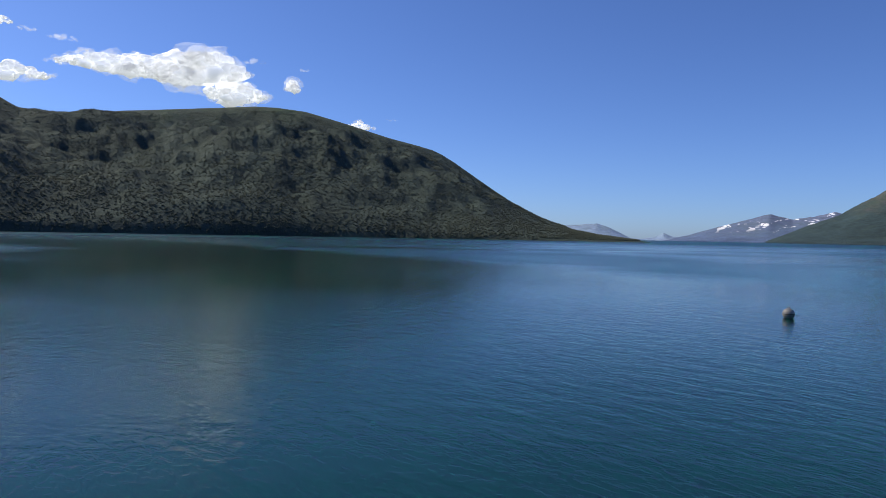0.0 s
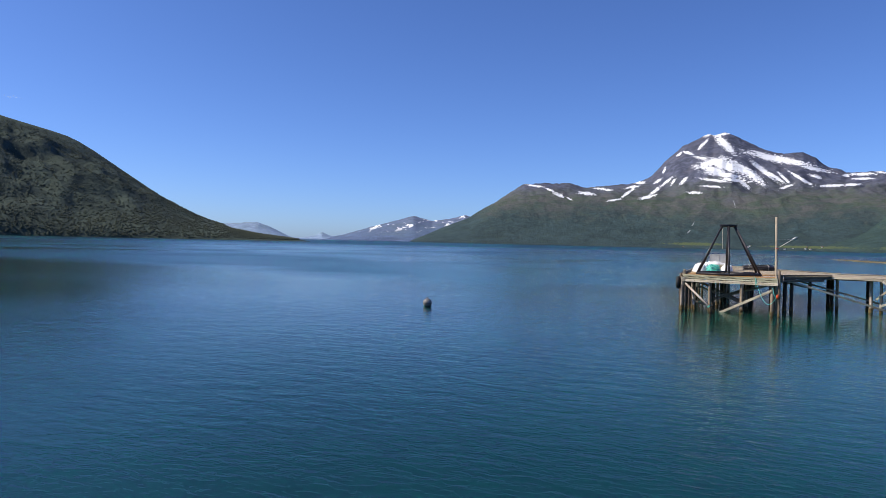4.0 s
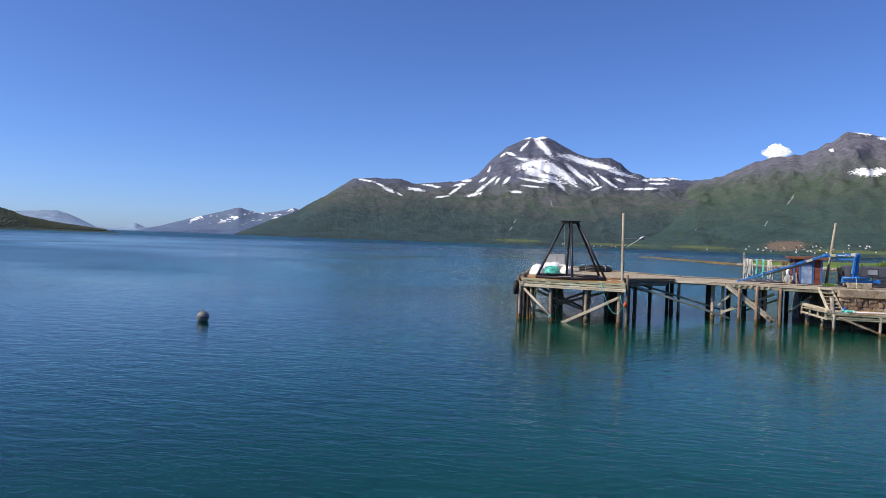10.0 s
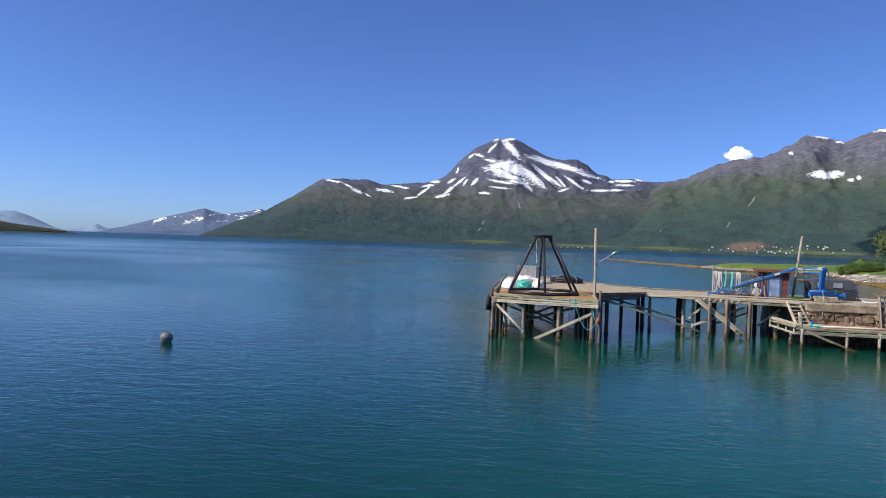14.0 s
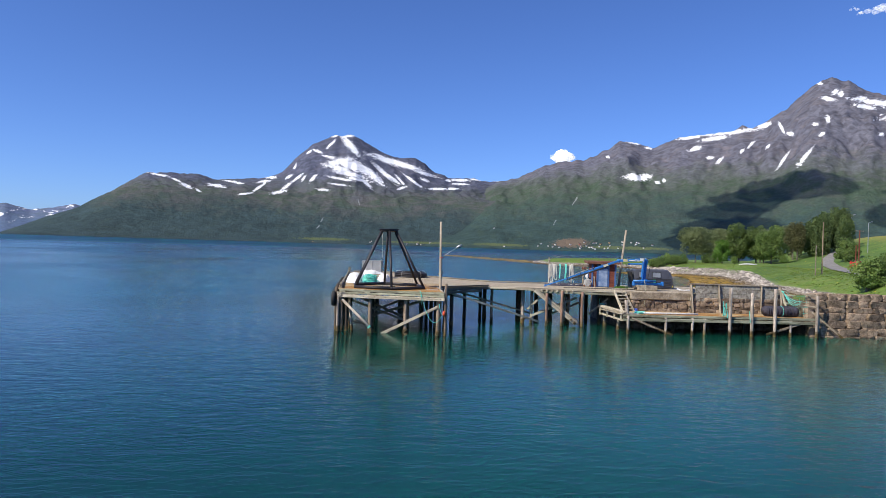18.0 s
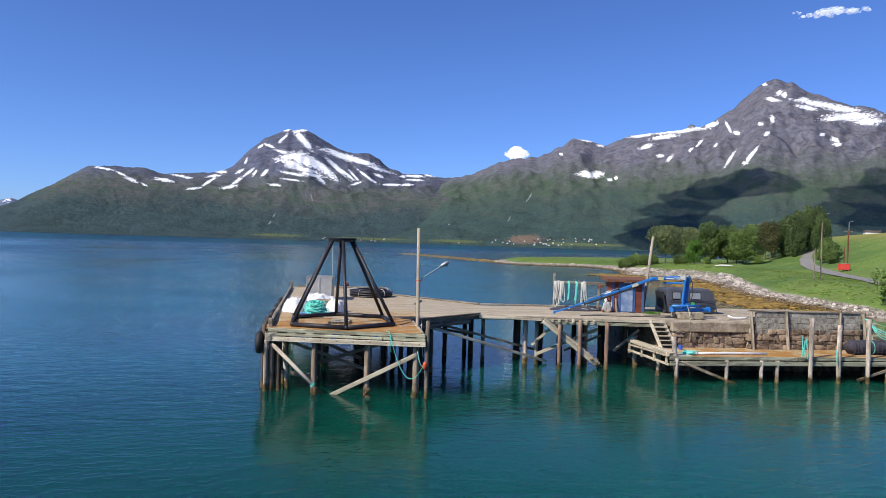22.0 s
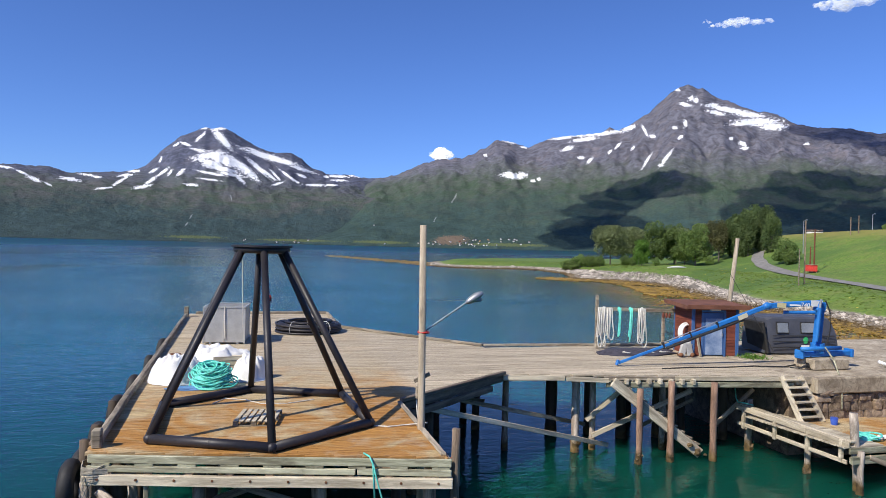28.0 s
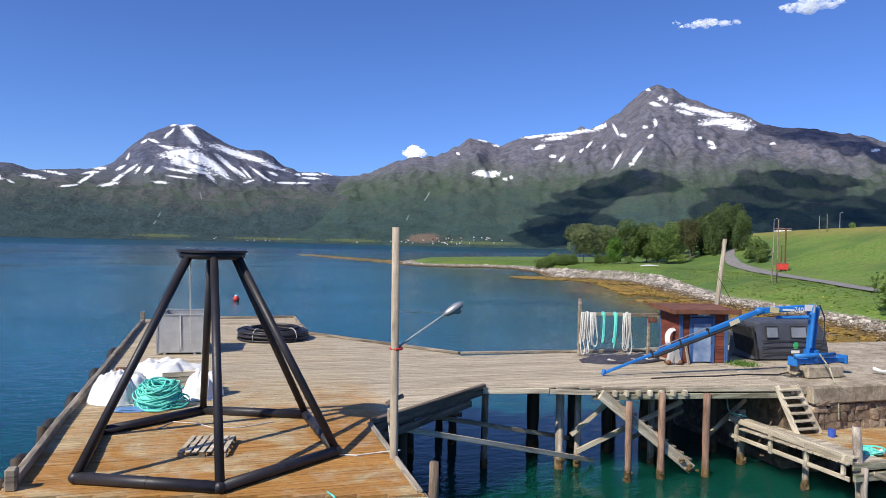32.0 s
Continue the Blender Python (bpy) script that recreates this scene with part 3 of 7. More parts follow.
vt.nodes["Principled BSDF"].inputs["Roughness"].default_value = 1.0


# ---- builders ----
def part(name, bm, material, parent=None, label="", smooth=False):
    me = bpy.data.meshes.new(name)
    laid = LAID.pop(id(bm), None)
    bm.to_mesh(me)
    bm.free()
    if smooth:
        for f in me.polygons:
            f.use_smooth = True
    me.materials.append(material)
    ob = new(name, me)
    ob.parent = parent
    if parent and parent.name in TIMBERS:   # children of a timber keep their places
        ob.matrix_parent_inverse = parent.matrix_basis.inverted()
    if laid:
        ob.matrix_basis = laid
        TIMBERS.add(ob.name)
    if label:
        ob["label"] = label
    return ob


def mesh_part(name, verts, faces, material, parent=None, smooth=False):
    me = bpy.data.meshes.new(name)
    me.from_pydata([tuple(v) for v in verts], [], [tuple(f) for f in faces])
    me.update()
    if smooth:
        for f in me.polygons:
            f.use_smooth = True
    me.materials.append(material)
    ob = new(name, me)
    ob.parent = parent
    return ob


def thing(name, label, category, at=(0, 0, 0), rz=0.0, group="", kind=""):
    ob = new(name)
    ob.empty_display_size = 0.2
    ob.matrix_basis = pose(*at, 0, 0, rz)
    return tagged(ob, label, category, group, kind)


def box(bm, size, at=(0, 0, 0), turn=(0, 0, 0), bevel=0.0):
    r = bmesh.ops.create_cube(bm, size=1.0, matrix=pose(*at, *turn) @ Matrix.Diagonal((*size, 1)))
    if bevel:
        es = list({e for v in r["verts"] for e in v.link_edges})
        bmesh.ops.bevel(bm, geom=es, offset=bevel, segments=1, affect="EDGES")
    return bm


def aim(a, b):
    a, b = Vector(a), Vector(b)
    return Matrix.Translation((a + b) / 2) @ (b - a).to_track_quat("Z", "Y").to_matrix().to_4x4(), (b - a).length


def tube(bm, a, b, r, r2=None, seg=12, caps=True):
    m, n = aim(a, b)
    bmesh.ops.create_cone(bm, cap_ends=caps, segments=seg, radius1=r, radius2=r if r2 is None else r2, depth=n, matrix=m)
    return bm


LAID, TIMBERS = {}, set()


def beam(bm, a, b, w, h, bevel=0.012):
    """A timber from a to b, w wide (level) and h high, its grain along it."""
    a, b = Vector(a), Vector(b)
    d = (b - a).normalized()
    side = d.cross(Vector((0, 0, 1)))
    side = side.normalized() if side.length > 0.01 else Vector((1, 0, 0))
    up = side.cross(d)
    n = (b - a).length
    r = bmesh.ops.create_cube(bm, size=1.0, matrix=Matrix.Diagonal((n, w, h, 1)))
    if bevel:
        es = list({e for v in r["verts"] for e in v.link_edges})
        bmesh.ops.bevel(bm, geom=es, offset=bevel, segments=1, affect="EDGES")
    if n > 1.5:                         # long timbers are never quite straight
        cut = [e for e in bm.edges if abs(e.verts[0].co.x - e.verts[1].co.x) > n * 0.6]
        bmesh.ops.subdivide_edges(bm, edges=cut, cuts=6)
        for v in bm.verts:
            q = Vector((v.co.x * 0.7 + a.x * 3.1, a.y * 2.3 + b.x, a.z))
            v.co.y += min(w, h) * 0.10 * noise.noise(q)
            v.co.z += min(w, h) * 0.13 * noise.noise(q + Vector((0, 7, 0)))
    LAID[id(bm)] = Matrix.Translation((a + b) / 2) @ Matrix((d, -side, up)).transposed().to_4x4()
    return bm


def bent(bm, pts, r, seg=8, closed=False):
    """A round cable, rope or hose along a line of points."""
    pts = [Vector(p) for p in pts]
    rings, n = [], len(pts)
    for i, p in enumerate(pts):
        q0, q1 = (pts[i - 1], pts[(i + 1) % n]) if closed else (pts[max(i - 1, 0)], pts[min(i + 1, n - 1)])
        d = (q1 - q0).normalized()
        u = d.cross(Vector((0, 0, 1)))
        u = u.normalized() if u.length > 1e-3 else Vector((1, 0, 0))
        w = u.cross(d)
        rings.append([bm.verts.new(p + r * (math.cos(k * math.tau / seg) * u + math.sin(k * math.tau / seg) * w)) for k in range(seg)])
    for i in range(n if closed else n - 1):
        a, b = rings[i], rings[(i + 1) % n]
        for k in range(seg):
            bm.faces.new((a[k], a[(k + 1) % seg], b[(k + 1) % seg], b[k]))
    if not closed:
        bm.faces.new(rings[0][::-1])
        bm.faces.new(rings[-1])
    return bm


def hang(a, b, sag, n=14):
    a, b = Vector(a), Vector(b)
    return [a.lerp(b, i / n) - Vector((0, 0, sag * 4 * (i / n) * (1 - i / n))) for i in range(n + 1)]


def ball(bm, r, at=(0, 0, 0), sub=2, squash=(1, 1, 1), rough=0.0, seed=0.0, freq=1.0):
    ret = bmesh.ops.create_icosphere(bm, subdivisions=sub, radius=1.0)
    for v in ret["verts"]:
        k = 1 + rough * noise.noise(v.co * freq + Vector((seed, seed * 1.7, -seed)))
        v.co = Vector((v.co.x * squash[0], v.co.y * squash[1], v.co.z * squash[2])) * r * k + Vector(at)
    return bm


def ring(bm, R, r, at=(0, 0, 0), turn=(0, 0, 0), seg=28, side=8):
    m = pose(*at, *turn)
    pts = [m @ Vector((R * math.cos(i * math.tau / seg), R * math.sin(i * math.tau / seg), 0)) for i in range(seg)]
    vs = []
    for i in range(seg):
        c = Vector((math.cos(i * math.tau / seg), math.sin(i * math.tau / seg), 0))
        vs.append([bm.verts.new(m @ (c * (R + r * math.cos(k * math.tau / side)) + Vector((0, 0, r * math.sin(k * math.tau / side))))) for k in range(side)])
    for i in range(seg):
        a, b = vs[i], vs[(i + 1) % seg]
        for k in range(side):
            bm.faces.new((a[k], b[k], b[(k + 1) % side], a[(k + 1) % side]))
    return bm


BM = bmesh.new


# ---- sea, mountains, clouds ----
def sheet(name, x0, x1, y0, y1, z, material):
    bm = BM()
    vs = [bm.verts.new(p) for p in ((x0, y0, z), (x1, y0, z), (x1, y1, z), (x0, y1, z))]
    bm.faces.new(vs)
    return part(name, bm, material)


tagged(sheet("water", -4900, 4900, -4900, 4900, 0.0, WATER), "calm teal-blue fjord water with fine ripples", "water", kind="structure")


def smooth(t):
    t = np.clip(t, 0, 1)
    return t * t * (3 - 2 * t)


def fan(name, ridge, r0, r1, material, shelf=None, step=0.14, rows=56, rough=1.0, grain=0.0035, foot=7.5, bulge=1.0, seed=0.0, jag=0.0, even=0.25, broad=0.0, ribs=1.0):
    """A mountain side seen from the water: a height field over azimuth and distance. ridge: (azimuth, elevation of the skyline) in
    degrees; r0: the shore, r1: the crest; shelf: elevation of the wooded shelf in front of the crest."""
    az = np.arange(ridge[0][0], ridge[-1][0] + step / 2, step)
    el = np.interp(az, [p[0] for p in ridge], [p[1] for p in ridge])
    ss = np.concatenate([np.linspace(0, 1, rows), [1.06, 1.16, 1.3]])
    verts, faces = [], []
    for s in ss:
        for a, e in zip(az, el):
            r = r0 + (r1 - r0) * s
            x, y = r * math.sin(radians(a)), r * math.cos(radians(a))
            n1 = noise.fractal(Vector((x * grain, y * grain, seed)), 1.0, 2.1, 5) + broad * noise.noise(Vector((x * 0.0021, y * 0.0021, seed + 2.0)))
            n2 = 1.0 - abs(noise.fractal(Vector((x * grain * 1.7, y * grain * 1.7, seed + 9.1)), 1.0, 2.0, 4))
            top = math.tan(radians(e)) * r1 + foot * min(e, 1)
            top += jag * noise.fractal(Vector((a * 1.9, seed, 3.0)), 0.9, 2.2, 6) * min(1.0, e / 3) * min(s, 1.0) ** 6
            if shelf:
                sh = ((math.tan(radians(shelf)) * (r0 + (r1 - r0) * 0.42)) ** -5 + max(top * 0.85, 1.0) ** -5) ** -0.2
                low = sh * float(smooth(s / 0.46)) ** bulge
                z = low + (top - sh) * float(np.clip((s - 0.42) / 0.58, 0, 1)) ** 1.35
            else:
                z = top * float(np.clip(s, 0, 1)) ** bulge
            q = min(s, 1.0)
            env = math.sin(math.pi * q) ** 0.8 * (even + (1 - even) * float(smooth((q - 0.3) / 0.4))) * (1 - 0.75 * float(smooth((q - 0.75) / 0.25)))
            rib = noise.ridged_multi_fractal(Vector((a * 0.55 + 0.5 * n1, s * 1.3, seed)), 0.9, 2.1, 3, 1.0, 2.0) - 1.0
            n3 = noise.ridged_multi_fractal(Vector((x * grain * 3.1, y * grain * 3.1, z * grain * 2 + seed)), 0.9, 2.1, 3, 1.0, 2.0)
            z += env * rough * top * (0.07 * n1 + 0.07 * (n2 - 0.75) + 0.03 * (n3 - 1.0) + 0.05 * ribs * rib)
            if s > 1:
                z = top * (1 - (s - 1) * 1.6)
            z += 9.0 * min(1.0, s * 14) * (1 - q) * min(1.0, e)
            if s == 0:
                z = -6.0
            verts.append((x, y, z))
    n = len(az)
    for i in range(len(ss) - 1):
        for k in range(n - 1):
            a = i * n + k
            faces.append((a, a + n, a + n + 1, a + 1))
    return mesh_part(name, verts, faces, material, smooth=True)


LEFT = [(-125, 6), (-112, 8), (-100, 10.5), (-92, 10.4), (-88.44, 9.03), (-87.47, 8.48), (-86.23, 8.34), (-84.43, 8.3), (-80.65, 8.92), (-76.61, 9.41), (-72.95, 9.83), (-70.9, 10.05), (-69.13, 10.07), (-66.83, 9.89), (-65.16, 9.49), (-63.13, 8.98),
        (-60.05, 8.1), (-57.28, 7.45), (-56.2, 7.15), (-55.4, 6.8), (-54.3, 6.15), (-52.03, 4.63), (-49.65, 3.05), (-48.1, 2.2), (-46.4, 1.4), (-44.6, 0.75), (-42.5, 0.4), (-40.5, 0.2), (-38.6, 0.02)]
hill = tagged(fan("hill", LEFT, 1120, 1950, HILL, rough=1.7, grain=0.0032, bulge=0.80, step=0.16, even=0.8, broad=2.8, ribs=0.2), "dark wooded hill across the fjord", "hill", kind="structure")
MID = [(-36.5, 0.02), (-34.5, 0.42), (-31.7, 1.21), (-29.6, 1.8), (-28.6, 2.12), (-28.2, 1.95), (-27, 1.68), (-25.6, 1.9), (-24.2, 2.25), (-23, 1.9), (-20, 1.2), (-16, 0.4)]
tagged(fan("far_ridge", MID, 3700, 4500, HAZY_FAR_FELL, rough=0.3, grain=0.004, seed=4, jag=6), "distant fell with snow streaks, coloured blue for haze", "mountain", kind="structure")
PALE = [(-49, 0.1), (-46, 0.7), (-44.3, 1.0), (-43, 1.12), (-41.6, 1.23), (-40.4, 0.85), (-38.9, 0.17), (-38, 0.1), (-36.9, 0.25), (-36.3, 0.58), (-35.6, 0.3), (-33, 0.1)]
tagged(fan("pale_ridge", PALE, 4100, 4700, HAZY_PALE_FELL, rough=0.2, grain=0.004, seed=7, jag=4), "far ridge at the end of the fjord, coloured pale for haze", "mountain", kind="structure")
MAIN = [(-29, 0.05), (-26.5, 0.9), (-23.9, 1.9), (-21.3, 3.66), (-20.4, 4.3), (-19.4, 4.95), (-17.6, 5.08), (-16.7, 5.01), (-15.6, 5.1), (-15.05, 4.93), (-14.37, 4.7), (-12.1, 4.92), (-10.9, 5.0), (-9.66, 5.3), (-9.03, 5.63), (-8.5, 6.2), (-7.98, 6.8), (-7.34, 7.4), (-6.7, 7.95), (-6.04, 8.3), (-5.38, 8.58),
        (-4.82, 8.88), (-4.36, 8.76), (-3.57, 8.97), (-3.0, 8.8), (-2.16, 8.33), (-0.97, 7.69), (0.23, 7.21), (1.93, 7.26), (2.8, 6.81), (3.55, 6.1), (4.43, 5.92), (4.81, 5.66), (6.82, 5.7), (8.1, 5.47), (10, 5.55), (11.7, 5.4), (16, 5.0), (22, 4.2), (28, 3.2)]
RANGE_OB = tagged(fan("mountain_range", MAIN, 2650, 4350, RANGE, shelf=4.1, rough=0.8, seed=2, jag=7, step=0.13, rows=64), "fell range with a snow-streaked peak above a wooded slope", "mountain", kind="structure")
EAST = [(3, 0.3), (5.5, 2.2), (7.3, 4.2), (8.8, 5.4), (10.64, 5.82), (11.54, 6.26), (12.56, 6.73), (14.1, 7.2), (16.27, 7.4), (17.23, 7.85), (18.18, 8.34), (18.97, 8.92), (19.77, 8.84), (20.73, 8.6), (21.54, 8.3), (22.63, 8.75), (23.57, 9.13), (25.76, 9.35), (27.62, 9.5), (28.23, 9.89), (29.0, 9.64), (30.05, 10.23), (31.23, 10.95),
        (32.1, 11.76), (32.97, 12.53), (33.55, 12.82), (34.12, 13.06), (34.47, 12.96), (34.86, 12.65), (35.29, 12.72), (35.73, 12.32), (36.16, 12.01), (37.3, 11.56), (38.15, 11.14), (39.25, 10.72), (40.34, 10.55), (41.01, 10.2), (41.68, 9.74), (43.12, 9.33), (45.0, 9.18), (47.0, 8.71), (48.72, 8.42), (50, 7.8), (56, 6.3), (64, 5.5), (75, 4.5), (95, 3), (120, 2)]
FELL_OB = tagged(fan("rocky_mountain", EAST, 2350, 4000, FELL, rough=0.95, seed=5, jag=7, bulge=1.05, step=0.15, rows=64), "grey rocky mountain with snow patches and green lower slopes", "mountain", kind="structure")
BACK = [(92, 2.0), (110, 3.2), (140, 4.5), (170, 5.0), (200, 5.5), (220, 6.0), (236, 6.0)]
tagged(fan("hills_behind", BACK, 1500, 2600, HILL, rough=0.6, seed=8, step=0.7, rows=24), "wooded hills closing the fjord", "hill", kind="structure")


def cloud(at, size, blobs, seed, label="white cumulus cloud", material=CLOUD):
    rnd = random.Random(seed)
    bm = BM()
    for i in range(blobs):
        u = rnd.uniform(-1, 1)
        r = size[2] * rnd.choice((0.13, 0.2, 0.3, 0.42)) * rnd.uniform(0.8, 1.3) * (1.1 - 0.75 * abs(u))
        ball(bm, r, (u * size[0], rnd.uniform(-1, 1) * size[1], rnd.uniform(-0.35, 0.75) * size[2] * (1 - abs(u) ** 1.6)), 2, (1.3, 1.2, 0.85), 0.6, seed + i * 3.3, 2.1)
    ob = part("cloud", bm, material, smooth=True)
    ob.matrix_basis = Matrix.Translation(at) @ pose(0, 0, 0, 0, 0, -math.degrees(math.atan2(at[0], at[1])))
    return tagged(ob, label, "cloud", kind="stuff")


def skyward(az, el, r):
    return (r * math.sin(radians(az)) * math.cos(radians(el)), r * math.cos(radians(az)) * math.cos(radians(el)), r * math.sin(radians(el)))


for az, el, size, blobs, seed in (
    (-79.3, 12.2, (360, 60, 84), 190, 1), (-75.3, 12.2, (250, 60, 120), 190, 2), (-73.4, 12.4, (190, 60, 120), 130, 17), (-71.6, 10.9, (170, 50, 90), 100, 18), (-87.2, 10.9, (190, 40, 62), 90, 4), (-88.3, 14.3, (100, 30, 40), 40, 5),
    (-67.1, 11.7, (32, 20, 56), 26, 6), (-61.6, 8.9, (80, 30, 40), 40, 7), (14.4, 7.6, (58, 30, 62), 60, 9)):
    cloud(skyward(az, el, 4200), size, blobs, seed)
    if blobs > 25:
        cloud(skyward(az, el, 4150), tuple(1.16 * k for k in size), blobs // 2, seed + 60, "thin ragged edge of a white cloud", WISP)
for az, el, size, blobs, seed in ((37.9, 17.3, (160, 20, 40), 54, 10), (45.1, 17.9, (150, 30, 66), 60, 11), (35.5, 17.6, (40, 20, 16), 10, 12), (-83.7, 13.7, (80, 20, 26), 24, 13), (-86.0, 14.0, (46, 20, 24), 16, 14), (-70.2, 13.5, (70, 20, 26), 20, 15), (-66.2, 13.2, (36, 20, 16), 12, 16), (-59.0, 9.6, (60, 20, 12), 12, 19), (-81.6, 12.9, (120, 30, 34), 30, 20)):
    cloud(skyward(az, el, 4200), size, blobs, seed, "thin wisp of white cloud", WISP)
# clouds overhead whose shade lies on the rocky mountain: bearing and height angle of each lump's shade, and its radius
for lumps in (((32.9, 5.4, 105), (30.9, 5.0, 110), (29.1, 4.0, 100), (27.5, 3.1, 90), (26.4, 1.9, 85), (25.6, 0.9, 80), (27.3, 1.2, 90), (28.8, 2.0, 80)),
              ((43.9, 8.9, 120), (46.1, 8.4, 130), (48.6, 7.6, 130), (51.5, 6.6, 150)),
              ((41.3, 4.1, 110), (43.6, 4.8, 130), (45.5, 5.4, 110), (39.7, 3.0, 90), (42.5, 2.4, 110), (45.5, 2.6, 120), (48.4, 3.2, 120), (50.5, 2.2, 120), (53, 3.5, 150), (57, 3.0, 180))):
    bm, mid = BM(), None
    for k, (az, el, r) in enumerate(lumps):
        way = Vector((math.sin(radians(az)), math.cos(radians(az)), math.tan(radians(el))))
        hit, at, _, _ = FELL_OB.ray_cast(Vector((-3.5, -12.6, 7.9)) + way * 1500, way)
        at = (at if hit else way * 2600) + SUN_DIR * (1500 / SUN_DIR.z)
        mid = mid or at
        ball(bm, r * 1.28, at - mid, 3, (1.1, 1.1, 0.75), 0.38, az, 2.0)
    ob = tagged(part("cloud", bm, VEIL, smooth=True), "broad white cloud drifting overhead", "cloud", kind="stuff")
    ob.location = mid


def forest(name, az0, az1, r0, r1, count, size, ridge, surface, label, material=LEAF_DARK):
    """Small ragged trees standing on a mountain side."""
    rnd = np.random.RandomState(5)
    verts, faces = [], []
    for i in range(count):
        az, r = radians(rnd.uniform(az0, az1)), r0 + (r1 - r0) * rnd.uniform() ** 1.3
        x, y = r * math.sin(az), r * math.cos(az)
        hit, loc, nor, _ = surface.ray_cast((x, y, 900), (0, 0, -1))
        if not hit or loc.z < 2 or noise.noise(Vector((x * 0.006, y * 0.006, 4.0))) + rnd.uniform(-0.5, 0.5) < -0.25:
            continue
        h = size * rnd.uniform(0.4, 0.8)
        w = h * rnd.uniform(0.5, 0.85)
        b, k, off = len(verts), 5, rnd.uniform(0, 6.28)
        for lv, rr in ((0.0, 0.55), (0.45, 1.0)):
            for j in range(k):
                q = rr * w * rnd.uniform(0.75, 1.2)
                verts.append((x + q * math.cos(off + j * 1.2566), y + q * math.sin(off + j * 1.2566), loc.z - 1 + h * lv))
        verts.append((x, y, loc.z + h))
        for j in range(k):
            a, c = b + j, b + (j + 1) % k
            faces.append((a, c, c + k, a + k))
            faces.append((a + k, c + k, b + 2 * k))
    ob = mesh_part(name, verts, faces, material, smooth=True)
    return tagged(ob, label, "forest", kind="stuff")


forest("woods", -90, -39, 1125, 1900, 30000, 3.8, LEFT, hill, "dense birch woods covering the hillside", WOODS)


# ---- land beyond the quay ----
SHORE = [(50, 4.2), (50, 10), (50, 19), (52, 30), (55, 38), (59, 48), (62, 64), (64, 76), (71, 92), (79, 113), (82.5, 127), (79, 138), (71, 143), (76, 153), (85, 178), (87, 203), (82, 213), (70, 212), (61, 217), (56, 231), (60, 258), (74, 296), (110, 332), (180, 382), (300, 430), (700, 470)]


def shore_distance(x, y):
    """Metres inland of the shoreline, negative in the water."""
    best, p = np.full(x.shape, 1e9), SHORE + [(900, 480)]
    for (ax, ay), (bx, by) in zip(p[:-1], p[1:]):
        dx, dy = bx - ax, by - ay
        t = np.clip(((x - ax) * dx + (y - ay) * dy) / (dx * dx + dy * dy), 0, 1)
        best = np.minimum(best, np.hypot(x - ax - t * dx, y - ay - t * dy))
    xs, ys = np.array([q[0] for q in p]), np.array([q[1] for q in p])
    inside = np.zeros(x.shape, bool)
    px, py = list(xs) + [900, 900], list(ys) + [480, 4.2]
    j = len(px) - 1
    for i in range(len(px)):
        if py[i] != py[j]:
            cross = ((py[i] > y) != (py[j] > y)) & (x < (px[j] - px[i]) * (y - py[i]) / (py[j] - py[i]) + px[i])
            inside ^= cross
        j = i
    return np.where(inside, best, -best)


def land_height(x, y):
    x, y = np.asarray(x, float), np.asarray(y, float)
    d = shore_distance(x, y)
    # a built-up stone front towards the quay, a shelving beach elsewhere
    wide = np.where(y < 10, 1.6, np.interp(y, [10, 30, 60, 100, 150, 200, 300], [6, 9, 12, 17, 17, 12, 12]))
    z = np.where(d > 0, 2.95 * smooth(d / wide), np.maximum(d * 0.09, -3))
    z = np.where(d > 0, z * np.interp(y, [150, 210, 290], [1, 0.8, 0.62]), z)
    z = z + 0.030 * np.clip(d - 8, 0, 45) * np.interp(y, [180, 260], [1, 0.2])
    z = z + 10.6 * smooth((x - 0.35 * (y - 100) - 96) / 50) * smooth((300 - y) / 80)
    return z


def land_patch(name, x0, x1, y0, y1, step, label):
    xs, ys = np.arange(x0, x1 + 0.01, step), np.arange(y0, y1 + 0.01, step)
    gx, gy = np.meshgrid(xs, ys)
    z = land_height(gx, gy)
    verts, faces, n = [], [], len(xs)
    for i in range(len(ys)):
        for k in range(n):
            w = noise.fractal(Vector((gx[i, k] * 0.25, gy[i, k] * 0.25, 1.0)), 0.9, 2.0, 4) * 0.16 * float(smooth((z[i, k] + 0.8) / 1.5))
            verts.append((gx[i, k], gy[i, k], z[i, k] + w))
    for i in range(len(ys) - 1):
        for k in range(n - 1):
            a = i * n + k
            if max(z[i, k], z[i + 1, k], z[i, k + 1], z[i + 1, k + 1]) > -1.2:
                faces.append((a, a + 1, a + n + 1, a + n))
    return tagged(mesh_part(name, verts, faces, LAND, smooth=True), label, "ground", kind="structure")


ground = land_patch("ground", 28, 300, 4, 470, 1.7, "green meadow sloping down to a stony weed-fringed shore")


# ---- the pier ----
D = 3.12                                # deck level above the water


def left_edge(y):
    return -7.45 - 0.034 * y


def right_edge(y):
    if y < 5.08:
        return 0.06
    if y < 7.0:
        return 0.06 + (y - 5.08) * 1.24
    if y < 15.1:
        return 15.6
    if y < 22.9:
        return 5.9 - (y - 15.4) * 0.77
    return 0.12


def front_of(x):
    """Outer line of the walkway's seaward side."""
    if x < 0.06:
        return 0.0
    if x < 4.55:
        return 5.08 + (x - 0.06) / 1.24 * 1.03
    return 8.8 - (x - 4.55) * 0.165


def fy(x):
    """The slanting seaward front of the pier head."""
    return -0.25 - 0.225 * x


SLANT = -math.degrees(math.atan(0.225))


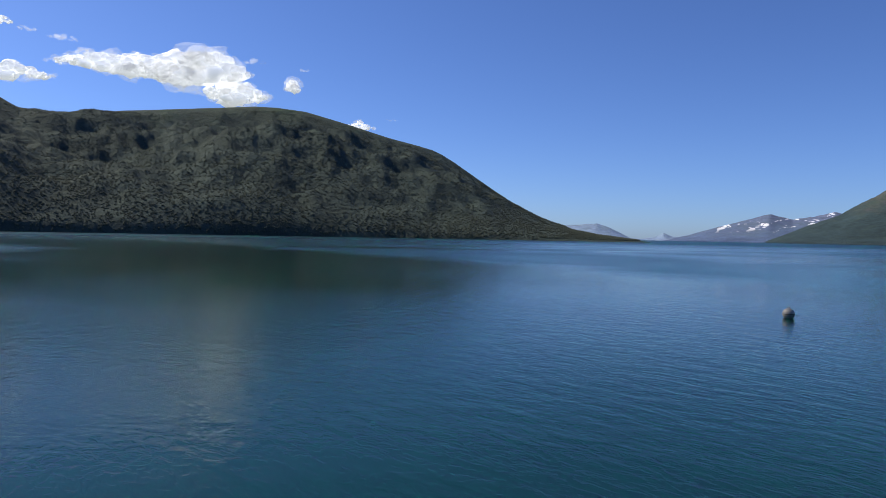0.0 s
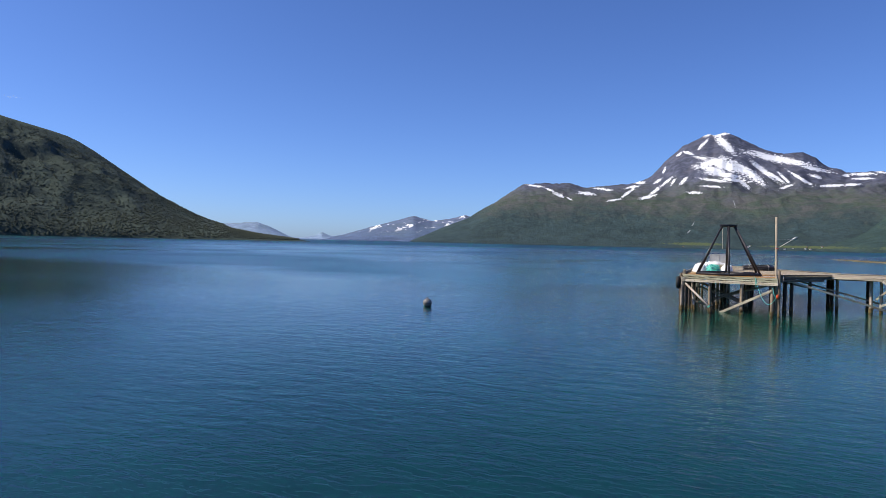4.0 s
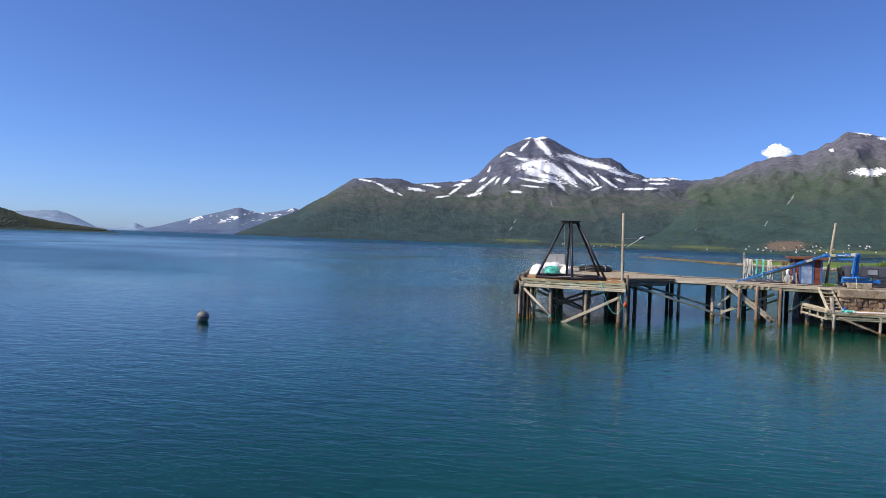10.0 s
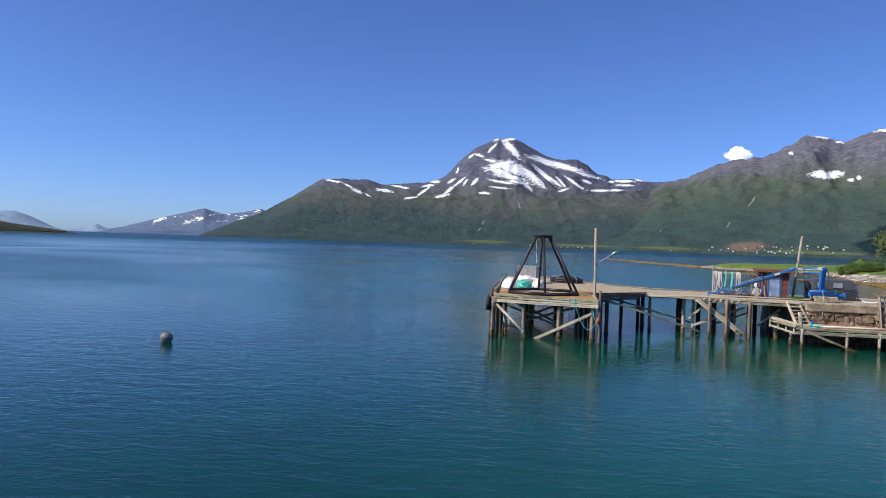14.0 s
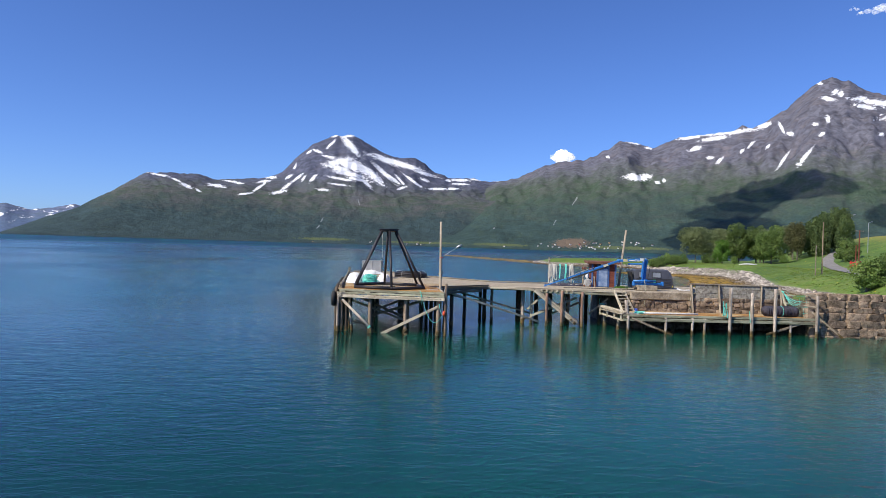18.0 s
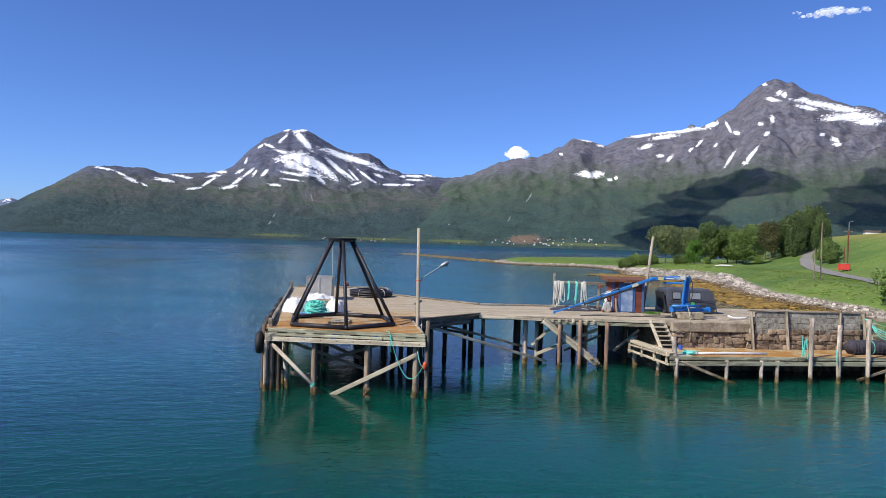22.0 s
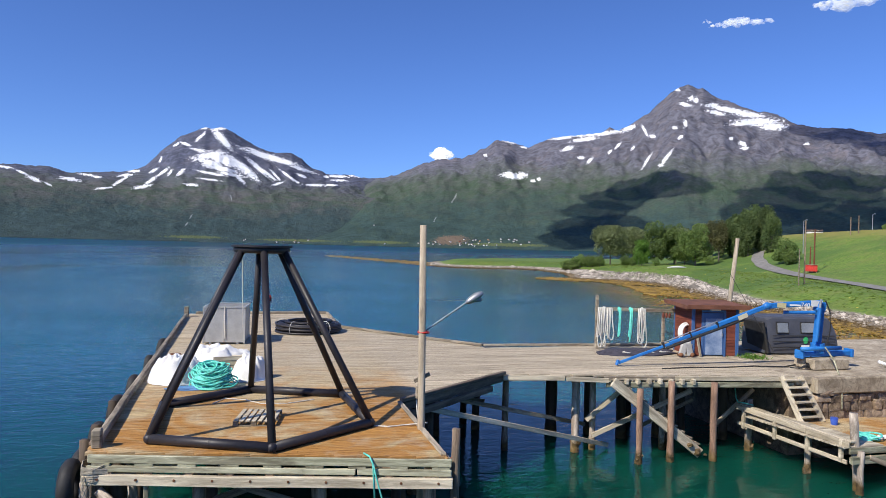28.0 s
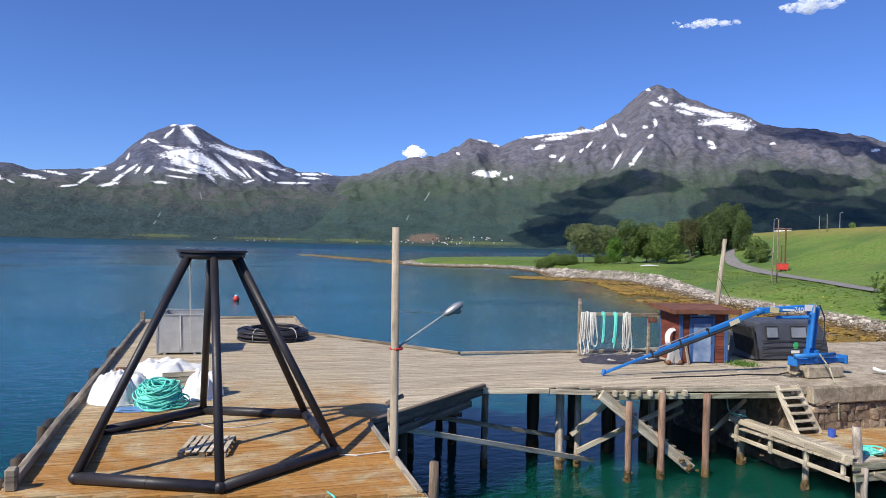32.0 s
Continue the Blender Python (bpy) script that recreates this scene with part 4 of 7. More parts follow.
deck = thing("pier_deck", "weathered plank deck of a timber pier, rust stained at its outer end", "pier deck", kind="structure")
BOARD = BM()
box(BOARD, (1, 1, 1), bevel=0.0)
board_mesh = bpy.data.meshes.new("plank")
BOARD.to_mesh(board_mesh)
BOARD.free()
board_mesh.materials.append(DECK)
rnd = random.Random(3)


def plank(x0, x1, y, w):
    ob = new("plank", board_mesh)
    ob.parent = deck
    ob.matrix_basis = Matrix.Translation(((x0 + x1) / 2, y, D - 0.03 + rnd.uniform(-0.004, 0.004))) @ pose(0, 0, 0, 0, 0, rnd.uniform(-0.05, 0.05)) @ Matrix.Diagonal((x1 - x0, w, 0.06, 1))


far = BM()
y, pitch = -0.2, 0.132
while y < 30.4:
    spans_x = []
    x0 = max(left_edge(y), -(y - 0.05 + 0.25) / 0.225) if y < 1.6 else left_edge(y)
    if y < 15.1 and y > 6.0:
        x1 = 15.6
        # seaward limit of the row on the walkway
        if y < 8.8:
            x1 = 0.06 + (y - 5.08) * 1.207 if y < 8.4 else 4.2
            xb = max(4.55, 4.55 + (8.8 - y) / 0.165)
            spans_x = [(x0, x1)] + ([(xb, 15.6)] if xb < 15.4 else [])
        else:
            spans_x = [(x0, x1)]
    else:
        x1 = 0.06 if y < 5.08 else (0.06 + (y - 5.08) * 1.207 if y < 6.1 else (5.9 - (y - 15.4) * 0.77 if y < 22.9 else 0.12))
        if 15.1 <= y < 15.4:
            x1 = 5.9
        spans_x = [(x0, x1)]
    for a, b in spans_x:
        cut = [a] + [c for c in (-3.7 + rnd.choice((-0.6, 0, 0.6)), 4.9 + rnd.choice((-0.6, 0.6)), 10.2 + rnd.choice((-0.6, 0.6))) if a + 0.8 < c < b - 0.8] + [b]
        for p, q in zip(cut[:-1], cut[1:]):
            j0, j1 = (rnd.uniform(-0.03, 0.03) if p == a else 0.003), (rnd.uniform(-0.03, 0.03) if q == b else -0.003)
            if y < 9.4:
                plank(p + j0, q + j1, y, pitch - 0.013)
            else:
                box(far, (q - p, pitch - 0.013, 0.06), ((p + q) / 2, y, D - 0.03 + rnd.uniform(-0.004, 0.004)))
    y += pitch
rest = part("far_planks", far, DECK, deck)
rest["kind"] = "stuff"

# joists and headstocks under the boards
for yy in np.arange(0.3, 30.3, 1.5):
    b = right_edge(yy) if not 7.0 <= yy < 15.1 else (4.6 if yy > 8.8 else (yy - 5.08) * 1.2 - 0.2)
    part("joist", beam(BM(), (max(left_edge(yy) + 0.1, -(yy + 0.1) / 0.225 if yy < 1.7 else -99), yy, D - 0.2), (min(b, 6) - 0.08, yy, D - 0.2), 0.16, 0.24), PILE_WOOD, deck)
for yy in (9.3, 11.2, 13.1, 14.8):
    part("joist", beam(BM(), (4.4, yy, D - 0.2), (15.4, yy, D - 0.2), 0.18, 0.24), PILE_WOOD, deck)

# seaward face: an edge board, spacer blocks and a lower waling
part("edge_board", beam(BM(), (-7.42, fy(-7.42) - 0.06, D - 0.10), (0.12, fy(0.12) - 0.06, D - 0.10), 0.07, 0.17), GREEN_WOOD, deck)
part("edge_board", beam(BM(), (-7.44, fy(-7.44) - 0.08, D - 0.30), (-1.9, fy(-1.9) - 0.08, D - 0.30), 0.08, 0.13), GREEN_WOOD, deck)
part("edge_board", beam(BM(), (-1.86, fy(-1.86) - 0.08, D - 0.29), (0.12, fy(0.12) - 0.08, D - 0.30), 0.08, 0.14), GREEN_WOOD, deck)
part("waling", beam(BM(), (-7.5, fy(-7.5) - 0.10, D - 0.52), (0.14, fy(0.14) - 0.10, D - 0.52), 0.16, 0.22), PALE_WOOD, deck)
for k in range(9):
    part("spacer_block", box(BM(), (0.38, 0.06, 0.046), (-7.15 + k * 0.88, fy(-7.15 + k * 0.88) - 0.07, D - 0.21), (0, 0, SLANT)), GREEN_WOOD, deck)
    part("spacer_block", box(BM(), (0.16, 0.1, 0.10), (-7.0 + k * 0.83, fy(-7.0 + k * 0.83) - 0.04, D - 0.405), (0, 0, SLANT)), PILE_WOOD, deck)
part("edge_board", beam(BM(), (0.10, -0.26, D - 0.14), (0.10, 5.05, D - 0.14), 0.07, 0.24), GREY_WOOD, deck)
part("waling", beam(BM(), (0.12, -0.2, D - 0.45), (0.12, 5.3, D - 0.45), 0.14, 0.2), GREY_WOOD, deck)
# kerbs
LK = [(-7.34, 1.95), (-7.55, 6.2), (-7.74, 12.0), (-7.95, 18.5), (-8.3, 28.3)]
for (xa, ya), (xb, yb) in zip(LK[:-1], LK[1:]):
    part("kerb", beam(BM(), (xa, ya + 0.02, D + 0.12), (xb, yb - 0.02, D + 0.12), 0.17, 0.18, 0.025), GREY_WOOD, deck)
for k in range(14):
    yy = 2.2 + k * 1.95
    part("kerb_block", box(BM(), (0.2, 0.3, 0.06), (left_edge(yy) + 0.06, yy, D + 0.02)), PILE_WOOD, deck)
for a, b in (((0.06, 5.0), (4.6, 8.72)), ((0.14, 30.2), (0.14, 22.9)), ((0.2, 22.8), (5.9, 15.35)), ((5.95, 15.3), (11.6, 15.05)), ((11.65, 15.05), (15.3, 14.85))):
    part("kerb", beam(BM(), (*a, D + 0.07), (*b, D + 0.07), 0.15, 0.12, 0.02), OLD_WOOD if a[1] == 5.0 else GREY_WOOD, deck)
part("kerb", beam(BM(), (0.0, -0.1, D + 0.03), (0.0, 5.0, D + 0.03), 0.13, 0.06), GREY_WOOD, deck)
part("kerb", beam(BM(), (-7.9, 30.3, D + 0.08), (0.1, 30.3, D + 0.08), 0.15, 0.14), GREY_WOOD, deck)
part("corner_post", box(BM(), (0.24, 0.26, 0.62), (-8.28, 28.5, D + 0.31), bevel=0.03), GREY_WOOD, deck)
# edge of the walkway
part("edge_board", beam(BM(), (0.15, 5.08, D - 0.14), (4.55, 8.78, D - 0.14), 0.07, 0.25), OLD_WOOD, deck)
part("waling", beam(BM(), (0.18, 5.0, D - 0.40), (3.9, 8.14, D - 0.36), 0.14, 0.2), OLD_WOOD, deck)
part("edge_board", beam(BM(), (4.55, 8.72, D - 0.12), (6.8, 8.36, D - 0.12), 0.07, 0.18), PALE_WOOD, deck)
part("edge_board", beam(BM(), (6.82, 8.30, D - 0.13), (8.35, 7.95, D - 0.17), 0.07, 0.17), PALE_WOOD, deck)
part("edge_board", beam(BM(), (10.9, 7.70, D - 0.10), (15.6, 6.92, D - 0.10), 0.07, 0.16), PALE_WOOD, deck)
part("edge_board", beam(BM(), (8.2, 8.06, D - 0.10), (10.9, 7.70, D - 0.10), 0.07, 0.14), GREY_WOOD, deck)
part("waling", beam(BM(), (8.3, 8.05, D - 0.33), (15.5, 6.98, D - 0.33), 0.14, 0.18), GREEN_WOOD, deck)
for k in range(8):
    xx = 8.6 + k * 0.42
    part("joist_end", beam(BM(), (xx, 7.85 - (xx - 8.6) * 0.155, D - 0.2), (xx, 9.2, D - 0.2), 0.12, 0.2), PALE_WOOD, deck)


def pile(x, y, top, r=0.13, material=PILE_WOOD, lean=(0, 0), name="pile", parent=None):
    """A tapered round pile with a worn, weed-brown foot in the tide."""
    bm = BM()
    seg, rows = 10, 9
    vs = []
    for i in range(rows):
        t = i / (rows - 1)
        z = -1.4 + (top + 1.4) * t
        rr = r * (1.12 - 0.2 * t) * (0.86 if 1.25 < z + 1.0 < 1.9 else 1.0)
        vs.append([bm.verts.new((lean[0] * z + rr * (1 + 0.10 * noise.noise(Vector((x + k, y, z * 0.8)))) * math.cos(k * math.tau / seg),
                                 lean[1] * z + rr * (1 + 0.10 * noise.noise(Vector((x, y + k, z * 0.8)))) * math.sin(k * math.tau / seg), z)) for k in range(seg)])
    for a, b in zip(vs[:-1], vs[1:]):
        for k in range(seg):
            bm.faces.new((a[k], a[(k + 1) % seg], b[(k + 1) % seg], b[k]))
    bm.faces.new(vs[-1])
    ob = part(name, bm, material, parent, smooth=True)
    ob.location = (x, y, 0)
    return ob


piling = thing("pier_piling", "round timber piles and cross braces standing in green water under the pier", "pier piling", kind="structure")
for x, y, top, mat in ((-7.25, fy(-7.25) + 0.22, D - 0.3, PILE_WOOD), (-6.9, fy(-6.9) + 0.4, D - 0.3, DARK_PILE), (-5.15, fy(-5.15) + 0.2, D - 0.4, PILE_WOOD), (-2.6, fy(-2.6) + 0.2, D - 0.4, PILE_WOOD), (-0.28, 0.0, D - 0.3, PILE_WOOD)):
    pile(x, y, top, 0.15, mat, parent=piling)
for y in (4.4, 8.6, 13.0, 17.4, 21.8, 26.0, 29.6):
    for k, x in enumerate((left_edge(y) + 0.2, -5.0, -2.5, -0.25)):
        pile(x + rnd.uniform(-0.15, 0.15), y + rnd.uniform(-0.3, 0.3), D - 0.3, 0.16, DARK_PILE if (k + int(y)) % 3 else PILE_WOOD, parent=piling)
for y in (2.6, 3.6, 6.4):
    pile(-7.35, y, D - 0.3, 0.15, DARK_PILE, parent=piling)
for x, y, top, mat, r in ((0.2, 5.6, D - 0.3, DARK_PILE, 0.17), (0.75, 6.2, D - 0.3, DARK_PILE, 0.17), (1.3, 6.6, D - 0.3, DARK_PILE, 0.16), (3.0, 12.3, D - 0.3, DARK_PILE, 0.16),
        (5.1, 9.95, D - 0.3, PILE_WOOD, 0.13), (4.9, 13.0, D - 0.3, DARK_PILE, 0.18), (4.65, 14.0, D - 0.3, DARK_PILE, 0.16), (7.83, 11.85, D - 0.3, DARK_PILE, 0.25), (7.7, 9.3, D - 0.3, BARE_PILE, 0.16), (8.5, 9.47, D - 0.3, BARE_PILE, 0.13),
        (9.35, 11.5, D - 0.3, DARK_PILE, 0.19), (10.45, 10.75, D - 0.3, DARK_PILE, 0.21), (11.25, 9.0, D - 0.3, BARE_PILE, 0.13), (11.65, 9.15, D - 0.3, RUST_PILE, 0.13), (12.0, 10.6, D - 0.3, DARK_PILE, 0.18), (12.5, 13.8, D - 0.3, DARK_PILE, 0.18), (13.28, 10.8, D - 0.3, DARK_PILE, 0.19),
        (14.6, 9.8, D - 0.3, DARK_PILE, 0.18), (14.5, 13.5, D - 0.3, DARK_PILE, 0.18)):
    pile(x, y, top, r, mat, parent=piling)
# outer fender posts
pile(0.24, -0.22, D + 0.62, 0.10, PILE_WOOD, name="fender_post", parent=piling)
pile(9.38, 7.52, 2.72, 0.12, RUST_PILE, name="fender_post", parent=piling)
pile(10.68, 7.55, 2.95, 0.13, RUST_PILE, name="fender_post", parent=piling)
pile(12.35, 7.36, 2.9, 0.13, RUST_PILE, name="fender_post", parent=piling)
for x, y in ((-7.7, 2.3), (-7.75, 3.6), (-7.9, 6.2)):
    pile(x, y, D + 0.05, 0.12, DARK_PILE, name="fender_post", parent=piling)
for a, b, w, h, mat in (((-0.35, fy(-0.35) + 0.02, 2.05), (-4.3, fy(-4.3) + 0.02, -0.05), 0.08, 0.2, PALE_WOOD), ((-7.0, 2.6, 0.75), (-5.0, 2.9, 0.35), 0.09, 0.2, BRACE_WOOD),
        ((-5.1, 4.2, 0.9), (-0.3, 4.2, 2.4), 0.08, 0.2, BRACE_WOOD), ((-7.2, 8.4, 2.4), (-2.6, 8.4, 0.4), 0.08, 0.2, BRACE_WOOD), ((-5, 12.8, 0.5), (-0.3, 12.8, 2.4), 0.08, 0.2, BRACE_WOOD), ((-7.3, 4.2, 2.3), (-2.6, 4.2, 0.6), 0.08, 0.18, BRACE_WOOD),
        ((0.9, 6.0, 2.72), (9.2, 9.5, 0.12), 0.09, 0.17, PALE_WOOD), ((0.7, 7.2, 3.0), (8.6, 10.3, 0.75), 0.08, 0.15, BRACE_WOOD), ((4.8, 11.6, 1.5), (-0.2, 9.0, 2.6), 0.08, 0.16, BRACE_WOOD),
        ((8.1, 9.2, 1.2), (9.75, 8.4, 3.0), 0.07, 0.18, PALE_WOOD), ((8.35, 9.2, 0.6), (12.25, 8.6, 2.35), 0.08, 0.19, PALE_WOOD), ((13.3, 8.6, 0.95), (14.9, 8.4, 2.35), 0.08, 0.17, BRACE_WOOD), ((10.2, 9.0, 0.9), (12.6, 9.0, 1.9), 0.07, 0.15, BRACE_WOOD)):
    part("brace", beam(BM(), a, b, w, h, 0.015), mat, piling)

log = part("brace", tube(BM(), (0, 0, -1.9), (0, 0, 1.9), 0.10, 0.085, 12), BARE_PILE, piling, "round sunlit log brace", True)
log.matrix_basis = Matrix.Translation((-5.85, fy(-5.85) - 0.02, 1.05)) @ Vector((2.7, -0.607, -2.55)).to_track_quat("Z", "Y").to_matrix().to_4x4()
knot = thing("rope_knot", "turquoise rope knotted round the slanting log brace", "rope")
for k in range(3):
    part("turn", ring(BM(), 0.115, 0.022, (-5.22 + 0.03 * k, fy(-5.22) - 0.02, 0.45 - 0.03 * k), (0, 133, 0), 16, 6), TEAL_ROPE, knot, smooth=True)
part("end", bent(BM(), [(-5.2, fy(-5.2) - 0.13, 0.42), (-5.26, fy(-5.26) - 0.16, 0.3), (-5.2, fy(-5.2) - 0.14, 0.2)], 0.02, 5), TEAL_ROPE, knot)
frayed = thing("frayed_rope", "frayed pale rope wound round the pier corner", "rope", (0.22, 1.42, 0))
fr = random.Random(23)
for k in range(22):
    z0 = D - 0.25 - 0.014 * k
    part("strand", bent(BM(), [(-7.2 - fr.uniform(0, 0.1), -0.2, z0 + fr.uniform(-0.04, 0.04)), (-7.5, -0.22 - fr.uniform(0, 0.04), z0 + fr.uniform(-0.06, 0.06)), (-7.74, -0.15, z0), (-7.80, 0.25, z0 + fr.uniform(-0.05, 0.05)), (-7.72, 0.5, z0)], fr.uniform(0.012, 0.022), 5), FRAYED, frayed)
for k in range(4):
    x = -7.66 + fr.uniform(-0.1, 0.18)
    part("loose_end", bent(BM(), [(x, -0.2, D - 0.45), (x + fr.uniform(-0.08, 0.08), -0.24, D - 0.65), (x + fr.uniform(-0.12, 0.12), -0.2, D - 0.8 - fr.uniform(0, 0.3))], 0.011, 5), FRAYED, frayed)
for x, y, top, lx, ly, mat in ((-7.5, 1.45, 2.5, 0.0, 0.0, BARE_PILE), (-6.5, 2.3, 2.8, -0.10, 0.05, BARE_PILE), (-6.8, 3.2, 2.8, 0.07, 0.02, DARK_PILE)):
    pile(x, y, top, 0.11, mat, (lx, ly), parent=piling)
for k in range(10):
    part("bolt", tube(BM(), (-7.2 + k * 0.78, fy(-7.2 + k * 0.78) - 0.20, D - 0.50), (-7.2 + k * 0.78, fy(-7.2 + k * 0.78) - 0.17, D - 0.50), 0.028, seg=8), RUST, deck)
part("batten", beam(BM(), (-6.22, fy(-6.22) - 0.06, D - 0.4), (-6.22, fy(-6.22) - 0.06, D - 1.05), 0.1, 0.05), GREEN_WOOD, deck)

# the broken landing stair hanging down into the water
stair = thing("broken_landing_stair", "broken slanting timber landing stair hanging into the water", "stair")
part("stringer", beam(BM(), (8.4, 7.75, 2.95), (11.95, 7.55, 0.22), 0.09, 0.36, 0.02), PALE_WOOD, stair)
part("stringer", beam(BM(), (8.65, 8.45, 2.95), (12.1, 8.25, 0.25), 0.09, 0.36, 0.02), PALE_WOOD, stair)
for k in range(11):
    t = (k + 0.7) / 11.5
    p = Vector((8.5, 8.1, 3.08)).lerp(Vector((12.05, 7.9, 0.4)), t)
    part("tread", box(BM(), (0.24, 0.75, 0.05), p, (0, 4, 0)), GREY_WOOD, stair)

wk = random.Random(12)
for k in range(14):
    t = wk.uniform(0.84, 1.0)
    p = Vector((8.5, 8.0, 2.95)).lerp(Vector((12.05, 7.8, 0.22)), t)
    part("weed_clump", ball(BM(), wk.uniform(0.05, 0.12), p + Vector((wk.uniform(-0.1, 0.1), wk.uniform(-0.45, 0.3), wk.uniform(-0.2, 0.02))), 2, (1.2, 1, 0.8), 0.7, k * 2.1, 1.8), TIDE_WEED, stair)
for x, y, r in ((7.7, 9.3, 0.2), (8.5, 9.47, 0.17), (-2.6, -0.0, 0.2), (-5.15, 0.6, 0.2), (-0.28, 0.0, 0.2), (14.85, 5.5, 0.18), (14.6, 8.25, 0.18), (9.38, 7.52, 0.15), (10.68, 7.55, 0.15)):
    for k in range(5):
        part("weed_clump", ball(BM(), r * wk.uniform(0.45, 0.75), (x + wk.uniform(-0.08, 0.08), y + wk.uniform(-0.08, 0.08), wk.uniform(-0.1, 0.38)), 2, (1, 1, 1.2), 0.6, k + x, 2.0), TIDE_WEED, piling)

# tyre fenders along the outer side
TYRE = BM()
ring(TYRE, 0.40, 0.17, turn=(0, 90, 0), seg=26, side=10)
tyre = part("tyre_fender", TYRE, RUBBER, smooth=True)
tyre.location = (-7.85, 1.75, 2.35)
tagged(tyre, "worn black tyre hung as a fender on the pier side", "tyre", "tyre fenders")
for k, (yy, zz) in enumerate(((2.9, 2.4), (4.6, 2.55), (7.6, 2.6), (10.8, 2.6), (15.0, 2.6), (20.0, 2.6))):
    copy_thing(tyre, pose(left_edge(yy) - 0.34, yy, zz - 0.12, 0, 4, rnd.uniform(-8, 8)))
part("corner_bollard", box(BM(), (0.2, 0.22, 0.42), (-7.34, 1.8, D + 0.21), bevel=0.03), GREY_WOOD, deck)
bol = thing("bollard", "rusty round mooring bollard on the deck", "bollard", (-6.9, 11.6, D))
part("post", tube(BM(), (0, 0, 0), (0, 0, 0.42), 0.13, 0.12), RUST, bol)
part("cap", tube(BM(), (0, 0, 0.42), (0, 0, 0.5), 0.18), RUST, bol)

# ---- things on the pier head ----
# six-legged pyramid of black pipe
cx, cy = -3.90, 3.87
hexa = [(-3.64, 0.75), (-6.30, 1.90), (-6.45, 5.25), (-4.20, 6.93), (-1.57, 5.90), (-1.23, 2.50)]
top_z, top_r = 7.56, 0.62
hx, hy = -3.96, 4.25
cage = thing("pipe_pyramid", "six-legged pyramid frame of black plastic pipe standing on the deck", "pyramid", (0, 0, 0))
hub = [(hx + top_r * math.cos(math.atan2(y - cy, x - cx)), hy + top_r * math.sin(math.atan2(y - cy, x - cx))) for x, y in hexa]
for k in range(6):
    (xa, ya), (xb, yb) = hexa[k], hexa[(k + 1) % 6]
    bt = BM()
    tube(bt, (xa, ya, D + 0.118), (xb, yb, D + 0.118), 0.112, seg=16)
    base = part("base_pipe", bt, BLACK_PIPE, cage, smooth=True)
    mx, my = (xa + xb) / 2, (ya + yb) / 2
    d = (Vector((xb, yb, 0)) - Vector((xa, ya, 0))).normalized() * 0.16
    part("weld_bead", tube(BM(), (mx - d.x * 0.1, my - d.y * 0.1, D + 0.118), (mx + d.x * 0.1, my + d.y * 0.1, D + 0.118), 0.119, seg=16), BLACK_PIPE, base)
    part("corner_joint", ball(BM(), 0.122, (xa, ya, D + 0.12), 3), BLACK_PIPE, cage, smooth=True)
    part("leg", tube(BM(), (xa, ya, D + 0.15), (*hub[k], top_z - 0.06), 0.09, seg=16), BLACK_PIPE, cage, smooth=True)
bm = BM()
ring(bm, top_r + 0.02, 0.10, (hx, hy, top_z - 0.06), seg=36, side=10)
part("top_ring", bm, BLACK_PIPE, cage, smooth=True)
bm = BM()
tube(bm, (hx, hy, top_z), (hx, hy, top_z + 0.05), top_r + 0.17, seg=36)
part("top_plate", bm, BLACK_PIPE, cage)
part("hanging_line", tube(BM(), (hx - 0.5, hy + 0.1, top_z), (hx - 0.45, hy + 0.1, D + 2.3), 0.012, seg=6), WHITE_ROPE, cage)

pal = thing("pallet", "weathered wooden pallet lying on the deck", "pallet", (-3.95, 3.62, D), -10)
for k in range(7):
    part("top_board", box(BM(), (0.10, 1.25, 0.022), (-0.45 + k * 0.15, 0, 0.135), bevel=0.004), PALE_WOOD, pal)
for k in (-1, 0, 1):
    part("runner", box(BM(), (1.02, 0.10, 0.022), (0, k * 0.56, 0.112)), GREY_WOOD, pal)
    part("runner", box(BM(), (1.02, 0.10, 0.022), (0, k * 0.56, 0.011)), GREY_WOOD, pal)
    for j in (-1, 0, 1):
        part("block", box(BM(), (0.12, 0.1, 0.078), (j * 0.45, k * 0.56, 0.061)), GREY_WOOD, pal)

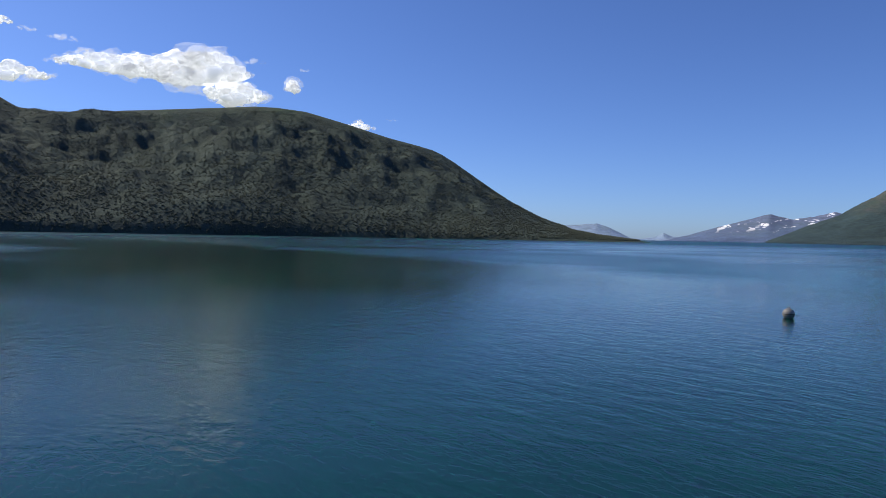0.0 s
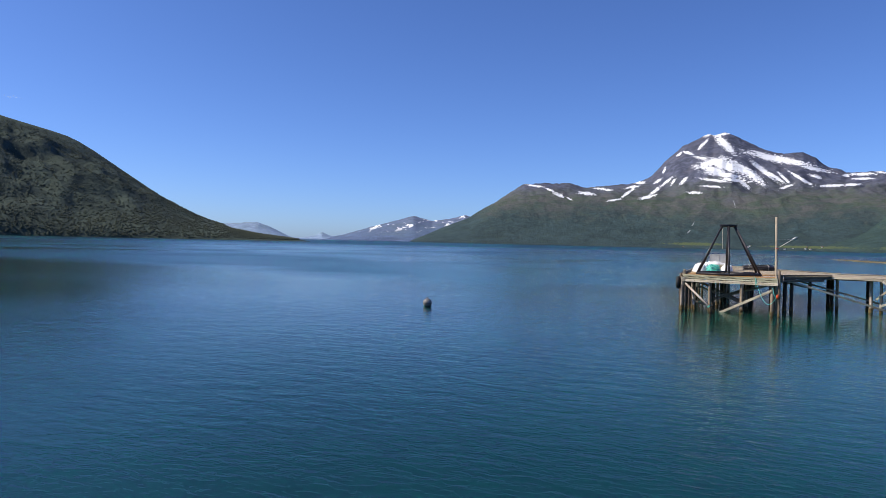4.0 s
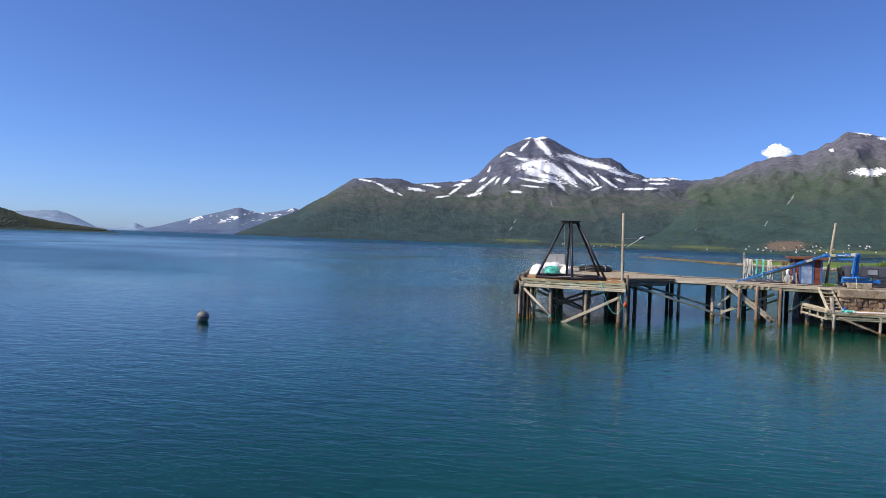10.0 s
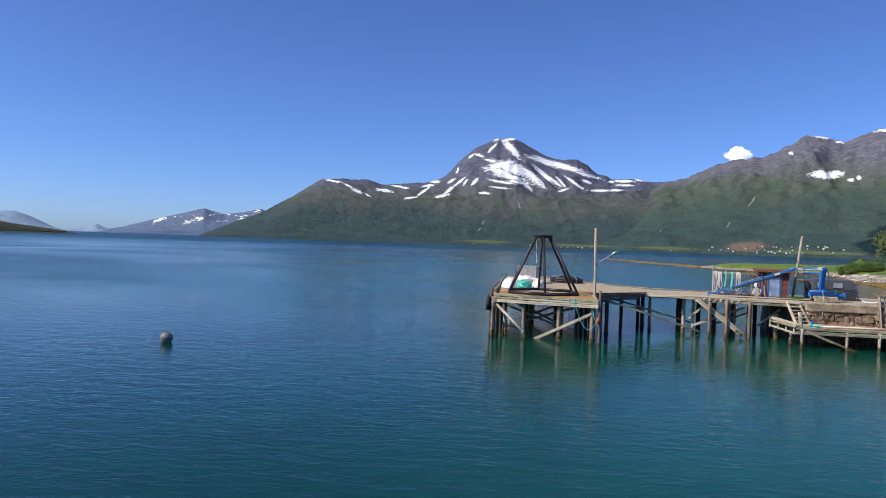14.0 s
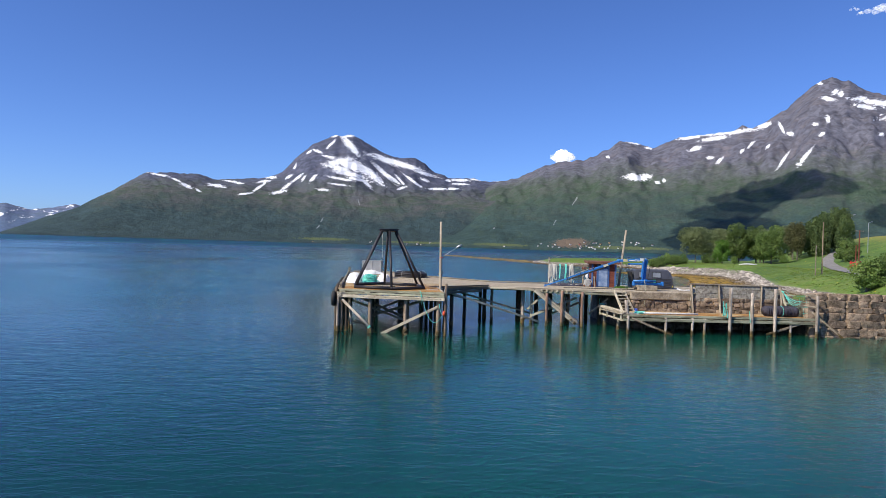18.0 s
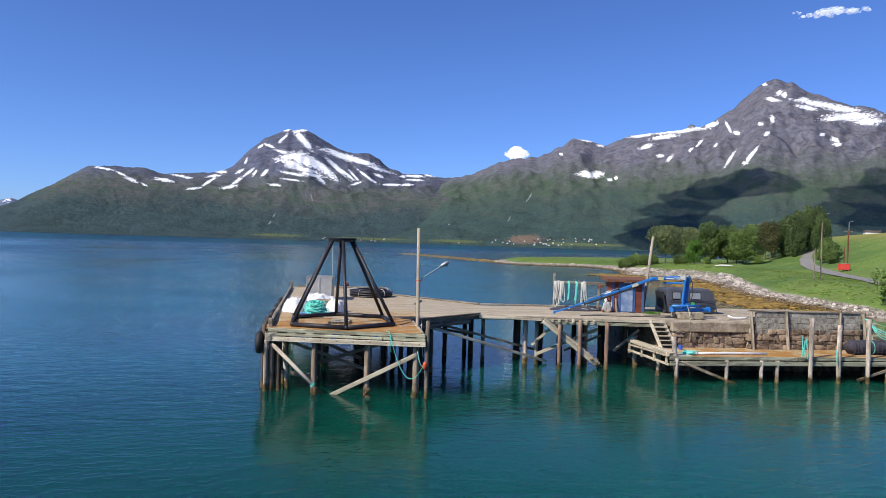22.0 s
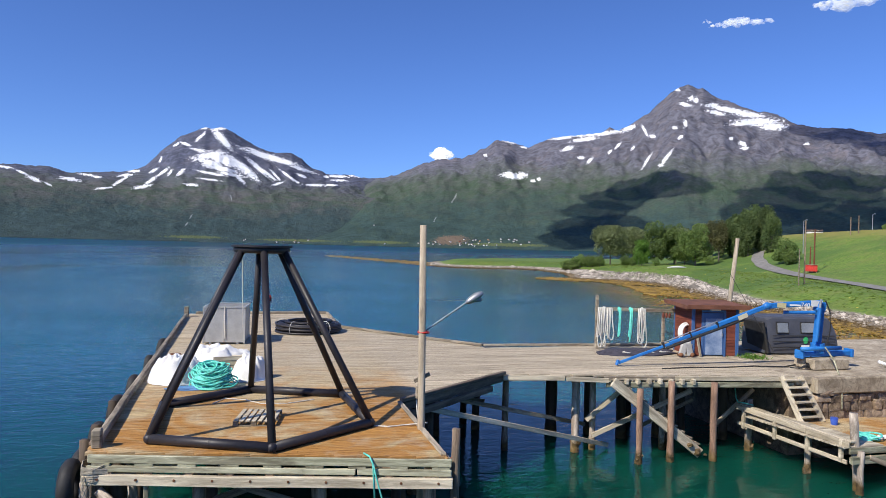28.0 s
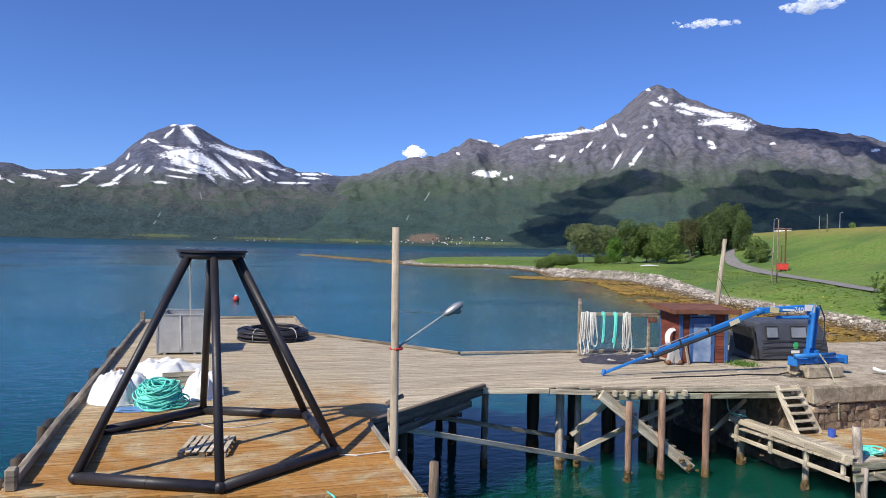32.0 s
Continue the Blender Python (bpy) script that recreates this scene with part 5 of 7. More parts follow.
tank = thing("metal_tank", "large open aluminium bin standing on the deck", "bin", (-5.45, 18.2, D), -5)
w, dp, hh = 1.75, 2.1, 1.55
for name, sz, at in (("front_wall", (w, 0.03, hh), (0, -dp / 2, hh / 2 + 0.08)), ("back_wall", (w, 0.03, hh), (0, dp / 2, hh / 2 + 0.08)), ("side_wall", (0.03, dp - 0.03, hh), (-w / 2 + 0.015, 0, hh / 2 + 0.08)),
        ("side_wall", (0.03, dp - 0.03, hh), (w / 2 - 0.015, 0, hh / 2 + 0.08)), ("bottom", (w - 0.06, dp - 0.04, 0.03), (0, 0, 0.1)),
        ("rim", (w + 0.08, 0.07, 0.06), (0, -dp / 2 - 0.01, hh + 0.08)), ("rim", (w + 0.08, 0.07, 0.06), (0, dp / 2 + 0.01, hh + 0.08)), ("rim", (0.07, dp - 0.06, 0.06), (-w / 2, 0, hh + 0.08)), ("rim", (0.07, dp - 0.06, 0.06), (w / 2, 0, hh + 0.08)),
        ("corner_post", (0.07, 0.07, hh), (-w / 2, -dp / 2 - 0.01, hh / 2 + 0.03)), ("corner_post", (0.07, 0.07, hh), (w / 2, -dp / 2 - 0.01, hh / 2 + 0.03)), ("skid", (0.1, dp, 0.08), (-w / 3, 0, 0.04)), ("skid", (0.1, dp, 0.08), (w / 3, 0, 0.04)),
        ("rib", (0.05, 0.03, hh - 0.1), (0, -dp / 2 - 0.03, hh / 2 + 0.08))):
    part(name, box(BM(), sz, at, bevel=0.006), ALU, tank)
part("rope", bent(BM(), hang((0.02, -dp / 2 - 0.05, hh + 0.12), (0.05, -dp / 2 - 0.06, 0.25), 0.0, 8), 0.02, 6), WHITE_ROPE, tank, "white hanging rope")

coil = thing("pipe_coil", "thick coil of black plastic hose lying on the deck", "hose coil", (-1.6, 21.3, D))
for k in range(26):
    lay, col = k // 6, k % 6
    bm = BM()
    ring(bm, 1.05 + col * 0.115 + rnd.uniform(-0.02, 0.02), 0.055, (rnd.uniform(-0.03, 0.03), rnd.uniform(-0.03, 0.03), 0.07 + lay * 0.115 + rnd.uniform(-0.01, 0.02)), (rnd.uniform(-1.2, 1.2), rnd.uniform(-1.2, 1.2), 0), seg=40, side=6)
    part("hose_turn", bm, BLACK_PIPE, coil, smooth=True)
for k in range(5):
    a = k * 1.2566 + 0.3
    bm = BM()
    ring(bm, 0.36, 0.018, (1.33 * math.cos(a), 1.33 * math.sin(a), 0.28), (90, 0, math.degrees(a)), seg=18, side=5)
    part("tie", bm, WHITE_ROPE, coil)

# tarpaulin heap with a coil of rope
heap = thing("tarpaulin_heap", "crumpled white tarpaulin heaped on the deck", "tarpaulin", (-5.6, 9.1, D))


def cloth(name, sx, sy, sz, at, seed, n=44):
    bm = BM()
    g = [[None] * n for _ in range(n)]
    for i in range(n):
        for k in range(n):
            u, v = i / (n - 1) * 2 - 1, k / (n - 1) * 2 - 1
            rr = min(1.0, math.hypot(u, v))
            lift = (1 - rr ** 5)
            a = noise.fractal(Vector((u * 2.1, v * 2.1, seed)), 0.8, 2.1, 5)
            crease = 1 - abs(noise.noise(Vector((u * 3.4 + seed, v * 3.4, seed)))) * 1.7
            z = lift * sz * (0.62 + 0.15 * a + 0.10 * (1 - rr)) + 0.13 * crease * lift
            q = 1 + 0.16 * noise.noise(Vector((math.atan2(v, u) * 1.6, seed, 0)))
            s = q if rr > 0 else 1
            dd = max(abs(u), abs(v)) / (math.hypot(u, v) + 1e-6)
            g[i][k] = bm.verts.new((at[0] + u * dd * sx * s, at[1] + v * dd * sy * s, max(at[2] + z, 0.012)))
    for i in range(n - 1):
        for k in range(n - 1):
            bm.faces.new((g[i][k], g[i + 1][k], g[i + 1][k + 1], g[i][k + 1]))
    return part(name, bm, WHITE_CLOTH, heap, smooth=True)


cloth("tarpaulin", 0.9, 0.85, 1.0, (-0.95, 0.0, 0), 1.0)
cloth("tarpaulin", 1.55, 0.9, 1.25, (0.15, 0.7, 0), 5.0)
cloth("tarpaulin", 0.62, 0.75, 0.95, (1.3, 0.1, 0), 9.0)
rope = thing("rope_coil", "tangled coil of turquoise rope on the tarpaulin", "rope", (-5.42, 7.95, D))
rope.scale = (0.95, 1.0, 1.12)
rr = random.Random(8)
for k in range(64):
    a0, b0, lay = rr.uniform(0.3, 0.82), rr.uniform(0.2, 0.62), rr.uniform(0.05, 0.62)
    off, ph = Vector((rr.uniform(-0.14, 0.14), rr.uniform(-0.1, 0.1), 0)), rr.uniform(0, 6)
    sc = 1.0 - 0.45 * lay / 0.62
    pts = []
    for i in range(26):
        t = i / 26 * math.tau
        pts.append(off + Vector((a0 * sc * math.cos(t), b0 * sc * math.sin(t), max(0.04, lay + 0.05 * math.sin(2 * t + ph) + 0.25 * b0 * math.sin(t) * sc))))
    part("rope_turn", bent(BM(), pts, 0.022, 6, True), TEAL_ROPE, rope, smooth=True)
part("core", ball(BM(), 0.55, (0, 0.05, 0.12), 2, (1.1, 0.8, 0.75), 0.2, 3), TEAL_ROPE, rope, smooth=True)
crate = thing("fish_crate", "pale wooden crate half hidden by the tarpaulin", "crate", (-4.95, 9.35, D), 8)
for k in range(3):
    part("slat", box(BM(), (1.05, 0.03, 0.13), (0, -0.26, 0.38 + k * 0.16)), PALE_WOOD, crate)
part("box", box(BM(), (1.0, 0.45, 0.74), (0, 0, 0.37)), PALE_WOOD, crate)
tarp2 = tagged(part("blue_sheet", ball(BM(), 0.6, (-5.9, 7.75, D + 0.03), 3, (1.3, 0.45, 0.10), 0.5, 4, 2.0), plain("blue_tarpaulin", (0.05, 0.16, 0.36), (0.16, 0.32, 0.58), 0.5, 3, 0.4), smooth=True), "crumpled light blue plastic sheet on the deck", "sheet")
cord = thing("deck_line", "thin white lines lying loose across the deck", "rope")
part("line", bent(BM(), [(-5.2, 5.6, D + 0.02), (-4.9, 6.2, D + 0.02), (-4.3, 5.9, D + 0.02), (-3.9, 5.4, D + 0.02), (-3.2, 5.3, D + 0.02), (-2.4, 5.7, D + 0.02)], 0.016, 5), WHITE_ROPE, cord)
part("line", bent(BM(), [(-1.3, 2.6, D + 0.02), (-0.8, 2.4, D + 0.02), (-0.3, 2.5, D + 0.02), (0.2, 2.3, D + 0.1)], 0.02, 5), WHITE_ROPE, cord)

# lamp mast beside the pier
mast = thing("lamp_mast", "tall weathered wooden mast with a street lamp on a thin arm", "lamp post", (0.09, 2.25, 0))
bm = BM()
tube(bm, (0, 0, -1.2), (-0.2, -0.3, 8.22), 0.11, 0.08, 14)
part("pole", bm, POLE_WOOD, mast, smooth=True)
part("arm", tube(BM(), (-0.1, -0.15, 5.55), (1.0, -0.2, 6.3), 0.026, seg=8), STEEL, mast)
part("stay", tube(BM(), (-0.12, -0.2, 6.36), (0.95, -0.2, 6.34), 0.007, seg=5), STEEL, mast)
head = part("lamp_head", ball(BM(), 0.2, (1.2, -0.2, 6.42), 3, (1.35, 0.6, 0.5)), STEEL, mast, "grey cobra-head lamp", True)
head.data.transform(Matrix.Translation((1.2, -0.2, 6.42)) @ pose(0, 0, 0, 0, -32, 0) @ Matrix.Translation((-1.2, 0.2, -6.42)))
part("lamp_glass", ball(BM(), 0.13, (1.24, -0.21, 6.37), 2, (1.3, 0.6, 0.55)), GLASS_GREY, head, "milky lens", True)
part("clamp", ring(BM(), 0.13, 0.03, (-0.1, -0.17, 5.55), seg=14, side=5), RED, mast, "red rope clamp")
part("switch_box", box(BM(), (0.16, 0.14, 0.34), (-0.16, -0.1, 4.05), bevel=0.02), GREY_WOOD, mast)
part("bracket", beam(BM(), (-0.3, -0.14, 4.32), (0.1, -0.14, 4.5), 0.04, 0.1), GREY_WOOD, mast)

# mooring rope with its float at the corner
line = thing("mooring_rope", "turquoise rope looped from the deck edge with an orange float", "rope")
part("loop", bent(BM(), hang((-1.55, -0.08, D - 0.1), (0.1, -0.45, 1.75), 1.35, 22), 0.019, 6), TEAL_ROPE, line, smooth=True)
part("loop", bent(BM(), hang((-0.25, -0.4, 2.3), (0.1, -0.45, 1.7), 0.35, 10), 0.025, 6), TEAL_ROPE, line, smooth=True)
part("float", ball(BM(), 0.15, (0.12, -0.45, 1.62), 3, (0.8, 0.8, 1.35)), ORANGE, line, "bright orange float", True)
part("tail", bent(BM(), [(-1.7, 0.3, D + 0.03), (-1.62, -0.02, D + 0.05), (-1.55, -0.08, D - 0.1), (-1.5, -0.1, D - 0.9)], 0.02, 6), TEAL_ROPE, line, smooth=True)
side_line = thing("orange_line", "thin orange and grey mooring lines slung between the posts", "rope")
part("line", bent(BM(), hang((0.2, 2.2, D - 0.1), (0.3, 0.1, D - 0.05), 0.35, 14), 0.014, 6), ORANGE, side_line, smooth=True)
part("line", bent(BM(), hang((0.6, 5.5, D + 0.15), (0.3, 1.0, D - 0.6), 1.4, 14), 0.02, 6), WHITE_ROPE, side_line, smooth=True)

# buoys
b1 = thing("mooring_buoy", "weathered grey ball buoy floating on the fjord", "buoy", (-26.7, -10.5, 0))
part("float", ball(BM(), 0.38, (0, 0, 0.27), 4), BUOY_GREY, b1, smooth=True)
part("eye", ring(BM(), 0.07, 0.018, (0, 0, 0.69), (90, 0, 0), 14, 5), RUST, b1)
part("waist", ring(BM(), 0.375, 0.02, (0, 0, 0.27), seg=32, side=5), RUBBER, b1)
b2 = thing("marker_buoy", "small red and white marker buoy in the bay", "buoy", (-3.2, 78, 0))
part("float", ball(BM(), 0.42, (0, 0, 0.3), 3), RED, b2, smooth=True)
part("cap", ball(BM(), 0.2, (0, 0, 0.68), 2), WHITE_PAINT, b2, "white top", True)


# ---- walkway: shed, rack, crane, boat cabin ----
shed = thing("shed", "small red boarded shed with blue trim and flat brown roof", "shed", (15.65, 12.55, D), -8)
W, L, H = 2.12, 1.7, 2.1
for k in range(15):
    z = 0.07 + k * 0.14
    for xa, xb in ((-W / 2 + 0.1, -0.58), (0.42, W / 2 - 0.1)):
        part("board", box(BM(), (xb - xa, 0.03, 0.128), ((xa + xb) / 2, -L / 2, z), (-4, 0, 0)), RED_WOOD, shed)
    part("board", box(BM(), (0.03, L - 0.1, 0.128), (-W / 2, 0, z), (0, 4, 0)), RED_WOOD, shed)
    part("board", box(BM(), (0.03, L - 0.1, 0.128), (W / 2, 0, z), (0, -4, 0)), RED_WOOD, shed)
part("back_wall", box(BM(), (W, 0.04, H), (0, L / 2, H / 2)), RED_WOOD, shed)
part("lining", box(BM(), (W - 0.06, L - 0.06, H - 0.02), (0, 0.01, H / 2 + 0.01)), BROWN_ROOF, shed)
for x in (-W / 2 + 0.03, W / 2 - 0.03):
    for yy in (-L / 2 - 0.02, L / 2):
        part("corner_board", box(BM(), (0.15, 0.05, H), (x, yy - 0.01, H / 2), bevel=0.008), BLUE_TRIM, shed)
part("door_frame", box(BM(), (0.09, 0.06, 1.96), (-0.60, -L / 2 - 0.03, 0.94)), BLUE_TRIM, shed)
part("door_frame", box(BM(), (0.09, 0.06, 1.96), (0.44, -L / 2 - 0.03, 0.94)), BLUE_TRIM, shed)
part("door_frame", box(BM(), (1.12, 0.06, 0.09), (-0.08, -L / 2 - 0.033, 1.98)), BLUE_TRIM, shed)
door = part("door", box(BM(), (0.94, 0.045, 1.88), (-0.08, -L / 2 - 0.02, 0.97), bevel=0.008), BLUE_TRIM, shed, "faded blue boarded door")
part("sheet", box(BM(), (0.78, 0.012, 1.6), (-0.07, -L / 2 - 0.052, 0.86), bevel=0.004), plain("scuffed_blue_sheet", (0.10, 0.18, 0.34), (0.36, 0.44, 0.58), 0.4, 2.5, 0.4), door, "scuffed plastic sheet")
part("door_handle", box(BM(), (0.03, 0.06, 0.14), (0.30, -L / 2 - 0.075, 0.95)), STEEL, door)
part("lamp", box(BM(), (0.5, 0.1, 0.07), (-0.05, -L / 2 - 0.09, 2.06), bevel=0.02), WHITE_PAINT, shed, "small white strip lamp")
part("roof", box(BM(), (W + 0.80, L + 0.7, 0.06), (-0.02, -0.06, H + 0.16), (3, 0, 0), 0.01), BROWN_ROOF, shed)
part("fascia", box(BM(), (W + 0.84, 0.04, 0.19), (-0.02, -L / 2 - 0.42, H + 0.09), bevel=0.008), BROWN_ROOF, shed)
part("fascia", box(BM(), (0.04, L + 0.66, 0.17), (-W / 2 - 0.42, -0.06, H + 0.12), (3, 0, 0)), BROWN_ROOF, shed)
part("fascia", box(BM(), (0.04, L + 0.66, 0.17), (W / 2 + 0.38, -0.06, H + 0.12), (3, 0, 0)), BROWN_ROOF, shed)

tall = thing("leaning_pole", "bare leaning grey wooden pole behind the shed", "pole", (17.6, 13.9, D - 0.6))
part("pole", tube(BM(), (0, 0, 0), (0.62, -0.1, 5.9), 0.12, 0.09, 12), POLE_WOOD, tall, smooth=True)

rack = thing("rope_rack", "wooden drying rack hung with white and turquoise ropes", "rack", (0, 0, D))
part("post", box(BM(), (0.13, 0.13, 2.5), (11.1, 14.3, 1.25), bevel=0.015), GREY_WOOD, rack)
part("post", box(BM(), (0.12, 0.12, 1.9), (14.2, 13.7, 0.95), bevel=0.015), GREY_WOOD, rack)
part("rail", beam(BM(), (10.95, 14.22, 1.86), (14.85, 13.5, 1.82), 0.06, 0.16), GREY_WOOD, rack)
rr = random.Random(14)
for t0, t1, count, mat in ((0.02, 0.17, 11, WHITE_ROPE), (0.28, 0.29, 2, TEAL_ROPE), (0.42, 0.43, 2, TEAL_ROPE), (0.55, 0.60, 6, WHITE_ROPE)):
    for k in range(count):
        p = Vector((10.98, 14.14, 1.92)).lerp(Vector((14.7, 13.46, 1.86)), rr.uniform(t0, t1))
        low = (rr.uniform(0.05, 0.9) if mat is WHITE_ROPE else rr.uniform(0.3, 0.9)) - p.z
        w, sway = (rr.uniform(0.05, 0.18), rr.uniform(-0.12, 0.12)) if mat is WHITE_ROPE else (0.03, rr.uniform(-0.06, 0.02))
        pts = []
        for i in range(17):
            a = i / 16
            dz = low * math.sin(math.pi * a) ** 0.55
            pts.append(p + Vector((w * math.cos(math.pi * a) * (0.6 + 0.6 * math.sin(math.pi * a)) + sway * math.sin(math.pi * a) + 0.02 * math.sin(9 * a + k), -0.07 - 0.03 * math.sin(7 * a + k), dz + 0.02)))
        part("hanging_rope", bent(BM(), pts, rr.uniform(0.024, 0.034), 6), mat, rack, smooth=True)
    part("knot", ball(BM(), 0.09, Vector((10.98, 14.12, 1.88)).lerp(Vector((14.7, 13.44, 1.82)), (t0 + t1) / 2), 2, (1, 0.8, 1.3), 0.4, t0), mat, rack, smooth=True)
for k in range(3):
    part("glove", ball(BM(), 0.09, (14.05 + k * 0.16, 13.45, 1.62), 2, (0.7, 0.5, 1.5), 0.3, k), RED_WOOD, rack, "dull red glove", True)
nets = tagged(part("fishing_net", ball(BM(), 1.0, (12.3, 12.8, D + 0.02), 4, (1.95, 0.85, 0.20), 0.14, 2.0, 2.4), NET, smooth=True), "flat heap of dark fishing net on the deck", "net")
loose = thing("loose_rope", "white rope trailing over the dark net", "rope")
pts = [(13.6 - k * 0.13 + 0.25 * math.sin(k * 1.9), 12.3 + 0.22 * math.cos(k * 1.3), D + 0.06 + 0.10 * abs(math.sin(k * 0.5))) for k in range(18)]
part("rope", bent(BM(), pts, 0.03, 6), WHITE_ROPE, loose, smooth=True)
hose = thing("hose_ring", "white hose coiled on the shed corner", "hose", (14.45, 12.25, D))
for k in range(3):
    part("turn", ring(BM(), 0.44 - 0.03 * k, 0.045, (0.02 * k, -0.05 * k, 0.95), (82, 8, 10), 30, 7), WHITE_PAINT, hose, smooth=True)
part("dark_turn", ring(BM(), 0.30, 0.05, (0.02, 0.02, 1.0), (82, 4, 10), 26, 7), RUBBER, hose, smooth=True)
part("green_hose", bent(BM(), [(0.55, -0.2, 0.9), (0.6, -0.22, 1.15), (0.72, -0.22, 1.2), (0.78, -0.22, 0.95), (0.7, -0.22, 0.7), (0.58, -0.2, 0.8)], 0.03, 6, True), plain("green_hose", (0.02, 0.12, 0.04), (0.05, 0.24, 0.08), 0.5), hose)
sack = thing("mooring_fitting", "pale grey plastic mooring fitting standing beside the shed", "fitting", (13.95, 11.5, D), -8)
FIT_GREY = plain("grey_plastic", (0.30, 0.30, 0.29), (0.50, 0.50, 0.48), 0.5, 3, 0.3)
for k in (-1, 1):
    part("cheek", box(BM(), (0.30, 0.16, 0.62), (0.13 * k, 0, 0.36), (0, 15 * -k, 0), 0.05), FIT_GREY, sack)
    part("foot", tube(BM(), (0.26 * k, -0.14, 0.12), (0.26 * k, 0.14, 0.12), 0.09, seg=16), RUST, sack, smooth=True)
part("eye", ring(BM(), 0.1, 0.035, (0, 0, 0.68), (90, 0, 0), 16, 6), STEEL, sack, "small steel eye", True)
plank_a = thing("leaning_planks", "two planks leaning on the shed wall", "plank", (14.3, 11.8, D))
part("plank", beam(BM(), (0, -0.1, 0.02), (0.3, 0.2, 1.1), 0.1, 0.035), PALE_WOOD, plank_a)
part("plank", beam(BM(), (0.35, -0.35, 0.02), (0.38, -0.02, 0.95), 0.12, 0.035), GREY_WOOD, plank_a)

# hydraulic crane, folded low with its boom resting on the deck
crane = thing("dock_crane", "blue hydraulic dock crane with its boom lowered onto the deck", "crane", (0, 0, D))
bx, by = 18.1, 8.6
part("concrete_foot", box(BM(), (1.7, 1.1, 0.42), (bx + 0.1, by - 0.1, 0.21), bevel=0.03), CONCRETE, crane)
part("base_beam", box(BM(), (2.7, 0.3, 0.2), (bx + 0.35, by, 0.55), (0, 0, 4), 0.02), BLUE, crane)
part("base_tube", tube(BM(), (bx - 1.05, by - 0.28, 0.80), (bx + 0.95, by - 0.20, 0.80), 0.085, seg=14), BLUE, crane, smooth=True)
for k in (-1, 1):
    part("outrigger_plate", box(BM(), (0.12, 0.42, 0.34), (bx + 0.35 + 1.3 * k, by + 0.08 * k, 0.56), (0, 0, 4), 0.02), BLUE, crane)
part("turntable", tube(BM(), (bx, by, 0.6), (bx, by, 0.98), 0.27, seg=20), BLUE, crane)
col = part("column", box(BM(), (0.25, 0.30, 1.7), (bx + 0.02, by, 1.72), (0, 5, 0), 0.04), BLUE, crane)
part("cylinder", tube(BM(), (bx - 0.35, by - 0.28, 1.1), (bx - 0.2, by - 0.28, 2.45), 0.08), BLUE, col)
part("piston", tube(BM(), (bx - 0.2, by - 0.28, 2.45), (bx - 0.15, by - 0.28, 2.8), 0.045), STEEL, col)
part("hose", bent(BM(), [(bx + 0.2, by - 0.26, 1.0), (bx + 0.33, by - 0.3, 1.6), (bx + 0.28, by - 0.3, 2.3), (bx + 0.05, by - 0.3, 2.75)], 0.025, 6), RUBBER, col)
head_p = Vector((bx + 0.08, by, 2.6))
elbow, tip = Vector((15.95, 9.0, 2.46)), Vector((9.75, 9.85, 0.12))
part("head_bracket", box(BM(), (0.42, 0.32, 0.42), head_p - Vector((0.02, 0, 0.12)), (0, 12, 0), 0.05), BLUE, crane)
inner = part("inner_boom", beam(BM(), head_p + Vector((0.1, 0, 0.05)), elbow, 0.17, 0.22, 0.03), BLUE, crane)
part("white_plate", box(BM(), (0.5, 0.012, 0.24), head_p.lerp(elbow, 0.12) + Vector((0, -0.15, 0.03)), (0, 3, -8)), WHITE_PAINT, inner, "blank white maker's plate")
part("yellow_plate", box(BM(), (0.38, 0.012, 0.2), head_p.lerp(elbow, 0.78) + Vector((0, -0.16, 0.03)), (0, 3, -8)), plain("yellow_plate", (0.5, 0.42, 0.2), (0.68, 0.6, 0.36), 0.5), inner, "faded yellow plate")
part("jack", tube(BM(), head_p + Vector((-0.3, -0.05, -0.35)), elbow + Vector((0.8, -0.02, -0.25)), 0.07), BLUE, inner)
mid1, mid2 = elbow.lerp(tip, 0.33), elbow.lerp(tip, 0.66)
part("elbow", ball(BM(), 0.18, elbow, 2, (1.1, 0.8, 0.9)), BLUE, crane, smooth=True)
outer = part("outer_boom", beam(BM(), elbow, mid1, 0.15, 0.18, 0.025), BLUE, crane)
part("yellow_plate", box(BM(), (0.42, 0.012, 0.18), elbow.lerp(mid1, 0.55) + Vector((0, -0.14, 0)), (0, -22.5, -7)), plain("cream_plate", (0.5, 0.45, 0.3), (0.68, 0.62, 0.45), 0.5), outer, "faded cream plate")
part("extension", beam(BM(), mid1 + Vector((0.1, 0, 0)), mid2, 0.12, 0.13, 0.018), BLUE, crane)
part("extension", beam(BM(), mid2 + Vector((0.1, 0, 0)), tip, 0.09, 0.10, 0.014), BLUE, crane)
part("ram", tube(BM(), elbow.lerp(tip, 0.16) + Vector((0, -0.02, -0.17)), elbow.lerp(tip, 0.68) + Vector((0, -0.02, -0.15)), 0.06), RUBBER, crane)
part("rail", tube(BM(), elbow.lerp(tip, 0.34) + Vector((0, 0, 0.15)), elbow.lerp(tip, 0.70) + Vector((0, 0, 0.13)), 0.022), STEEL, crane)
for t in (0.34, 0.52, 0.70):
    part("clip", box(BM(), (0.06, 0.14, 0.30), elbow.lerp(tip, t), (0, -20, -8), 0.01), RUBBER, crane)
part("hook_plate", box(BM(), (0.10, 0.13, 0.22), tip + Vector((-0.02, 0, 0.02)), (0, 20, 0), 0.02), BLUE, crane)
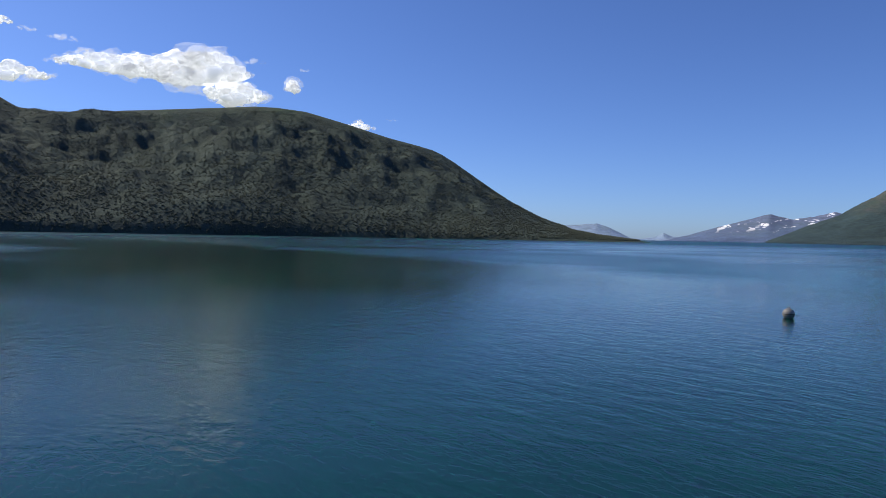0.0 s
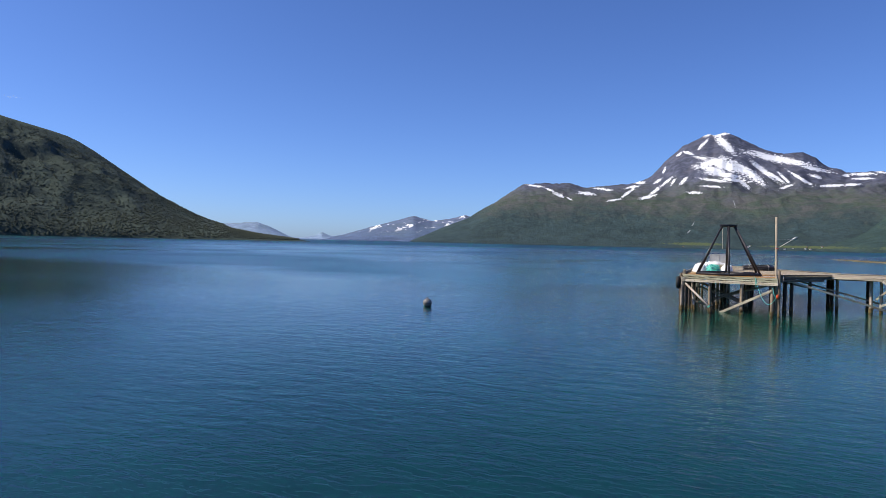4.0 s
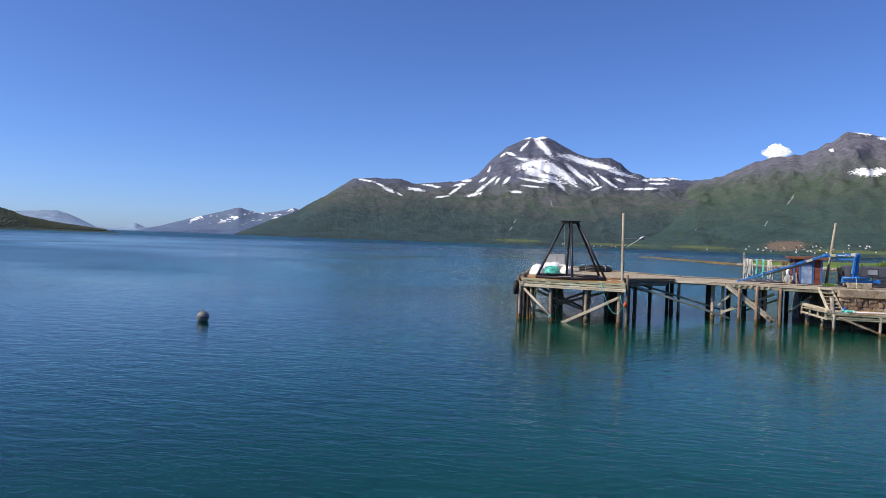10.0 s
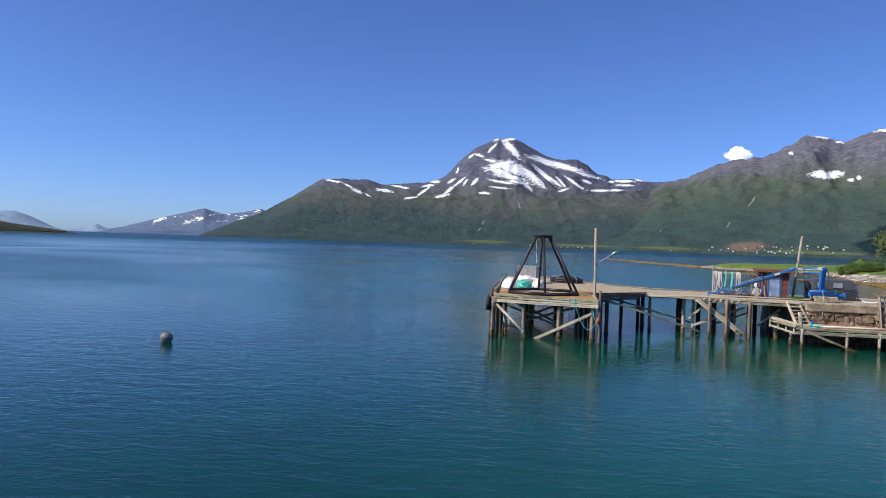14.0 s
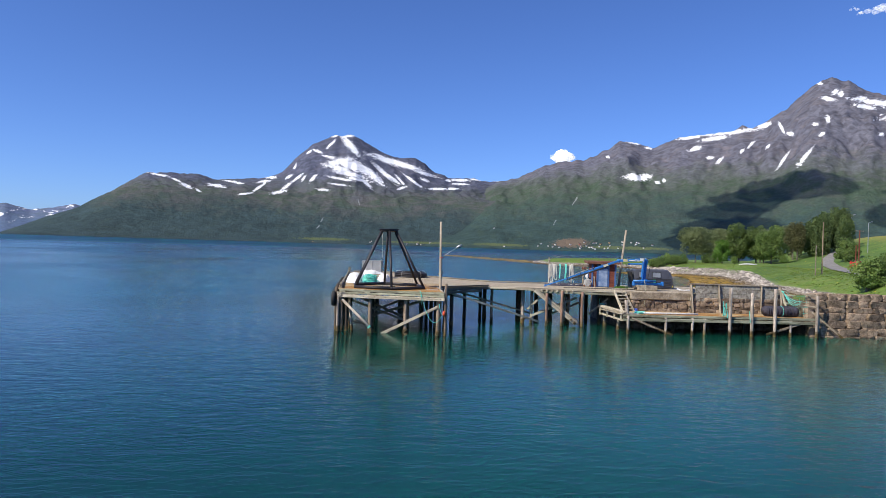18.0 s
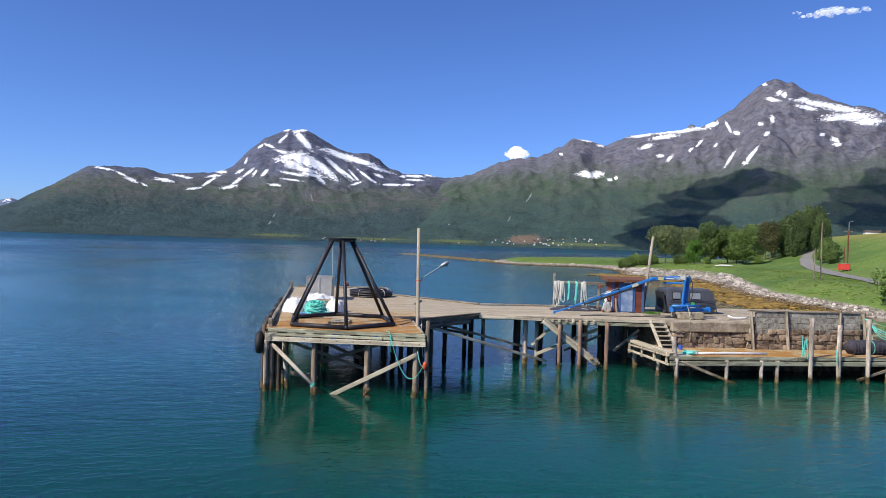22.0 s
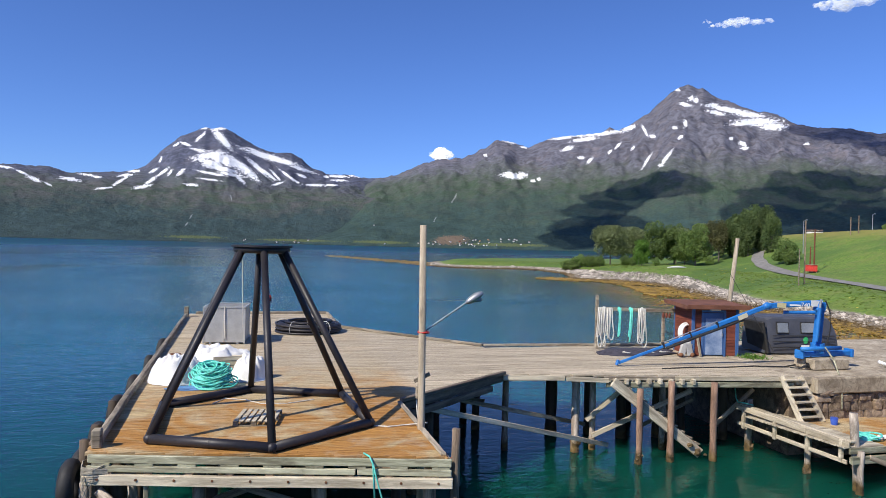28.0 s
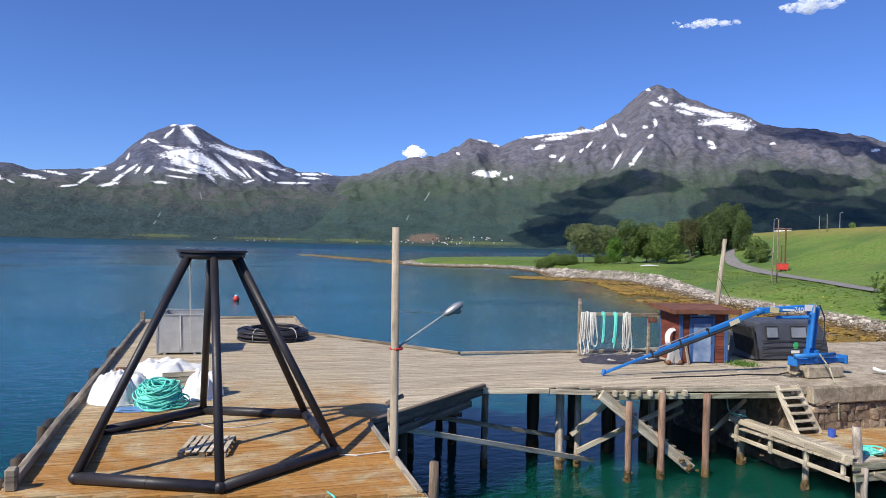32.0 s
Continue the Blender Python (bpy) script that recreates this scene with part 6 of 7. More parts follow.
text = bpy.data.curves.new("number", "FONT")
text.body, text.size, text.extrude = "740", 0.27, 0.004
num = new("model_number", text)
num.matrix_basis = Matrix.Translation(head_p.lerp(elbow, 0.40) + Vector((-0.05, -0.145, -0.09))) @ pose(0, 0, 0, 90, 0, -8) @ pose(0, 0, 0, 0, 0, -2)
num.parent = inner
num.matrix_parent_inverse = inner.matrix_basis.inverted()
text.materials.append(WHITE_PAINT)
bar = box(BM(), (0.5, 0.012, 0.07), head_p.lerp(elbow, 0.52) + Vector((0, -0.143, 0.0)), (0, 2, -8))
part("lettering_bar", bar, WHITE_PAINT, inner, "small unreadable white lettering")
line2 = thing("crane_rope", "pale green rope hanging from the crane foot to the landing", "rope")
part("rope", bent(BM(), [(17.9, 8.0, D + 0.9), (17.75, 7.4, D + 0.5), (17.6, 6.85, D - 0.3), (17.4, 6.6, 1.9)], 0.03, 6), GREEN_WOOD, line2, smooth=True)

# dark boat cabin lying behind the crane
cabin = thing("boat_cabin", "dark grey hull-shaped boat cabin parked on the quay", "boat", (20.2, 12.6, D), -6)
cabin.scale = (0.87, 1.0, 0.96)
bm = BM()
n = 9
rows = []
for i, x in enumerate((-2.0, -1.72, -1.2, 0.0, 1.2, 1.75, 2.05)):
    t = x / 2.05
    wv = 1.05 * (1 - 0.10 * abs(t) ** 3)
    top = 1.78 - (0.10 if x < -1.9 else 0.0) - (0.30 if x > 1.9 else 0.0)
    lean_x = 0.28 * (1 if x > 1.5 else (-0.45 if x < -1.6 else 0))
    ringv = [(x + lean_x * 0.6, -wv * 0.95, 0.05), (x + lean_x * 0.3, -wv, 0.5), (x, -wv * 0.98, 0.92), (x - lean_x * 0.5, -wv * 0.86, top - 0.08), (x - lean_x * 0.7, -wv * 0.7, top), (x - lean_x * 0.7, wv * 0.7, top), (x - lean_x * 0.5, wv * 0.86, top - 0.08), (x, wv * 0.98, 0.92), (x + lean_x * 0.6, wv * 0.95, 0.05)]
    rows.append([bm.verts.new(v) for v in ringv])
for a, b in zip(rows[:-1], rows[1:]):
    for k in range(n):
        bm.faces.new((a[k], b[k], b[(k + 1) % n], a[(k + 1) % n]))
bm.faces.new(rows[0])
bm.faces.new(rows[-1][::-1])
body = part("body", bm, NAVY, cabin)
for x, wd in ((-1.15, 0.62), (0.35, 0.85)):
    fr = part("window_frame", box(BM(), (wd + 0.08, 0.04, 0.56), (x, -0.995, 1.28), (-8, 0, 0), 0.03), RUBBER, body)
    part("pane", box(BM(), (wd, 0.03, 0.48), (x, -1.012, 1.28), (-8, 0, 0), 0.03), GLASS_GREY, fr, "grey tinted window pane")
for z in (0.35, 0.62, 0.9):
    part("rub_strip", beam(BM(), (-1.75, -1.07, z), (1.85, -1.07, z), 0.03, 0.045), RUBBER, body)
part("emblem", ball(BM(), 0.17, (0.15, -1.075, 0.68), 3, (0.9, 0.06, 1.0)), plain("green_emblem", (0.03, 0.35, 0.10), (0.06, 0.5, 0.16), 0.5), body, "round green emblem", True)
part("lettering_bar", box(BM(), (0.46, 0.012, 0.13), (0.12, -1.09, 0.40)), WHITE_PAINT, body, "pale lettering drawn as a bar")
part("lettering_bar", box(BM(), (0.24, 0.012, 0.05), (0.12, -1.09, 0.25)), WHITE_PAINT, body)
part("edge_mark", box(BM(), (0.06, 0.02, 0.16), (2.02, -0.98, 0.22), (0, 20, 0)), plain("yellow_mark", (0.6, 0.5, 0.05), (0.75, 0.65, 0.1), 0.5), body, "small yellow mark")
# Separate dark slanted panel, added as the left bow of the cabin.
tub = thing("black_tub", "dark slanted panel added for the left bow of the boat cabin", "tub", (18.35, 12.5, D), -8)
part("wall", box(BM(), (0.14, 1.6, 1.5), (0, 0, 0.77), (0, -12, 0), 0.05), RUBBER, tub)
cable = thing("stay_wires", "thin dark stay wires behind the shed", "wire")
part("wire", tube(BM(), (17.55, 13.4, D + 3.6), (18.3, 11.2, D + 0.1), 0.012, seg=5), RUBBER, cable)

deck_hose = tagged(part("deck_cable", bent(BM(), [(11.2, 9.0, D + 0.02), (12.6, 9.1, D + 0.02), (14.0, 8.95, D + 0.02), (15.4, 9.05, D + 0.02), (16.6, 8.7, D + 0.03), (17.3, 8.9, D + 0.06)], 0.03, 6), RUBBER, smooth=True), "black cable lying along the walkway to the crane", "cable")
hoses = thing("hose_tangle", "tangle of black hydraulic hoses at the crane foot", "hose")
for k in range(5):
    part("hose", bent(BM(), [(16.7 + 0.15 * k, 8.5 - 0.1 * k, D + 0.03), (16.9 + 0.1 * k, 8.2, D + 0.05 + 0.05 * k), (17.3, 8.15 + 0.06 * k, D + 0.1 + 0.03 * k), (17.6, 8.4, D + 0.3 + 0.05 * k)], 0.024, 6), RUBBER, hoses, smooth=True)
wisp_grass = []
gr = random.Random(6)
for _ in range(260):
    x, y = 16.95 + gr.gauss(0, 0.28), 11.0 + gr.gauss(0, 0.25)
    a, h, w = gr.uniform(0, 6.28), gr.uniform(0.08, 0.26), 0.02
    wisp_grass += [(x - w * math.cos(a), y - w * math.sin(a), D), (x + w * math.cos(a), y + w * math.sin(a), D), (x + gr.uniform(-0.1, 0.1), y + gr.uniform(-0.1, 0.1), D + h)]
tagged(mesh_part("grass_tuft", wisp_grass, [(i, i + 1, i + 2) for i in range(0, len(wisp_grass), 3)], LEAF_BRIGHT), "small tuft of green grass growing beside the shed", "grass", kind="stuff")
driftpiece = tagged(part("white_fender", bent(BM(), [(20.9, 8.3, D + 0.22), (21.2, 8.2, D + 0.10), (21.6, 8.15, D + 0.08), (22.0, 8.2, D + 0.10), (22.3, 8.3, D + 0.14)], 0.07, 8), WHITE_PAINT, smooth=True), "curved white plastic fender lying on the quay", "fender")

# ---- quay, landing stage, stone walls ----
quay = thing("quay", "concrete topped quay on a rough stone wall", "quay", kind="structure")
part("slab", box(BM(), (15.2, 9.2, 0.32), (23.2, 11.55, D - 0.18), bevel=0.03), CONCRETE, quay)
part("slab_face", box(BM(), (5.4, 0.5, 0.62), (19.0, 6.95, D - 0.35), bevel=0.05), CONCRETE, quay)
part("core", box(BM(), (15.0, 8.6, 3.6), (23.2, 11.7, 1.1)), STONE, quay)
rr = random.Random(31)


def stones(parent, x0, x1, y, z0, z1, size, lean=0.0, face=-1, skew=0.0, seed=1):
    """Rough courses of squarish boulders, each one a block of its own."""
    r = random.Random(seed)
    z = z0
    while z < z1:
        h = size * r.uniform(0.45, 0.95)
        x = x0 + r.uniform(-0.3, 0.1)
        while x < x1:
            w = size * r.uniform(0.7, 2.6)
            bm = BM()
            ret = bmesh.ops.create_icosphere(bm, subdivisions=2, radius=1.0)
            sx, sy, sz = w * 0.53, size * 0.6, h * 0.56
            sd = r.uniform(0, 50)
            for v in ret["verts"]:
                c = v.co
                q = Vector([math.copysign(abs(k) ** 0.28, k) for k in c])
                k = 1 + 0.22 * noise.noise(c * 1.3 + Vector((sd, 0, 0)))
                v.co = Vector((q.x * sx, q.y * sy, q.z * sz)) * k * 0.93
            ob = part("stone", bm, STONE, parent)
            yy = y + skew * (x - x0) + lean * (z - z0) + r.uniform(-0.08, 0.08)
            ob.matrix_basis = pose(x + w / 2, yy, z + h / 2, r.uniform(-5, 5), r.uniform(-5, 5), r.uniform(-5, 5))
            x += w * 0.98
        z += h * 0.96


stones(quay, 16.6, 30.2, 7.02, 1.35, 2.62, 0.44, seed=2)
stones(quay, 16.6, 30.2, 7.3, -0.4, 1.35, 0.75, seed=3)
seawall = thing("sea_wall", "dry-stone sea wall of rough brown boulders", "stone wall", kind="structure")
stones(seawall, 30.2, 47.0, 3.9, -0.3, 2.95, 0.72, lean=0.22, seed=4)
part("core", box(BM(), (17.5, 3.0, 3.0), (38.8, 6.4, 1.3)), STONE, seawall)
bank = tagged(part("quay_ground", box(BM(), (20, 4.6, 0.3), (40.5, 7.0, 2.86), bevel=0.05), LAND), "grassy ground behind the sea wall", "ground", kind="structure")

stage = thing("landing_stage", "low green-grey plank landing stage on short piles", "landing stage", kind="structure")
PZ = 1.48
for k in range(22):
    yy = 3.5 + k * 0.165
    part("plank", box(BM(), (14.75 - max(0, 0.9 - k * 0.05), 0.15, 0.05), (22.45 + max(0, 0.9 - k * 0.05) / 2, yy, PZ - 0.025 + rr.uniform(-0.005, 0.005)), (0, 0, rr.uniform(-0.05, 0.05))), DECK, stage)
part("edge_board", beam(BM(), (14.5, 3.4, PZ - 0.08), (22.4, 3.36, PZ - 0.08), 0.07, 0.2), GREEN_WOOD, stage)
part("edge_board", beam(BM(), (22.45, 3.36, PZ - 0.08), (30.35, 3.3, PZ - 0.08), 0.07, 0.2), GREEN_WOOD, stage)
part("waling", beam(BM(), (14.5, 3.34, PZ - 0.36), (30.35, 3.26, PZ - 0.36), 0.12, 0.24), GREEN_WOOD, stage)
for yy in (4.6, 6.2):
    part("joist", beam(BM(), (15.3, yy, PZ - 0.16), (29.7, yy, PZ - 0.16), 0.14, 0.2), PILE_WOOD, stage)
pile(15.1, 3.62, 2.6, 0.14, BARE_PILE, (-0.13, -0.03), parent=stage)
for x, top in ((14.9, 1.4), (17.95, 1.3), (20.1, 1.3), (21.1, 1.3), (23.1, 3.8), (24.9, 3.42), (26.8, 3.78), (28.2, 1.3), (30.3, 3.35), (30.5, 1.4)):
    pile(x, 3.35 if top < 2 else 3.2, top, 0.12 if top < 2 else 0.13, BARE_PILE, name="pile", parent=stage)
for x in (17, 19.5, 22.5, 25.5, 28.5):
    pile(x, 5.6, 1.3, 0.13, DARK_PILE, parent=stage)
part("brace", beam(BM(), (15.2, 3.3, 1.2), (18.5, 3.3, -0.05), 0.07, 0.16), BRACE_WOOD, stage)
part("brace", beam(BM(), (26.2, 3.3, 0.15), (29.5, 3.3, 1.2), 0.07, 0.16), BRACE_WOOD, stage)
part("brace", beam(BM(), (30.0, 3.4, 2.0), (32.4, 2.8, -0.1), 0.1, 0.16), BRACE_WOOD, stage)
# the slanting wing under the steps
pile(14.6, 8.25, 2.0, 0.15, BARE_PILE, parent=stage)
pile(14.85, 5.5, 1.4, 0.13, BARE_PILE, parent=stage)
part("rail", beam(BM(), (14.05, 8.25, PZ + 0.26), (14.5, 3.4, PZ + 0.12), 0.07, 0.2), PALE_WOOD, stage)
part("rail", beam(BM(), (14.28, 8.25, PZ + 0.34), (14.7, 3.45, PZ + 0.20), 0.22, 0.06), PALE_WOOD, stage)
part("rail", beam(BM(), (14.1, 8.25, PZ - 0.36), (14.5, 3.5, PZ - 0.46), 0.07, 0.14), PALE_WOOD, stage)
for yy in (7.9, 6.4, 5.0, 3.7):
    part("post", box(BM(), (0.11, 0.12, 0.75), (14.5 - (yy - 3.4) * 0.093, yy, PZ - 0.14), bevel=0.012), PALE_WOOD, stage)
wing = BM()
for k in range(14):
    yy = 3.6 + k * 0.3
    box(wing, (1.6, 0.27, 0.05), (15.15 - k * 0.03, yy, PZ + 0.02))
w = part("wing_boards", wing, PALE_WOOD, stage)
steps = thing("steps", "steep pale wooden steps from the deck to the landing stage", "steps")
part("stringer", beam(BM(), (14.92, 6.95, D + 0.02), (15.55, 6.6, PZ), 0.07, 0.2), PALE_WOOD, steps)
part("stringer", beam(BM(), (15.75, 6.92, D + 0.02), (16.5, 6.55, PZ), 0.07, 0.2), PALE_WOOD, steps)
for k in range(6):
    t = (k + 0.5) / 6.2
    p = Vector((15.34, 6.93, D + 0.02)).lerp(Vector((16.03, 6.58, PZ)), t)
    part("tread", box(BM(), (0.84, 0.26, 0.05), p), PALE_WOOD, steps)

# block wall and net fence at the back of the stage
wall = thing("block_wall", "grey concrete block wall with timber posts behind the landing stage", "wall", kind="structure")
for i in range(4):
    for k in range(11):
        x = 21.35 + (k + (i % 2) * 0.5) * 0.8
        if x < 28.9:
            part("block", box(BM(), (min(0.79, 29.1 - x), 0.2, 0.338), (x + min(0.79, 29.1 - x) / 2, 6.55 + rr.uniform(-0.014, 0.014), 2.60 + i * 0.345), (rr.uniform(-0.8, 0.8), 0, 0), bevel=0.012), BLOCK, wall)
part("footing", box(BM(), (7.9, 0.3, 1.05), (25.3, 6.85, 2.0)), CONCRETE, wall)
stones(wall, 21.45, 28.9, 6.62, 1.46, 2.42, 0.46, seed=9)
part("capping", beam(BM(), (21.2, 6.5, 3.88), (29.25, 6.5, 3.82), 0.24, 0.1), GREY_WOOD, wall)
for x, lean in ((21.3, 0.15), (23.7, 0.12), (27.45, -0.1), (29.1, 0.1)):
    part("post", beam(BM(), (x + lean, 6.25, PZ), (x, 6.38, 3.82), 0.12, 0.17), GREY_WOOD, wall)
netf = thing("net_fence", "short timber fence hung with torn turquoise netting", "fence")
part("rail", beam(BM(), (29.2, 6.4, 3.55), (30.3, 3.25, 3.3), 0.07, 0.14), GREY_WOOD, netf)
part("rail", beam(BM(), (29.2, 6.4, 2.5), (30.3, 3.25, 2.4), 0.07, 0.12), GREY_WOOD, netf)
def net_point(u, v):
    top = Vector((29.15, 6.3, 3.5)).lerp(Vector((29.75, 3.3, 3.3)), u)
    low = Vector((29.2, 6.2, 1.55)).lerp(Vector((29.7, 3.3, 1.55)), 0.12 + 0.8 * u)
    sag = -0.22 * math.sin(math.pi * u) * (1 - v)
    return top.lerp(low, v) + Vector((0.08 * noise.noise(Vector((u * 5, v * 5, 1))), 0.22 * noise.noise(Vector((u * 4, v * 4, 2))), sag + 0.16 * noise.noise(Vector((u * 4, v * 4, 3)))))


for k in range(15):
    part("net_strand", bent(BM(), [net_point(k / 14, i / 9) for i in range(10)], 0.007, 4), TEAL_ROPE if k % 3 == 0 else GREEN_WOOD, netf)
for k in range(12):
    part("net_strand", bent(BM(), [net_point(i / 11, k / 11) for i in range(12)], 0.007, 4), TEAL_ROPE if k % 3 == 0 else GREEN_WOOD, netf)
for k in range(4):
    part("net_fold", bent(BM(), hang((29.1, 6.3 - 0.1 * k, 3.5), (29.7, 4.2 + 0.2 * k, 2.75 - 0.1 * k), 0.25 + 0.08 * k, 9), 0.022, 6), TEAL_ROPE, netf, "gathered turquoise netting")
part("stay", beam(BM(), (29.3, 5.4, PZ), (29.2, 6.35, 3.3), 0.1, 0.12), PALE_WOOD, netf)
roll = thing("net_roll", "bundled roll of black netting tied with rope", "net", (28.15, 4.75, PZ), 2)
part("bundle", bent(BM(), [(-1.35 + 0.15 * i, 0.05 * math.sin(i), 0.40 + 0.03 * math.sin(i * 1.7)) for i in range(19)], 0.39, 16), NET, roll, smooth=True)
for k in range(40):
    x = rr.uniform(-1.3, 1.3)
    part("net_fold", ring(BM(), 0.40 + rr.uniform(-0.01, 0.03), 0.035, (x, 0.03, 0.40), (rr.uniform(-14, 14), 90, rr.uniform(-14, 14)), 18, 5), NET, roll, smooth=True)
for k in range(9):
    x = -1.1 + k * 0.28
    part("tie", ring(BM(), 0.45, 0.02, (x, 0, 0.41), (0, 90, 0), 18, 5), TEAL_ROPE if k == 4 else NET, roll)
tang = thing("rope_tangle", "turquoise rope tangle hanging on a stage post", "rope")
for k in range(6):
    part("strand", bent(BM(), hang((22.6 + rr.uniform(-0.2, 0.2), 3.1, 2.6 + rr.uniform(-0.4, 0.3)), (22.7 + rr.uniform(-0.3, 0.3), 3.15, 1.5 + rr.uniform(-0.1, 0.1)), 0.12, 7), 0.025, 5), TEAL_ROPE, tang)
part("strand", bent(BM(), hang((24.6, 3.05, 2.0), (24.7, 3.05, 1.1), 0.1, 7), 0.03, 5), TEAL_ROPE, tang)
pipe = tagged(part("white_pipe", bent(BM(), [(16.4, 4.1, PZ + 0.08), (17.5, 4.2, PZ + 0.08), (19.2, 4.25, PZ + 0.08), (20.9, 4.15, PZ + 0.08)], 0.075, 10), WHITE_PAINT, smooth=True), "long white plastic pipe lying on the landing stage", "pipe")
rail_rope = thing("rail_rope", "turquoise rope knotted round the end of the landing rail", "rope")
part("rope", bent(BM(), [(14.3, 8.7, PZ + 0.85), (14.15, 8.45, PZ + 0.55), (14.1, 8.25, PZ + 0.42), (14.25, 8.05, PZ + 0.42), (14.38, 7.75, PZ + 0.41)], 0.028, 6), TEAL_ROPE, rail_rope, smooth=True)
tr2 = thing("rope_bundle", "small turquoise rope bundle on the landing stage", "rope", (15.9, 4.2, PZ))
for k in range(6):
    part("turn", ring(BM(), 0.22 + 0.03 * k, 0.03, (0.05 * k, 0, 0.05 + 0.02 * k), (rr.uniform(-8, 8), rr.uniform(-8, 8), 0), 18, 5), TEAL_ROPE, tr2)
blue_b = tagged(part("blue_bucket", tube(BM(), (16.55, 6.1, PZ), (16.55, 6.1, PZ + 0.26), 0.11, 0.14, 14), plain("blue_plastic", (0.03, 0.08, 0.4), (0.06, 0.14, 0.6), 0.4)), "small bright blue plastic bucket", "bucket")


# ---- shore: rocks, weed, road, trees, poles ----
def rock_field(name, count, seed, place, size, material, label, category, flat=0.6):
    r = np.random.RandomState(seed)
    ico = BM()
    bmesh.ops.create_icosphere(ico, subdivisions=1, radius=1.0)
    base = np.array([v.co[:] for v in ico.verts])
    tri = np.array([[v.index for v in f.verts] for f in ico.faces])
    ico.free()
    vs, fs, n = [], [], 0
    spots = np.array([place(r) for _ in range(count)])
    if spots.shape[1] == 2:
        spots = np.column_stack([spots, np.maximum(land_height(spots[:, 0], spots[:, 1]), -0.03) + 0.10])
    for p in spots:
        s = size * r.lognormal(0, 0.5)
        k = base * (1 + r.uniform(-0.28, 0.28, (len(base), 1))) * s * np.array([r.uniform(0.8, 1.4), r.uniform(0.7, 1.1), flat * r.uniform(0.6, 1.1)])
        a = r.uniform(0, 6.28)
        c, q = math.cos(a), math.sin(a)
        k = np.stack([k[:, 0] * c - k[:, 1] * q, k[:, 0] * q + k[:, 1] * c, k[:, 2]], 1) + np.array(p)
        vs.append(k)
        fs.append(tri + n)
        n += len(base)
    return tagged(mesh_part(name, np.concatenate(vs), np.concatenate(fs), material), label, category, kind="stuff")


def on_band(count, seed, x0, x1, y0, y1, lo, hi, clump=0.0, drift=0.16):
    """Spots between two distances inland of the waterline, in loose drifts."""
    r = np.random.RandomState(seed)
    got = []
    while len(got) < count:
        x, y = r.uniform(x0, x1, 20000), r.uniform(y0, y1, 20000)
        d = shore_distance(x, y)
        b = np.interp(y, [10, 45, 75, 100, 140, 175, 210, 250, 300], [3, 3.6, 4.2, 6, 10, 6.5, 4.5, 3.5, 2.5])
        keep = (d > lo) & (d < b * hi) & (x < 118)
        for px, py in zip(x[keep], y[keep]):
            if noise.noise(Vector((px * drift, py * drift, seed))) > r.uniform(-0.6, 0.6) + clump - 0.3:
                got.append((px, py))
    spots = iter(got[:count])
    return lambda _: next(spots)


rock_field("shore_rocks", 9000, 3, on_band(9000, 3, 48, 120, 9, 300, -0.4, 1.0, 0.12), 0.145, SHORE_ROCK, "pale grey boulders and stones along the shore", "rocks", 0.75)
rock_field("boulders", 260, 13, on_band(260, 13, 48, 120, 85, 260, 0.2, 1.0, 0.3), 0.33, SHORE_ROCK, "large pale boulders washed up on the beach", "boulders", 0.75)
rock_field("beach_stones", 20000, 4, on_band(20000, 4, 48, 120, 9, 300, -0.8, 1.1), 0.10, SHORE_ROCK, "small stones at the water's edge", "stones", 0.75)
rock_field("seaweed", 9000, 5, on_band(9000, 5, 38, 100, 12, 150, -9.0, 0.15, 0.45, 0.09), 0.20, WEED, "yellow-brown seaweed over the shallows", "seaweed", 0.30)


def spit_weed(r):
    t = r.uniform()
    x, y = 35 + 32 * t + r.normal(0, 2 + 3 * t), 392 - 150 * t + r.normal(0, 9)
    return (x, y, 0.0)


rock_field("spit_weed", 2600, 6, spit_weed, 0.75, WEED, "band of brown seaweed off the spit", "seaweed", 0.10)

ROAD = [(58, 9), (61, 22), (66, 35), (71.5, 47), (77, 58.4), (83, 69.3), (90.7, 83.7), (102.7, 106.4), (114.7, 127.4), (120, 135), (124, 141), (129, 147), (137, 156)]
vs, fs = [], []
P = [Vector((*p, 0)) for p in ROAD]
fine = []
for i in range(len(P) - 1):
    p0, p1, p2, p3 = P[max(i - 1, 0)], P[i], P[i + 1], P[min(i + 2, len(P) - 1)]
    for k in range(14):
        t = k / 14
        fine.append(0.5 * ((2 * p1) + (p2 - p0) * t + (2 * p0 - 5 * p1 + 4 * p2 - p3) * t * t + (3 * p1 - p0 - 3 * p2 + p3) * t ** 3))
for i in range(len(fine) - 1):
    d = (fine[i + 1] - fine[i]).normalized()
    sd = Vector((d.y, -d.x, 0))
    for k in (-1.5, -0.5, 0.5, 1.5):
        q = fine[i] + sd * k
        z = float(land_height(np.array([q.x]), np.array([q.y]))[0])
        vs.append((q.x, q.y, z + 0.17))
for i in range(len(fine) - 2):
    for k in range(3):
        a = i * 4 + k
        fs.append((a, a + 1, a + 5, a + 4))
tagged(mesh_part("road", vs, fs, GRAVEL, smooth=True), "narrow grey gravel road winding up the meadow", "road", kind="structure")


